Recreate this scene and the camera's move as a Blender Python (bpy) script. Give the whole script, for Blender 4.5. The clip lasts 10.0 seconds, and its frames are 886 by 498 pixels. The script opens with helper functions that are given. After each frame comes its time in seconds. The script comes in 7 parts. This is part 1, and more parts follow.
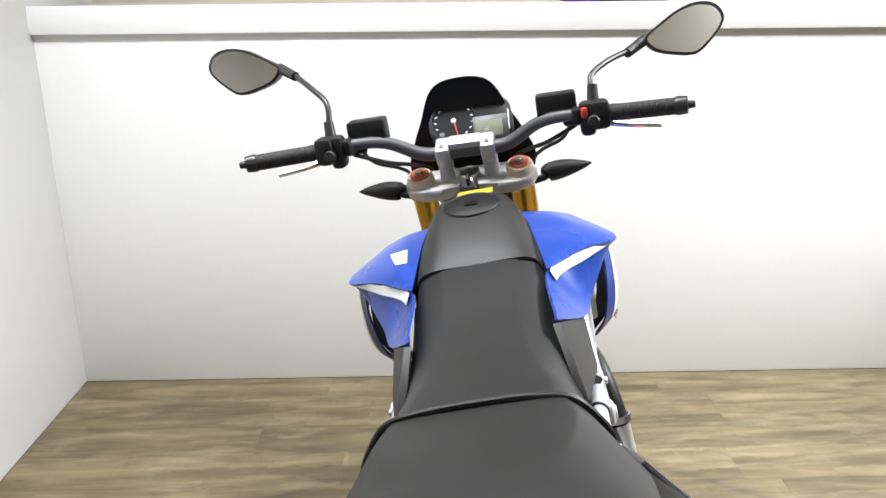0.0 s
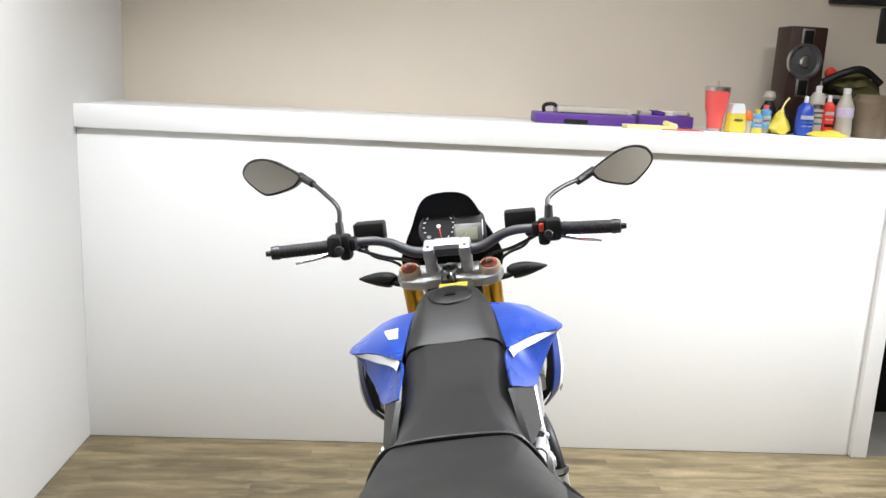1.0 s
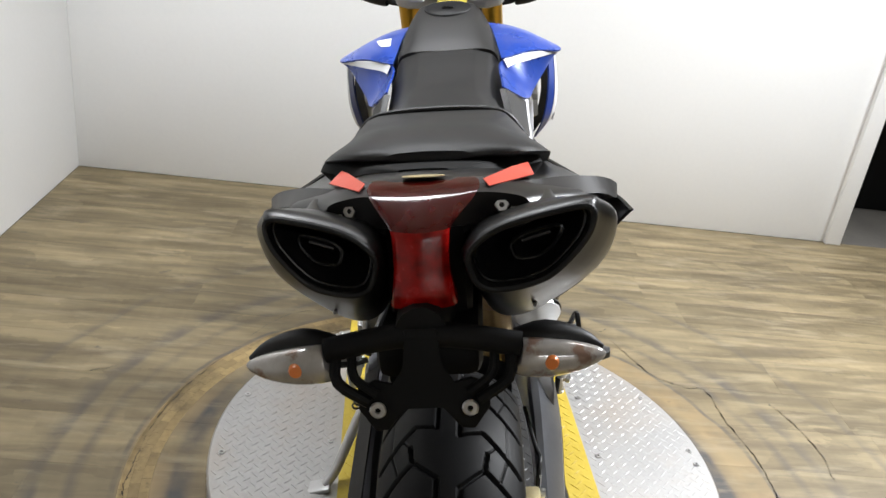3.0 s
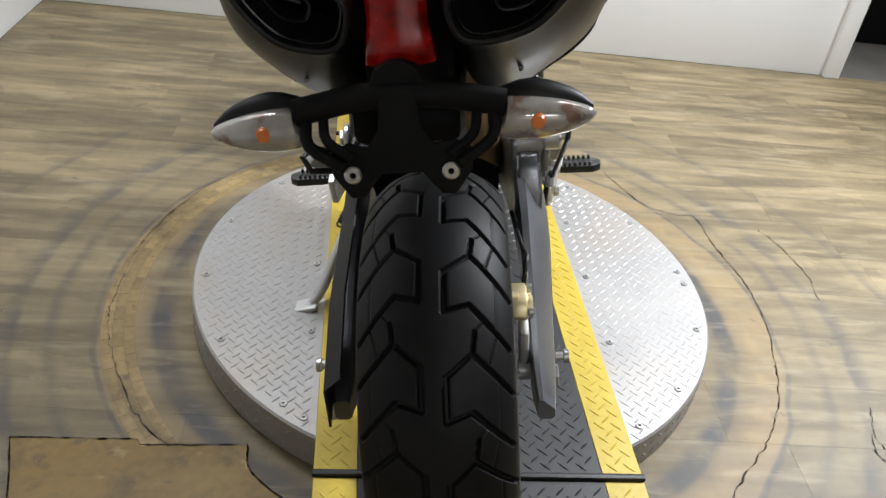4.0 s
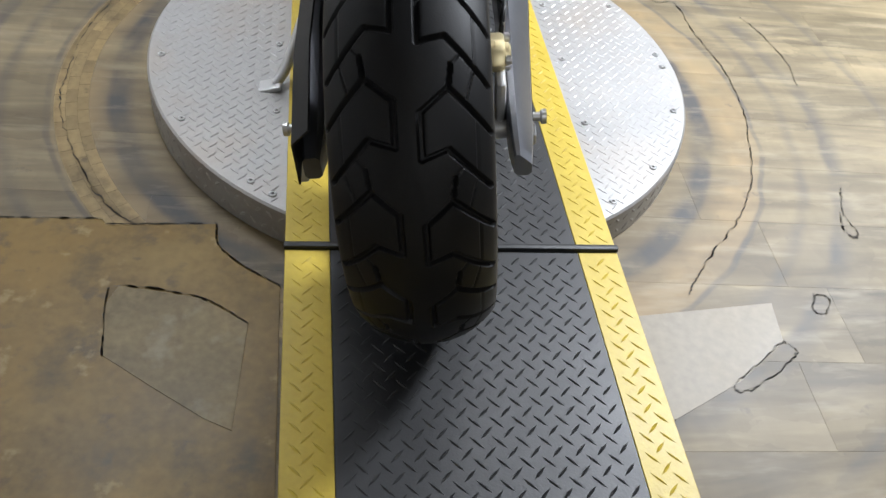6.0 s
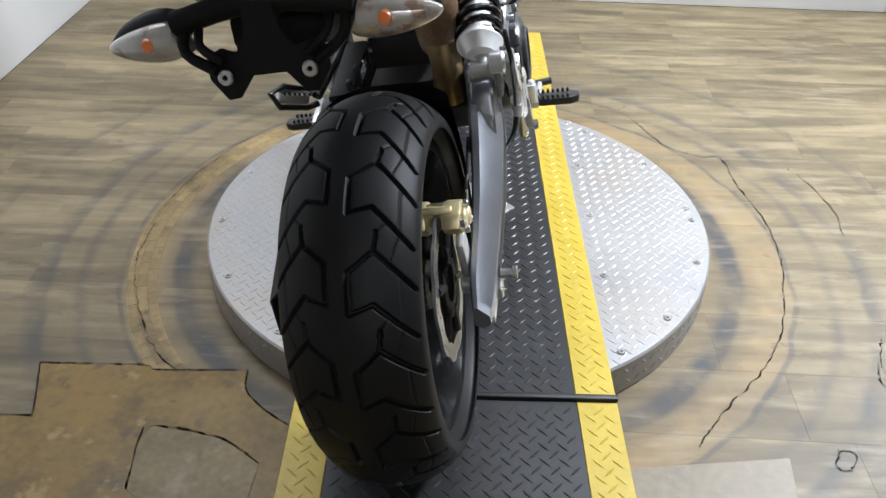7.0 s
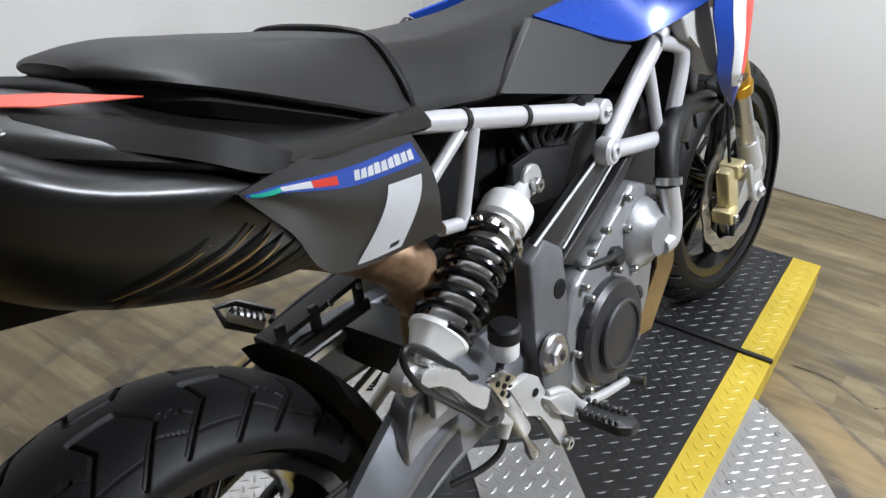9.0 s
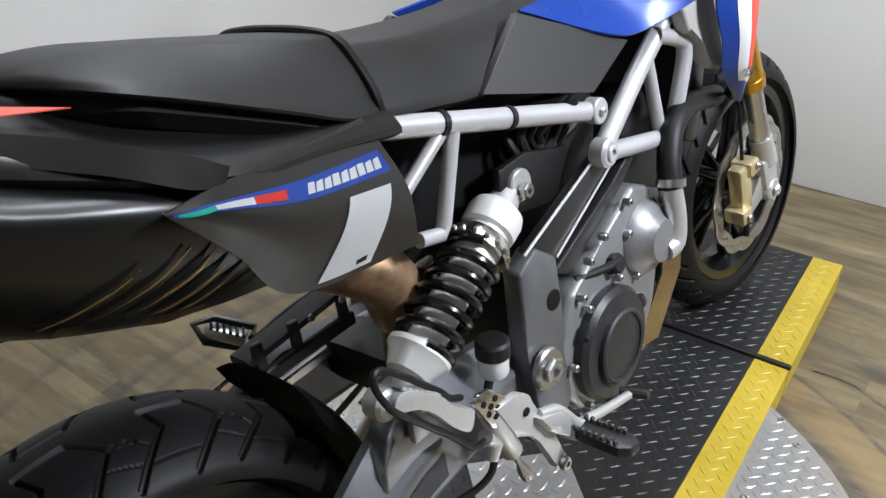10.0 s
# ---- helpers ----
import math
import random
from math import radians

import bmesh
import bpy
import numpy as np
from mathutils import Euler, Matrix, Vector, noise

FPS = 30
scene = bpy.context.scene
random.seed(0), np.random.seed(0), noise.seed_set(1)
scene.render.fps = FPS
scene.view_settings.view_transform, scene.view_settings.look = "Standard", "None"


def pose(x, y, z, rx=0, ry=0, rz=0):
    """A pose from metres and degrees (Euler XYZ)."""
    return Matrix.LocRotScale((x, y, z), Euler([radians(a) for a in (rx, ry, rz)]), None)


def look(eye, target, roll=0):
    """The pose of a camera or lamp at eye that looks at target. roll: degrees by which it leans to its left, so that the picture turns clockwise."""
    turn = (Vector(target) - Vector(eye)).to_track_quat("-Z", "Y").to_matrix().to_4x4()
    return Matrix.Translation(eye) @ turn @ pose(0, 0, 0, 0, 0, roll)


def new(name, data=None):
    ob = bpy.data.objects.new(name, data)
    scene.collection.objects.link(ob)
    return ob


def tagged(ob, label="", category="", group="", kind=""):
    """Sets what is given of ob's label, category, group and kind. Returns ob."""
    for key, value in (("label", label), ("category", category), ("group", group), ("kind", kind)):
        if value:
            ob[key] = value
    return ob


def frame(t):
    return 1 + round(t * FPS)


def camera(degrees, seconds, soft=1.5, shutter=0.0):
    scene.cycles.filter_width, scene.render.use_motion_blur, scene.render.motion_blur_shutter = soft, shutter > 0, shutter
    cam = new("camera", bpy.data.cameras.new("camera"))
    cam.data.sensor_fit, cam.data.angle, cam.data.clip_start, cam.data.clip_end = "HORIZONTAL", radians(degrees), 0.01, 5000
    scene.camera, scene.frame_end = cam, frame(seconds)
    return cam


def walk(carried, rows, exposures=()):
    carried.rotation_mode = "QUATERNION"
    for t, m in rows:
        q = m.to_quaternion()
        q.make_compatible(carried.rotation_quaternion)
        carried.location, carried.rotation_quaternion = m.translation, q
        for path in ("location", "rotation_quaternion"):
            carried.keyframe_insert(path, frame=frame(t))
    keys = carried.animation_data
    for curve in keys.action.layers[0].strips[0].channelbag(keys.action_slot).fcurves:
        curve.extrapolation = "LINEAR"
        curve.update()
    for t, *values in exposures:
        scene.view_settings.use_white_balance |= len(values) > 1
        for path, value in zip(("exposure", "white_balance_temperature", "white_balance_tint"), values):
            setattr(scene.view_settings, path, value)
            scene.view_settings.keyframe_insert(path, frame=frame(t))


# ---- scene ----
cam = camera(57.3, 10.0)
PATH = [
    (0, (-0.31, -0.477, 1.41), (-0.209, 1.425, 0.8), -0.5),
    (0.5, (-0.375, -0.762, 1.508), (-0.228, 1.178, 1.046), 1.7),
    (1, (-0.361, -0.868, 1.532), (-0.193, 1.082, 1.117), 2.8),
    (1.5, (-0.35, -0.899, 1.505), (-0.206, 1.047, 1.066), 4.6),
    (2, (-0.341, -0.898, 1.452), (-0.184, 1.013, 0.883), 5.0),
    (2.5, (-0.341, -0.901, 1.385), (-0.148, 0.967, 0.695), 6.4),
    (3, (-0.339, -0.911, 1.321), (-0.128, 0.885, 0.466), 7.6),
    (3.2, (-0.337, -0.915, 1.295), (-0.113, 0.844, 0.369), 7.7),
    (4.3, (-0.311, -0.914, 1.185), (-0.046, 0.656, -0.025), 8.6),
    (4.5, (-0.319, -0.914, 1.168), (-0.037, 0.619, -0.085), 9.4),
    (5, (-0.315, -0.921, 1.132), (-0.013, 0.526, -0.215), 11.3),
    (5.2, (-0.312, -0.924, 1.114), (-0.002, 0.486, -0.27), 11.5),
    (6.3, (-0.31, -0.963, 1.101), (0.039, 0.375, -0.345), 11.0),
    (6.5, (-0.283, -0.977, 1.125), (0.059, 0.433, -0.251), 10.5),
    (6.8, (-0.189, -0.997, 1.159), (0.041, 0.539, -0.101), 4.7),
    (7, (-0.075, -1.028, 1.191), (-0.076, 0.572, -0.008), 1.4),
    (7.2, (0.028, -1.045, 1.226), (-0.193, 0.57, 0.068), 3.6),
    (7.5, (0.118, -1.014, 1.25), (-0.376, 0.566, 0.128), 2.8),
    (7.7, (0.157, -0.926, 1.232), (-0.408, 0.608, 0.078), 1.8),
    (8, (0.211, -0.776, 1.24), (-0.285, 0.724, 0.015), 2.8),
    (8.2, (0.251, -0.693, 1.241), (-0.233, 0.819, 0.027), 0.4),
    (8.5, (0.313, -0.582, 1.237), (-0.371, 0.927, 0.116), -2.7),
    (8.7, (0.351, -0.48, 1.253), (-0.421, 1.041, 0.207), 1.6),
    (9, (0.414, -0.37, 1.249), (-0.523, 1.056, 0.206), 1.2),
    (9.5, (0.442, -0.294, 1.239), (-0.552, 1.092, 0.195), -0.5),
    (10, (0.423, -0.29, 1.231), (-0.563, 1.1, 0.184), -0.7),
]
EXPOSURES = [(0.0, 0.26, 6250, 10), (1.0, 0.25, 6250, 10), (2.0, 0.10, 6250, 10), (3.0, 0.05, 6250, 10), (5.0, 0.15, 5950, 10), (6.5, 0.18, 5900, 10), (7.0, 0.20, 5800, 10), (7.5, 0.12, 5650, 10), (8.5, 0.04, 5750, 10), (9.0, -0.15, 5950, 10), (10.0, -0.33, 6000, 10)]
walk(cam, [(t, look(eye, target, roll)) for t, eye, target, roll in PATH], EXPOSURES)

# ---- light ----
world = bpy.data.worlds.new("world")
scene.world = world
world.use_nodes = True
world.node_tree.nodes["Background"].inputs[0].default_value = (0.9, 0.93, 1.0, 1)
world.node_tree.nodes["Background"].inputs[1].default_value = 0.05


def area_lamp(name, eye, target, sx, sy, watts, colour):
    d = bpy.data.lights.new(name, "AREA")
    d.shape, d.size, d.size_y, d.energy, d.color = "RECTANGLE", sx, sy, watts, colour
    ob = new(name, d)
    ob.matrix_world = look(eye, target)
    return ob


# one strong unseen lamp ahead on the right, placed from the shadows; a row along the front wall, weaker ones by the
# left wall and far behind, added to lift walls and mirrors
LAMPS = [((2.25, 1.32, 2.65), (1.1, 0.65, 0.0), 82, 0.62, 0.34, 102), ((0.30, 1.15, 2.70), (0.30, 1.65, 0.0), 29, 2.4, 0.22, 140),
         ((-1.05, 1.20, 2.70), (-1.05, 1.19, 0.0), 26, 1.2, 0.4, 125), ((0.6, -2.9, 2.70), (0.6, -2.901, 0.0), 20, 1.6, 0.3, 140)]
for spot, aim, watts, long_side, short_side, spread in LAMPS:
    lamp = area_lamp("tube_light", spot, aim, long_side, short_side, watts, (1.0, 1.0, 1.0))
    lamp.data.spread = radians(spread)


# ---- materials ----
def surface(name, base, rough=0.5, metal=0.0, mottle=0.15, mscale=6.0, grain=0.1, gscale=120.0, bump=0.0, bscale=250.0,
            rough_var=0.08, coat=0.0, other=None, spec=0.5):
    """A surface with variation at two scales in colour and gloss, and a fine relief."""
    m = bpy.data.materials.new(name)
    m.use_nodes = True
    nt = m.node_tree
    n, l = nt.nodes, nt.links
    b = n["Principled BSDF"]
    co = n.new("ShaderNodeTexCoord")
    big = n.new("ShaderNodeTexNoise")
    big.inputs["Scale"].default_value, big.inputs["Detail"].default_value = mscale, 5
    fine = n.new("ShaderNodeTexNoise")
    fine.inputs["Scale"].default_value, fine.inputs["Detail"].default_value = gscale, 3
    l.new(co.outputs["Object"], big.inputs["Vector"])
    l.new(co.outputs["Object"], fine.inputs["Vector"])
    add = n.new("ShaderNodeMath")
    add.operation = "MULTIPLY_ADD"
    l.new(fine.outputs["Fac"], add.inputs[0])
    add.inputs[1].default_value = grain / max(mottle, 1e-3)
    l.new(big.outputs["Fac"], add.inputs[2])
    ramp = n.new("ShaderNodeMapRange")
    ramp.inputs["From Min"].default_value = 0.3
    ramp.inputs["From Max"].default_value = 0.7 + grain / max(mottle, 1e-3)
    l.new(add.outputs[0], ramp.inputs["Value"])
    mix = n.new("ShaderNodeMix")
    mix.data_type = "RGBA"
    lo = [c * (1 - mottle) for c in base]
    hi = other or [min(1, c * (1 + mottle)) for c in base]
    mix.inputs["A"].default_value, mix.inputs["B"].default_value = (*lo, 1), (*hi, 1)
    l.new(ramp.outputs["Result"], mix.inputs["Factor"])
    l.new(mix.outputs["Result"], b.inputs["Base Color"])
    rr = n.new("ShaderNodeMapRange")
    rr.inputs["To Min"].default_value, rr.inputs["To Max"].default_value = max(0.02, rough - rough_var), min(1, rough + rough_var)
    l.new(big.outputs["Fac"], rr.inputs["Value"])
    l.new(rr.outputs["Result"], b.inputs["Roughness"])
    b.inputs["Metallic"].default_value = metal
    b.inputs["Specular IOR Level"].default_value = spec
    if coat:
        b.inputs["Coat Weight"].default_value, b.inputs["Coat Roughness"].default_value = coat, 0.12
    if bump:
        tex = n.new("ShaderNodeTexNoise")
        tex.inputs["Scale"].default_value, tex.inputs["Detail"].default_value = bscale, 2
        l.new(co.outputs["Object"], tex.inputs["Vector"])
        bp = n.new("ShaderNodeBump")
        bp.inputs["Strength"].default_value, bp.inputs["Distance"].default_value = bump, 0.002
        l.new(tex.outputs["Fac"], bp.inputs["Height"])
        l.new(bp.outputs["Normal"], b.inputs["Normal"])
    return m


WHITE_WALL = surface("white_wall_paint", (0.80, 0.80, 0.79), 0.55, mottle=0.03, mscale=2, grain=0.02, gscale=60, bump=0.15, bscale=180)
BEIGE_WALL = surface("beige_wall_paint", (0.67, 0.60, 0.50), 0.6, mottle=0.05, mscale=2, grain=0.02, bump=0.15, bscale=150)
CEILING = surface("ceiling_paint", (0.80, 0.78, 0.75), 0.7, mottle=0.04, bump=0.2, bscale=100)
BLACK_SEAT = surface("black_seat_vinyl", (0.015, 0.0147, 0.0144), 0.48, spec=0.36, mottle=0.12, grain=0.2, gscale=500, bump=0.10, bscale=1100)
BLACK_MATT = surface("matt_black_paint", (0.020, 0.0198, 0.0198), 0.40, mottle=0.15, mscale=8, grain=0.1)
TAIL_BLACK = surface("satin_black_tail_paint", (0.010, 0.0097, 0.0094), 0.34, mottle=0.15, mscale=8, grain=0.1)
CAN_BLACK = surface("satin_black_silencer", (0.007, 0.0069, 0.0067), 0.32, mottle=0.15, mscale=8, grain=0.1)
BLACK_PLASTIC = surface("black_plastic", (0.006, 0.006, 0.0063), 0.5, mottle=0.2, grain=0.15, bump=0.12, bscale=900, spec=0.35)
# black plastic; also stands for shade in the doorway, holes and slots
DEEP_BLACK = surface("deep_black_plastic_and_shade", (0.002, 0.002, 0.002), 0.7, mottle=0.2, spec=0.25)
GLOSS_BLACK = surface("gloss_black_paint", (0.005, 0.005, 0.0055), 0.22, mottle=0.1, coat=0.15, spec=0.4)
TANK_BLACK = surface("satin_black_tank_cover", (0.017, 0.0165, 0.0158), 0.48, spec=0.4, mottle=0.12, grain=0.12, gscale=400, bump=0.05, bscale=600)
BLUE = surface("satin_blue_paint", (0.018, 0.058, 0.34), 0.28, mottle=0.08, grain=0.03, metal=0.15)
DARK_BLUE = surface("darker_blue_left_blade", (0.010, 0.024, 0.12), 0.35, mottle=0.1)
DECAL_BLUE = surface("blue_decal", (0.03, 0.09, 0.45), 0.35, mottle=0.04)
DECAL_WHITE = surface("white_decal", (0.74, 0.75, 0.76), 0.4, mottle=0.03, bump=0.05)
DECAL_RED = surface("red_decal", (0.70, 0.055, 0.03), 0.4, mottle=0.05)
DECAL_GREEN = surface("green_decal", (0.03, 0.50, 0.34), 0.4, mottle=0.05)
RED_STICKER = surface("coral_red_sticker", (0.72, 0.10, 0.06), 0.4, mottle=0.08)
RUBBER = surface("tyre_rubber", (0.0060, 0.0060, 0.0062), 0.52, mottle=0.35, mscale=14, grain=0.3, gscale=300, bump=0.08, bscale=500, spec=0.22)
GRIP = surface("grip_rubber", (0.012, 0.012, 0.012), 0.7, bump=0.3, bscale=600)
ALU = surface("cast_aluminium", (0.52, 0.52, 0.515), 0.36, metal=0.5, mottle=0.10, mscale=20, grain=0.12, bump=0.1, bscale=500)
ALU_POLISH = surface("machined_aluminium", (0.74, 0.74, 0.73), 0.2, metal=1.0, mottle=0.06)
SWING_DARK = surface("dark_grey_swingarm", (0.10, 0.103, 0.115), 0.4, metal=0.4, mottle=0.1, mscale=12)
SIDE_PLATE = surface("dark_cast_side_plate", (0.15, 0.153, 0.16), 0.36, metal=0.5, mottle=0.12, mscale=14, bump=0.08)
SWING = surface("grey_painted_swingarm", (0.29, 0.30, 0.325), 0.33, metal=0.85, mottle=0.1, mscale=12, grain=0.08, bump=0.05)
FRAME_SILVER = surface("silver_frame_paint", (0.56, 0.56, 0.58), 0.36, metal=0.35, mottle=0.07, mscale=15)
ENGINE = surface("engine_casting", (0.25, 0.254, 0.262), 0.40, metal=0.5, mottle=0.12, mscale=20, grain=0.15, bump=0.2, bscale=500)
ENGINE_DARK = surface("dark_engine_casting", (0.045, 0.045, 0.048), 0.45, metal=0.5, mottle=0.15, mscale=20, bump=0.2, bscale=500)
ENGINE_MID = surface("grey_clutch_casting", (0.045, 0.045, 0.048), 0.34, metal=0.5, mottle=0.15, mscale=25, bump=0.15, bscale=500)
BAR_GREY = surface("grey_anodised_bar", (0.085, 0.085, 0.088), 0.48, metal=0.3, mottle=0.06)
GOLD = surface("gold_anodised_fork", (0.62, 0.36, 0.045), 0.3, metal=0.9, mottle=0.1)
PALE_GOLD = surface("pale_gold_caliper", (0.72, 0.62, 0.36), 0.38, metal=0.7, mottle=0.12, mscale=30)
STEEL = surface("brushed_steel", (0.55, 0.55, 0.55), 0.3, metal=1.0, mottle=0.12, mscale=30, grain=0.1)
DISC_STEEL = surface("brake_disc_steel", (0.50, 0.49, 0.47), 0.34, metal=0.9, mottle=0.18, mscale=30)
COPPER = surface("heat_tinted_header_steel", (0.17, 0.085, 0.036), 0.40, metal=0.5, mottle=0.4, mscale=24, other=(0.46, 0.31, 0.19))
BRONZE = surface("bronze_tinted_steel", (0.24, 0.16, 0.07), 0.32, metal=0.75, mottle=0.3, mscale=10, other=(0.46, 0.33, 0.16))
RED_ANOD = surface("red_anodised_cap", (0.55, 0.16, 0.11), 0.35, metal=0.5, mottle=0.1)
BEIGE_ANOD = surface("beige_anodised_cap", (0.62, 0.51, 0.36), 0.4, metal=0.35, mottle=0.1)
COWL_BLACK = surface("satin_black_cowl", (0.004, 0.004, 0.004), 0.35, mottle=0.1, spec=0.2)
GREY_PLASTIC = surface("pale_grey_plastic", (0.42, 0.42, 0.41), 0.5, mottle=0.06)
WHITE_PLASTIC = surface("white_anodised_metal", (0.78, 0.78, 0.77), 0.38, metal=0.25, mottle=0.05)
YELLOW_PAINT = surface("yellow_paint", (0.40, 0.285, 0.013), 0.45, mottle=0.18, mscale=9, grain=0.15, gscale=90, bump=0.15, bscale=300, other=(0.50, 0.375, 0.035))
BLACK_DECK = surface("black_painted_plate", (0.010, 0.0102, 0.0107), 0.44, metal=0.0, mottle=0.30, mscale=9, grain=0.35, gscale=90, bump=0.15)
PLATE = surface("worn_aluminium_plate", (0.35, 0.345, 0.335), 0.42, metal=0.6, mottle=0.16, mscale=6, grain=0.2, gscale=120, bump=0.12, bscale=200)
LCD = surface("lcd_panel", (0.105, 0.108, 0.066), 0.6, mottle=0.04)
MIRROR = surface("mirror_glass", (0.93, 0.93, 0.92), 0.03, metal=1.0, mottle=0.01, rough_var=0.01)
TAG_YELLOW = surface("yellow_paper_tag", (0.75, 0.62, 0.06), 0.6, mottle=0.08)
RED_LENS = surface("red_lamp_lens", (0.26, 0.003, 0.002), 0.25, mottle=0.65, mscale=55, coat=0.15, spec=0.3)
DARK_RED_LENS = surface("dark_red_lamp_lens", (0.055, 0.002, 0.002), 0.08, mottle=0.5, mscale=40, spec=0.5, coat=0.3)
CLEAR_LENS = surface("clear_indicator_lens", (0.44, 0.42, 0.40), 0.10, metal=0.35, mottle=0.3, mscale=38, coat=0.6)
AMBER = surface("amber_bulb", (0.75, 0.22, 0.05), 0.3, mottle=0.1)
PLY = surface("bare_stained_plywood", (0.088, 0.056, 0.017), 0.42, mottle=0.4, mscale=5, grain=0.3, gscale=60, other=(0.235, 0.158, 0.052), spec=0.22)
SCRAP = surface("pale_worn_floor_patch", (0.110, 0.082, 0.036), 0.45, mottle=0.4, mscale=10, grain=0.35, gscale=80, other=(0.230, 0.175, 0.085), spec=0.22)
RING_TAN = surface("tan_ring_strip", (0.35, 0.245, 0.105), 0.45, mottle=0.3, mscale=16, grain=0.35, gscale=70, other=(0.52, 0.39, 0.19))


def add_random_tone(m, low, high):
    """Gives each object its own tone of the material."""
    nt = m.node_tree
    b = nt.nodes["Principled BSDF"]
    src = b.inputs["Base Color"].links[0].from_socket
    info = nt.nodes.new("ShaderNodeObjectInfo")
    rng_ = nt.nodes.new("ShaderNodeMapRange")
    rng_.inputs["To Min"].default_value, rng_.inputs["To Max"].default_value = low, high
    nt.links.new(info.outputs["Random"], rng_.inputs["Value"])
    mul = nt.nodes.new("ShaderNodeVectorMath")
    mul.operation = "SCALE"
    nt.links.new(src, mul.inputs[0])
    nt.links.new(rng_.outputs["Result"], mul.inputs["Scale"])
    nt.links.new(mul.outputs[0], b.inputs["Base Color"])


def add_blotches(m, colour, scale, lo, hi, amount=1.0, stretch=(1, 1, 1)):
    """Lays soft-edged patches of another colour over a material."""
    nt = m.node_tree
    b = nt.nodes["Principled BSDF"]
    src = b.inputs["Base Color"].links[0].from_socket
    geo = nt.nodes.new("ShaderNodeNewGeometry")
    st_ = nt.nodes.new("ShaderNodeVectorMath")
    st_.operation = "MULTIPLY"
    st_.inputs[1].default_value = stretch
    nt.links.new(geo.outputs["Position"], st_.inputs[0])
    tex = nt.nodes.new("ShaderNodeTexNoise")
    tex.inputs["Scale"].default_value, tex.inputs["Detail"].default_value, tex.inputs["Roughness"].default_value = scale, 6, 0.6
    nt.links.new(st_.outputs[0], tex.inputs["Vector"])
    mr_ = nt.nodes.new("ShaderNodeMapRange")
    mr_.inputs["From Min"].default_value, mr_.inputs["From Max"].default_value, mr_.inputs["To Max"].default_value = lo, hi, amount
    nt.links.new(tex.outputs["Fac"], mr_.inputs["Value"])
    mx_ = nt.nodes.new("ShaderNodeMix")
    mx_.data_type = "RGBA"
    nt.links.new(mr_.outputs["Result"], mx_.inputs["Factor"])
    nt.links.new(src, mx_.inputs["A"])
    mx_.inputs["B"].default_value = (*colour, 1)
    nt.links.new(mx_.outputs["Result"], b.inputs["Base Color"])


add_blotches(CLEAR_LENS, (0.22, 0.095, 0.045), 30, 0.52, 0.60, 0.75)
add_random_tone(RING_TAN, 0.82, 1.2)
add_blotches(RING_TAN, (0.075, 0.056, 0.034), 7, 0.50, 0.66, 0.65)
add_blotches(RING_TAN, (0.05, 0.045, 0.04), 24, 0.62, 0.70, 0.5)
add_blotches(PLY, (0.205, 0.140, 0.046), 4.5, 0.52, 0.68, 0.8)
add_blotches(PLY, (0.185, 0.116, 0.030), 3.2, 0.50, 0.64, 0.75)
add_blotches(PLY, (0.060, 0.048, 0.028), 7.0, 0.54, 0.70, 0.8)
add_blotches(SCRAP, (0.22, 0.18, 0.11), 9.0, 0.56, 0.66, 0.8)
add_blotches(PLY, (0.055, 0.045, 0.032), 18.0, 0.58, 0.70, 0.6)
add_blotches(PLY, (0.25, 0.185, 0.085), 15.0, 0.62, 0.68, 0.6)
add_blotches(PLATE, (0.30, 0.235, 0.17), 3.0, 0.48, 0.72, 0.55)
LOW_BOUNCE_WALL = surface("dark_low_bounce_wall", (0.16, 0.155, 0.15), 0.7, mottle=0.08)
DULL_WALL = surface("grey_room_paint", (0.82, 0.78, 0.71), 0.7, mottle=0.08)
WOOD_DARK = surface("dark_speaker_veneer", (0.035, 0.016, 0.012), 0.4, mottle=0.25, mscale=10)
CORAL = surface("coral_enamel", (0.78, 0.11, 0.10), 0.3, mottle=0.05)
PURPLE = surface("purple_plastic", (0.10, 0.035, 0.26), 0.4, mottle=0.15)
YELLOW = surface("yellow_plastic", (0.68, 0.56, 0.06), 0.4, mottle=0.1)
PALE_YELLOW = surface("pale_yellow_paper", (0.78, 0.70, 0.30), 0.6, mottle=0.12)
ORANGE = surface("orange_plastic", (0.75, 0.17, 0.02), 0.4, mottle=0.1)
SKY_BLUE = surface("light_blue_label", (0.14, 0.36, 0.62), 0.4, mottle=0.2, mscale=25)
LILAC = surface("pale_lilac_label", (0.56, 0.48, 0.64), 0.4, mottle=0.2, mscale=30)
STRONG_BLUE = surface("blue_plastic_bottle", (0.02, 0.06, 0.40), 0.25, mottle=0.1)
CLOUDY = surface("cloudy_plastic", (0.45, 0.42, 0.36), 0.3, mottle=0.15, mscale=12)
BROWN_CLOUDY = surface("brown_cloudy_plastic", (0.20, 0.15, 0.10), 0.3, mottle=0.25, mscale=12)
OLIVE = surface("olive_cloth", (0.10, 0.09, 0.035), 0.9, mottle=0.3, mscale=20)
DIRT = surface("dark_floor_seam", (0.085, 0.078, 0.068), 0.8, mottle=0.3)


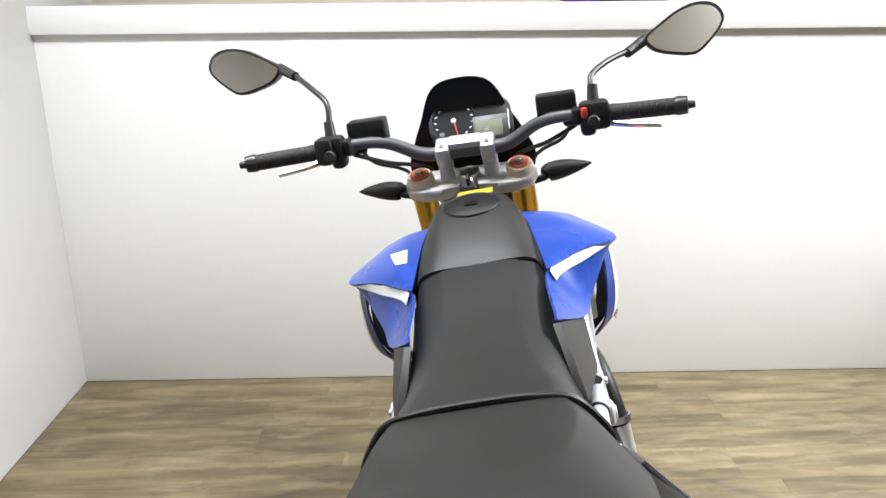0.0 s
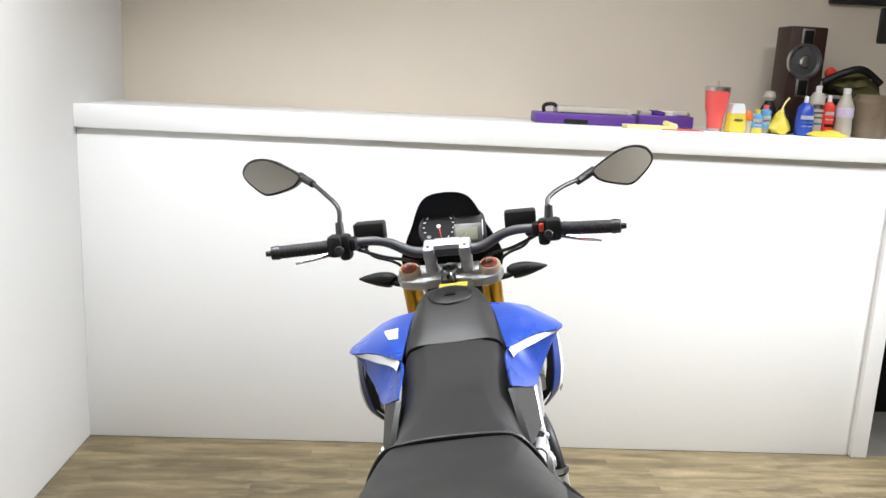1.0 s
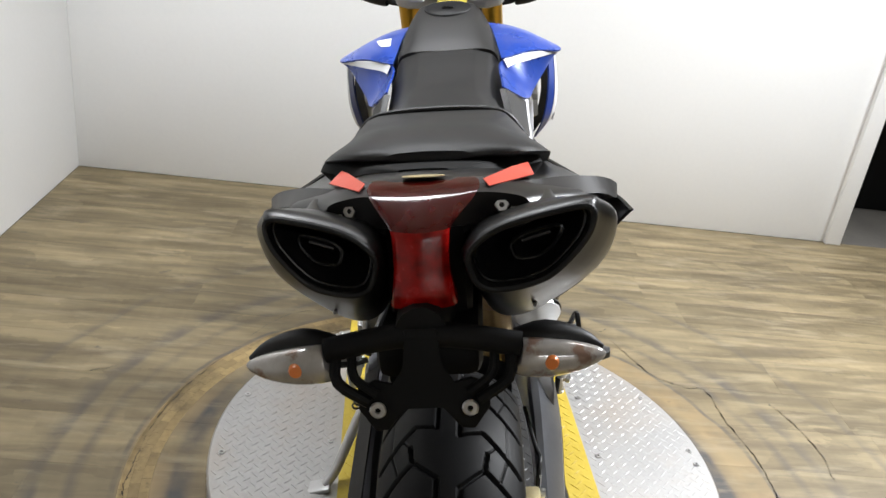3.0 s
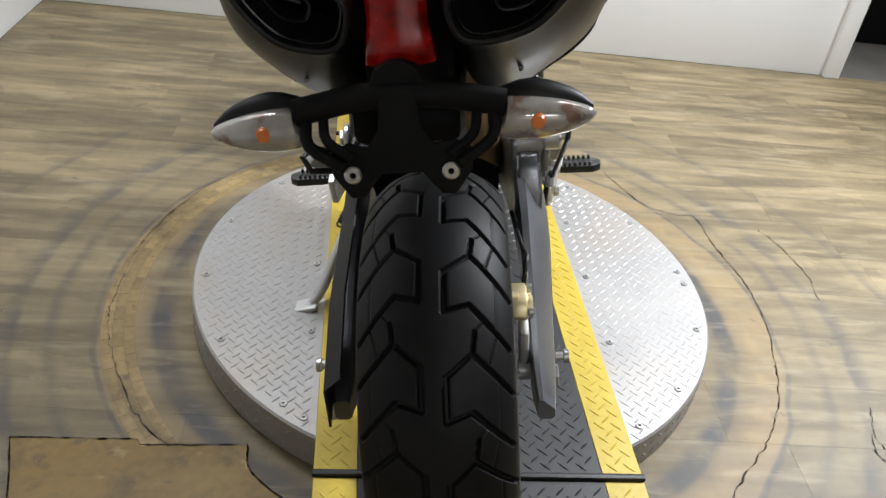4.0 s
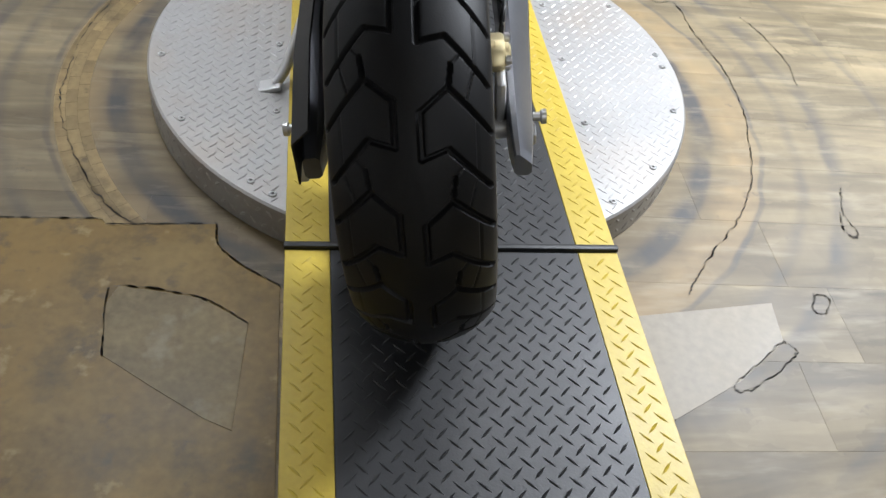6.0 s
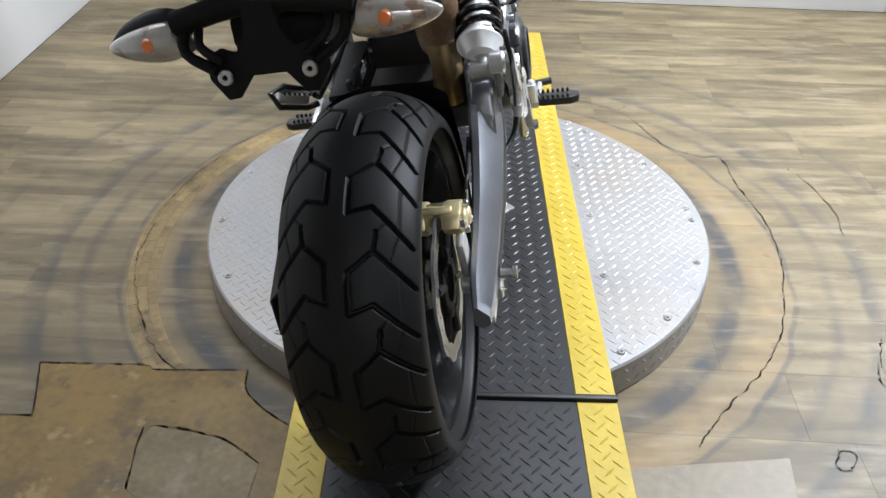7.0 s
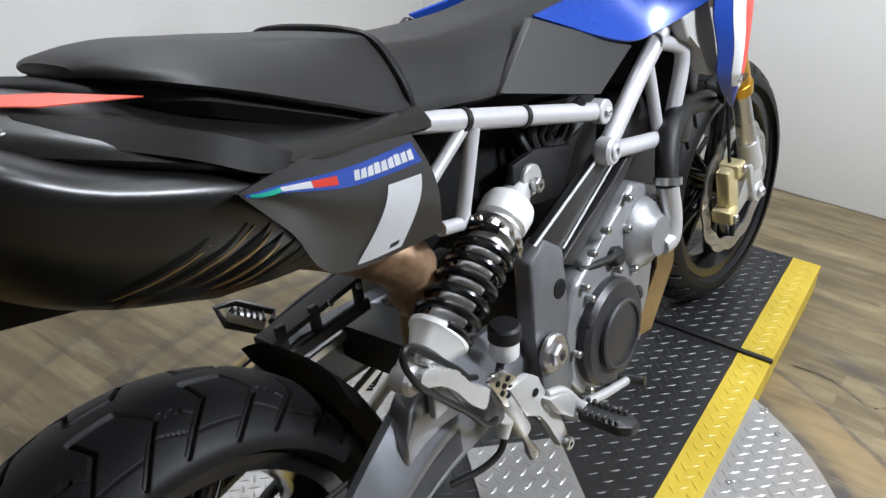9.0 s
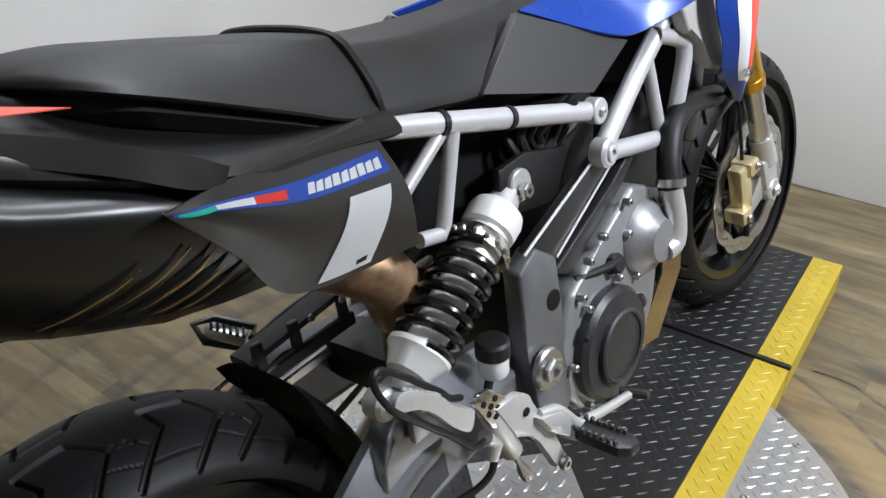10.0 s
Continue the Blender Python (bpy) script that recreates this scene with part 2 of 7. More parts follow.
# ---- mesh helpers ----
def part(name, bm, material, parent=None, label="", smooth=35):
    me = bpy.data.meshes.new(name)
    bmesh.ops.recalc_face_normals(bm, faces=bm.faces[:])
    bm.to_mesh(me)
    bm.free()
    me.materials.append(material)
    if smooth:
        me.polygons.foreach_set("use_smooth", [True] * len(me.polygons))
        me.set_sharp_from_angle(angle=radians(smooth))
    ob = new(name, me)
    if parent:
        ob.parent = parent
    if label:
        ob["label"] = label
    return ob


def grid_mesh(rows, wrap_u=False, wrap_v=False, caps=False):
    """A bmesh over rows of points. wrap_v: each row closes on itself; wrap_u: the last row joins the first."""
    bm = bmesh.new()
    vs = [[bm.verts.new(p) for p in r] for r in rows]
    nu, nv = len(vs), len(vs[0])
    for i in range(nu if wrap_u else nu - 1):
        a, b = vs[i], vs[(i + 1) % nu]
        for j in range(nv if wrap_v else nv - 1):
            k = (j + 1) % nv
            bm.faces.new((a[j], a[k], b[k], b[j]))
    if caps:
        bm.faces.new(vs[0])
        bm.faces.new(vs[-1][::-1])
    return bm


def spline(pts, per, closed=False):
    """Catmull-Rom through points, per steps a span."""
    p = [Vector(q) for q in pts]
    n = len(p)
    out = []
    for i in range(n if closed else n - 1):
        if closed:
            a, b, c, d = p[i - 1], p[i], p[(i + 1) % n], p[(i + 2) % n]
        else:
            b, c = p[i], p[i + 1]
            a = p[i - 1] if i else 2 * b - c
            d = p[i + 2] if i + 2 < n else 2 * c - b
        for k in range(per):
            t = k / per
            out.append(0.5 * (2 * b + (c - a) * t + (2 * a - 5 * b + 4 * c - d) * t * t + (3 * b - a - 3 * c + d) * t ** 3))
    if not closed:
        out.append(p[-1])
    return out


def body(stations, per_y=4, per_s=3, mirror=True, m=None):
    """A closed solid through stations (y, half profile from the top's middle to the bottom's middle, points (x, z) or (x, z, dy))."""
    rings = []
    for y, half in stations:
        pts = [Vector((q[0], y + (q[2] if len(q) > 2 else 0), q[1])) for q in half]
        if mirror:
            pts = pts + [Vector((-q.x, q.y, q.z)) for q in pts[::-1] if abs(q.x) > 1e-6]
        rings.append(spline(pts, per_s, True))
    cols = [spline([r[j] for r in rings], per_y) for j in range(len(rings[0]))]
    rows = [[c[i] for c in cols] for i in range(len(cols[0]))]
    bm = grid_mesh(rows, wrap_v=True, caps=True)
    if m:
        bm.transform(m)
    return bm


def tube(pts, r, n=12, smooth_per=0, caps=True):
    """A round bar along points; r is one radius or one for each point."""
    rad = list(r) if isinstance(r, (list, tuple)) else [r] * len(pts)
    if smooth_per:
        rr = spline([(q, 0, 0) for q in rad], smooth_per)
        rad = [q.x for q in rr]
        p = spline(pts, smooth_per)
    else:
        p = [Vector(q) for q in pts]
    rows, up = [], None
    for i, q in enumerate(p):
        d = (p[min(i + 1, len(p) - 1)] - p[max(i - 1, 0)]).normalized()
        if up is None:
            up = d.orthogonal().normalized()
        up = (up - d * up.dot(d)).normalized()
        side = d.cross(up)
        rows.append([q + rad[i] * (math.cos(a) * up + math.sin(a) * side) for a in [2 * math.pi * k / n for k in range(n)]])
    return grid_mesh(rows, wrap_v=True, caps=caps)


def lathe(profile, n=48, centre=(0, 0, 0), axis=(1, 0, 0), closed=True):
    """A solid of revolution: profile of (radius, height along the axis)."""
    q = Vector((0, 0, 1)).rotation_difference(Vector(axis)).to_matrix().to_4x4()
    rows = []
    for k in range(n):
        a = 2 * math.pi * k / n
        rows.append([Vector((max(r, 1e-5) * math.cos(a), max(r, 1e-5) * math.sin(a), h)) for r, h in profile])
    bm = grid_mesh(rows, wrap_u=True, wrap_v=closed)
    bmesh.ops.remove_doubles(bm, verts=bm.verts[:], dist=2e-5)
    bm.transform(Matrix.Translation(centre) @ q)
    return bm


def disc(r, h0, h1, centre, axis, bevel=0.002, n=40, hole=0.0):
    prof = [(hole, h0), (r - bevel, h0), (r, h0 + bevel), (r, h1 - bevel), (r - bevel, h1), (hole, h1)]
    return lathe(prof, n, centre, axis, closed=hole > 0)


def box(size, centre=(0, 0, 0), bevel=0.004, rot=(0, 0, 0), seg=2):
    bm = bmesh.new()
    bmesh.ops.create_cube(bm, size=1)
    bmesh.ops.scale(bm, vec=size, verts=bm.verts[:])
    if bevel:
        bmesh.ops.bevel(bm, geom=bm.edges[:], offset=min(bevel, 0.45 * min(size)), segments=seg, profile=0.5, affect="EDGES")
    bm.transform(pose(*centre, *rot))
    return bm


def prism(poly, depth, place, bevel=0.003, seg=2):
    """A flat outline of (u, v) with thickness, bevelled; place: a function (u, v, w) to a point or a matrix."""
    bm = bmesh.new()
    a = [bm.verts.new((u, v, -depth / 2)) for u, v in poly]
    b = [bm.verts.new((u, v, depth / 2)) for u, v in poly]
    n = len(poly)
    bm.faces.new(a[::-1])
    bm.faces.new(b)
    for i in range(n):
        bm.faces.new((a[i], a[(i + 1) % n], b[(i + 1) % n], b[i]))
    if bevel:
        bmesh.ops.bevel(bm, geom=bm.edges[:], offset=bevel, segments=seg, profile=0.5, affect="EDGES", clamp_overlap=True)
    if isinstance(place, Matrix):
        bm.transform(place)
    else:
        for v in bm.verts:
            v.co = Vector(place(*v.co))
    return bm


def panel(points, faces, thick=0.004, inward=(0, 0, 0), subdiv=0):
    """A bent sheet over corner points and faces, thickened; inward: a point towards which it thickens."""
    bm = bmesh.new()
    vs = [bm.verts.new(p) for p in points]
    for f in faces:
        bm.faces.new([vs[i] for i in f])
    bmesh.ops.recalc_face_normals(bm, faces=bm.faces[:])
    f0 = next(iter(bm.faces))
    if f0.normal.dot(Vector(inward) - f0.calc_center_median()) > 0:
        bmesh.ops.reverse_faces(bm, faces=bm.faces[:])
    if subdiv:
        bmesh.ops.subdivide_edges(bm, edges=bm.edges[:], cuts=subdiv, use_grid_fill=True)
        bmesh.ops.smooth_vert(bm, verts=[v for v in bm.verts if not v.is_boundary], factor=0.5, use_axis_x=True, use_axis_y=True, use_axis_z=True)
    bmesh.ops.solidify(bm, geom=bm.faces[:], thickness=thick)
    return bm


def join(*bms):
    out = bms[0]
    for b in bms[1:]:
        me = bpy.data.meshes.new("joint")
        b.to_mesh(me)
        b.free()
        out.from_mesh(me)
        bpy.data.meshes.remove(me)
    return out


def moved(bm, m):
    bm.transform(m)
    return bm


def mirrored(bm):
    bm.transform(Matrix.Diagonal((-1, 1, 1, 1)))
    bmesh.ops.reverse_faces(bm, faces=bm.faces[:])
    return bm


def thing(name, m, label, category, group="", kind=""):
    ob = new(name)
    ob.empty_display_size = 0.05
    ob.matrix_world = m
    return tagged(ob, label, category, group, kind)

# ---- the room: a frame along the front wall, whose left end is the corner ----
ROOM = pose(-1.52, 2.38, 0, 0, 0, -2.04)


def room_box(name, x0, x1, y0, y1, z0, z1, material, label, category, bevel=0.002, parent=None):
    bm = box((x1 - x0, y1 - y0, z1 - z0), ((x0 + x1) / 2, (y0 + y1) / 2, (z0 + z1) / 2), bevel)
    ob = part(name, bm, material, parent, label)
    if not parent:
        ob.matrix_world = ROOM
        tagged(ob, label, category, kind="structure")
    return ob


LEDGE = 1.365
room_box("wall_front_low", 0, 3.25, 0, 0.55, 0, LEDGE - 0.02, WHITE_WALL, "low white painted wall with a deep ledge on top", "wall")
room_box("wall_front_right", 4.35, 6.0, 0, 0.55, 0, LEDGE - 0.02, WHITE_WALL, "white painted low wall beyond the dark doorway", "wall")
room_box("wall_front_high", -0.12, 6.0, 0.55, 0.67, 0, 2.75, BEIGE_WALL, "beige painted upper wall behind the ledge", "wall")
room_box("wall_left", -0.12, 0, -5.6, 0.55, 0, 2.75, WHITE_WALL, "plain white painted side wall", "wall")
# unseen wall that closes the room, dark so that it bounces little fill
room_box("wall_right", 5.9, 6.0, -5.6, 0, 0, 2.75, LOW_BOUNCE_WALL, "unseen plain side wall, dark grey to hold back bounced light", "wall")
room_box("wall_back", -0.12, 6.0, -5.7, -5.6, 0, 2.75, DULL_WALL, "plain grey painted back wall", "wall")
room_box("ceiling", -0.12, 6.0, -5.7, 0.67, 2.75, 2.85, CEILING, "plain off-white painted ceiling", "ceiling")
room_box("ledge", 0, 6.0, -0.006, 0.55, LEDGE - 0.02, LEDGE, WHITE_WALL, "white painted ledge board on the low wall", "ledge")
room_box("trim_fascia", 0.0, 6.0, -0.022, -0.006, LEDGE - 0.088, LEDGE + 0.003, WHITE_WALL, "white painted fascia board along the ledge", "trim")
room_box("trim_casing", 3.25, 3.32, -0.022, 0.30, 0, LEDGE - 0.086, WHITE_WALL, "white painted casing beside the dark doorway", "trim")
# added black sheet: the doorway's unlit depth is put in as colour
room_box("wall_doorway_back", 3.3, 4.4, 0.50, 0.54, 0, LEDGE - 0.03, DEEP_BLACK, "black sheet standing in for the shade inside the doorway", "wall")

FLOOR_MAT = surface("worn_vinyl_planks", (0.24, 0.185, 0.115), 0.52, spec=0.28, mottle=0.25)


def floor_material():
    """Wood-look vinyl: streaks along the plank, a tone of its own for each plank, and worn rings round the turntable."""
    m = FLOOR_MAT
    nt = m.node_tree
    n, l = nt.nodes, nt.links
    b = n["Principled BSDF"]
    geo = n.new("ShaderNodeNewGeometry")
    info = n.new("ShaderNodeObjectInfo")
    stretch = n.new("ShaderNodeVectorMath")
    stretch.operation = "MULTIPLY"
    stretch.inputs[1].default_value = (2.0, 14, 1)
    l.new(geo.outputs["Position"], stretch.inputs[0])
    shift = n.new("ShaderNodeVectorMath")
    shift.operation = "ADD"
    l.new(stretch.outputs[0], shift.inputs[0])
    rnd = n.new("ShaderNodeVectorMath")
    rnd.operation = "SCALE"
    rnd.inputs[0].default_value = (31, 17, 9)
    l.new(info.outputs["Random"], rnd.inputs["Scale"])
    l.new(rnd.outputs[0], shift.inputs[1])
    streak = n.new("ShaderNodeTexNoise")
    streak.inputs["Scale"].default_value, streak.inputs["Detail"].default_value, streak.inputs["Distortion"].default_value = 1.3, 7, 0.7
    l.new(shift.outputs[0], streak.inputs["Vector"])
    ramp = n.new("ShaderNodeValToRGB")
    e = ramp.color_ramp.elements
    e[0].position, e[0].color = 0.28, (0.084, 0.066, 0.037, 1)
    e[1].position, e[1].color = 0.74, (0.215, 0.172, 0.098, 1)
    mid = e.new(0.47)
    mid.color = (0.128, 0.101, 0.057, 1)
    mid = e.new(0.6)
    mid.color = (0.162, 0.129, 0.073, 1)
    l.new(streak.outputs["Fac"], ramp.inputs["Fac"])
    tone = n.new("ShaderNodeMapRange")
    tone.inputs["To Min"].default_value, tone.inputs["To Max"].default_value = 0.8, 1.18
    l.new(info.outputs["Random"], tone.inputs["Value"])
    mul = n.new("ShaderNodeVectorMath")
    mul.operation = "SCALE"
    l.new(ramp.outputs["Color"], mul.inputs[0])
    l.new(tone.outputs["Result"], mul.inputs["Scale"])
    # printed short strips and cross scuffs
    cells = n.new("ShaderNodeVectorMath")
    cells.operation = "MULTIPLY"
    cells.inputs[1].default_value = (4.2, 15, 1)
    warp = n.new("ShaderNodeTexNoise")
    warp.inputs["Scale"].default_value, warp.inputs["Detail"].default_value = 14, 4
    l.new(geo.outputs["Position"], warp.inputs["Vector"])
    l.new(geo.outputs["Position"], cells.inputs[0])
    bent = n.new("ShaderNodeVectorMath")
    bent.operation = "MULTIPLY_ADD"
    bent.inputs[1].default_value = (0.9, 0.9, 0)
    l.new(warp.outputs["Color"], bent.inputs[0])
    l.new(cells.outputs[0], bent.inputs[2])
    vor = n.new("ShaderNodeTexVoronoi")
    vor.distance, vor.feature = "CHEBYCHEV", "F1"
    vor.inputs["Scale"].default_value = 1.0
    vor.inputs["Randomness"].default_value = 0.8
    l.new(bent.outputs[0], vor.inputs["Vector"])
    vsep = n.new("ShaderNodeSeparateColor")
    l.new(vor.outputs["Color"], vsep.inputs[0])
    cross = n.new("ShaderNodeTexNoise")
    cross.inputs["Scale"].default_value, cross.inputs["Detail"].default_value = 1.0, 4
    cst = n.new("ShaderNodeVectorMath")
    cst.operation = "MULTIPLY"
    cst.inputs[1].default_value = (60, 5, 1)
    l.new(geo.outputs["Position"], cst.inputs[0])
    l.new(cst.outputs[0], cross.inputs["Vector"])
    both = n.new("ShaderNodeMath")
    both.operation = "MULTIPLY_ADD"
    both.inputs[1].default_value = 0.55
    l.new(cross.outputs["Fac"], both.inputs[0])
    l.new(vsep.outputs["Red"], both.inputs[2])
    vtone = n.new("ShaderNodeMapRange")
    vtone.inputs["From Max"].default_value = 1.4
    vtone.inputs["To Min"].default_value, vtone.inputs["To Max"].default_value = 0.80, 1.20
    l.new(both.outputs[0], vtone.inputs["Value"])
    strip_tone = n.new("ShaderNodeVectorMath")
    strip_tone.operation = "SCALE"
    l.new(mul.outputs[0], strip_tone.inputs[0])
    l.new(vtone.outputs["Result"], strip_tone.inputs["Scale"])
    # worn rings: distance from the turntable's middle
    off = n.new("ShaderNodeVectorMath")
    off.operation = "SUBTRACT"
    off.inputs[1].default_value = (DISC_C[0], DISC_C[1], 0)
    l.new(geo.outputs["Position"], off.inputs[0])
    wob = n.new("ShaderNodeTexNoise")
    wob.inputs["Scale"].default_value = 6
    l.new(geo.outputs["Position"], wob.inputs["Vector"])
    ln = n.new("ShaderNodeVectorMath")
    ln.operation = "LENGTH"
    l.new(off.outputs[0], ln.inputs[0])
    dist = n.new("ShaderNodeMath")
    dist.operation = "MULTIPLY_ADD"
    l.new(wob.outputs["Fac"], dist.inputs[0])
    dist.inputs[1].default_value = 0.035
    l.new(ln.outputs["Value"], dist.inputs[2])
    ring = n.new("ShaderNodeValToRGB")
    ring.color_ramp.interpolation = "LINEAR"
    r = ring.color_ramp.elements
    # positions are metres / 1.5
    stops = [(0.405, (0.35, 0.1, 0)), (0.428, (0.25, 0.25, 0)), (0.444, (0.05, 1, 0)), (0.462, (0.05, 1, 0)), (0.470, (0.55, 0.35, 0)), (0.495, (0.85, 0.05, 0)), (0.535, (0.7, 0.15, 0)),
             (0.541, (0.0, 1, 0)), (0.547, (0.1, 0.15, 0)), (0.585, (0.1, 0.05, 0)), (0.600, (0.0, 0.55, 0)), (0.612, (0.1, 0.1, 0)), (0.640, (0, 0.1, 0)), (0.650, (0, 0.8, 0)), (0.662, (0, 0.6, 0)), (0.68, (0, 0.1, 0)), (0.78, (0, 0, 0)), (0.79, (0, 0.5, 0)), (0.81, (0, 0, 0))]
    r[0].position, r[0].color = stops[0][0], (*stops[0][1], 1)
    r[1].position, r[1].color = stops[-1][0], (*stops[-1][1], 1)
    for pos, c in stops[1:-1]:
        k = r.new(pos)
        k.color = (*c, 1)
    sc = n.new("ShaderNodeMath")
    sc.operation = "DIVIDE"
    sc.inputs[1].default_value = 1.5
    l.new(dist.outputs[0], sc.inputs[0])
    l.new(sc.outputs[0], ring.inputs["Fac"])
    sep = n.new("ShaderNodeSeparateColor")
    l.new(ring.outputs["Color"], sep.inputs[0])
    scuff = n.new("ShaderNodeTexNoise")
    scuff.inputs["Scale"].default_value, scuff.inputs["Detail"].default_value = 9, 5
    l.new(geo.outputs["Position"], scuff.inputs["Vector"])
    sm = n.new("ShaderNodeMapRange")
    sm.inputs["From Min"].default_value, sm.inputs["From Max"].default_value = 0.25, 0.6
    l.new(scuff.outputs["Fac"], sm.inputs["Value"])
    last = strip_tone.outputs[0]
    for chan, col in (("Red", (0.235, 0.165, 0.078, 1)), ("Green", (0.050, 0.047, 0.045, 1))):
        f = n.new("ShaderNodeMath")
        f.operation = "MULTIPLY"
        l.new(sep.outputs[chan], f.inputs[0])
        l.new(sm.outputs["Result"], f.inputs[1])
        mx = n.new("ShaderNodeMix")
        mx.data_type = "RGBA"
        l.new(f.outputs[0], mx.inputs["Factor"])
        l.new(last, mx.inputs["A"])
        mx.inputs["B"].default_value = col
        last = mx.outputs["Result"]
    l.new(last, b.inputs["Base Color"])
    bp = n.new("ShaderNodeBump")
    bp.inputs["Strength"].default_value, bp.inputs["Distance"].default_value = 0.12, 0.002
    l.new(streak.outputs["Fac"], bp.inputs["Height"])
    l.new(bp.outputs["Normal"], b.inputs["Normal"])


DISC_C, DISC_R, DISC_Z = (-0.040, 0.595), 0.592, 0.081
floor_material()
add_blotches(FLOOR_MAT, (0.060, 0.049, 0.034), 2.2, 0.52, 0.72, 0.55, (1.0, 5.0, 1))
add_blotches(FLOOR_MAT, (0.245, 0.205, 0.135), 3.1, 0.54, 0.72, 0.6, (1.2, 6.0, 1))
add_blotches(FLOOR_MAT, (0.060, 0.052, 0.042), 13.0, 0.66, 0.74, 0.7)
sub = part("floor", box((6.1, 6.3, 0.1), (2.94, -2.55, -0.053), 0.0), DIRT)
sub.matrix_world = ROOM
tagged(sub, "wood-look vinyl plank floor with worn rings round the turntable", "floor", kind="structure")


# ---- the turntable ----
def lug_mesh(spots, length, width, height):
    """Raised tread lugs: pointed lozenges with a flat ridge, all in one mesh."""
    verts, faces = [], []
    for x, y, z, a in spots:
        c, s = math.cos(a), math.sin(a)
        k = len(verts)
        for u, v, w in ((-0.5, 0, 0), (-0.15, -0.5, 0), (0.15, -0.5, 0), (0.5, 0, 0), (0.15, 0.5, 0), (-0.15, 0.5, 0), (-0.22, 0, 1), (0.22, 0, 1)):
            verts.append((x + c * u * length - s * v * width, y + s * u * length + c * v * width, z + w * height))
        faces += [[k + i for i in f] for f in ((0, 1, 6), (1, 2, 7, 6), (2, 3, 7), (3, 4, 7), (4, 5, 6, 7), (5, 0, 6))]
    bm = bmesh.new()
    vs = [bm.verts.new(v) for v in verts]
    for f in faces:
        bm.faces.new([vs[i] for i in f])
    return bm


def lug_spots(x0, x1, y0, y1, z, pitch, keep, turn=45.0):
    """Lugs in a basket weave: a square grid laid aslant, each lug across its neighbours."""
    spots = []
    c, s = math.cos(radians(turn)), math.sin(radians(turn))
    mx, my = (x0 + x1) / 2, (y0 + y1) / 2
    reach = int(math.hypot(x1 - x0, y1 - y0) / 2 / pitch) + 2
    for i in range(-reach, reach):
        for j in range(-reach, reach):
            u, v = (i + 0.5) * pitch, (j + 0.5) * pitch
            x, y = mx + c * u - s * v, my + s * u + c * v
            if x0 < x < x1 and y0 < y < y1 and keep(x, y):
                spots.append((x, y, z, radians(turn) + (math.pi / 2 if (i + j) % 2 else 0.0)))
    return spots


turntable = thing("turntable", pose(0, 0, 0), "round aluminium tread-plate turntable with a painted deck across it", "turntable")
part("disc_plate", lathe([(0, 0.0), (DISC_R - 0.004, 0.0), (DISC_R, 0.003), (DISC_R, DISC_Z - 0.004), (DISC_R - 0.004, DISC_Z), (0, DISC_Z)], 120, (*DISC_C, 0), (0, 0, 1), closed=False), PLATE, turntable, "worn bare aluminium tread plate")
DECK_X = (-0.338, -0.263, 0.175, 0.249)


def on_disc(x, y):
    return math.hypot(x - DISC_C[0], y - DISC_C[1]) < DISC_R - 0.012 and not (DECK_X[0] - 0.012 < x < DECK_X[3] + 0.012)


lug = part("tread_lug", lug_mesh(lug_spots(-0.66, 0.58, -0.02, 1.21, DISC_Z, 0.0205, on_disc), 0.0250, 0.0044, 0.0012), PLATE, turntable, "raised aluminium tread lugs", smooth=0)
lug["kind"] = "stuff"
rim_spots = []
for k in range(150):
    for row in range(2):
        a = 2 * math.pi * (k + 0.5 * row) / 150
        rim_spots.append((a, 0.024 + row * 0.034, k + row))
verts = bmesh.new()
for a, z, k in rim_spots:
    m = Matrix.Translation((DISC_C[0] + DISC_R * math.cos(a), DISC_C[1] + DISC_R * math.sin(a), z)) @ Matrix.Rotation(a, 4, "Z") @ Matrix.Rotation(radians(90), 4, "Y") @ Matrix.Rotation(radians(45 if k % 2 else -45), 4, "Z")
    b = lug_mesh([(0, 0, 0, 0)], 0.021, 0.0075, 0.0016)
    b.transform(m)
    verts = join(verts, b)
rim_lugs = part("edge_lug", verts, PLATE, turntable, smooth=0)
rim_lugs["kind"] = "stuff"
bolt_mesh = disc(0.0075, 0, 0.003, (0, 0, 0), (0, 0, 1), 0.001, 14, hole=0.003)
first = part("disc_bolt", bolt_mesh, STEEL, turntable, "steel countersunk bolt")
first.location = (DISC_C[0] + 0.563, DISC_C[1], DISC_Z)
for k in range(16):
    a = radians(5 + 22.5 * k)
    for r in (0.563,):
        ob = new("disc_bolt", first.data)
        ob.parent = turntable
        ob.location = (DISC_C[0] + r * math.cos(a), DISC_C[1] + r * math.sin(a), DISC_Z)
        if DECK_X[0] < ob.location.x < DECK_X[3]:
            bpy.data.objects.remove(ob)
for x in (-0.362, 0.279):
    for y in (0.13, 0.37, 0.605, 0.84, 1.08):
        ob = new("disc_bolt", first.data)
        ob.parent = turntable
        ob.location = (x, y, DISC_Z)

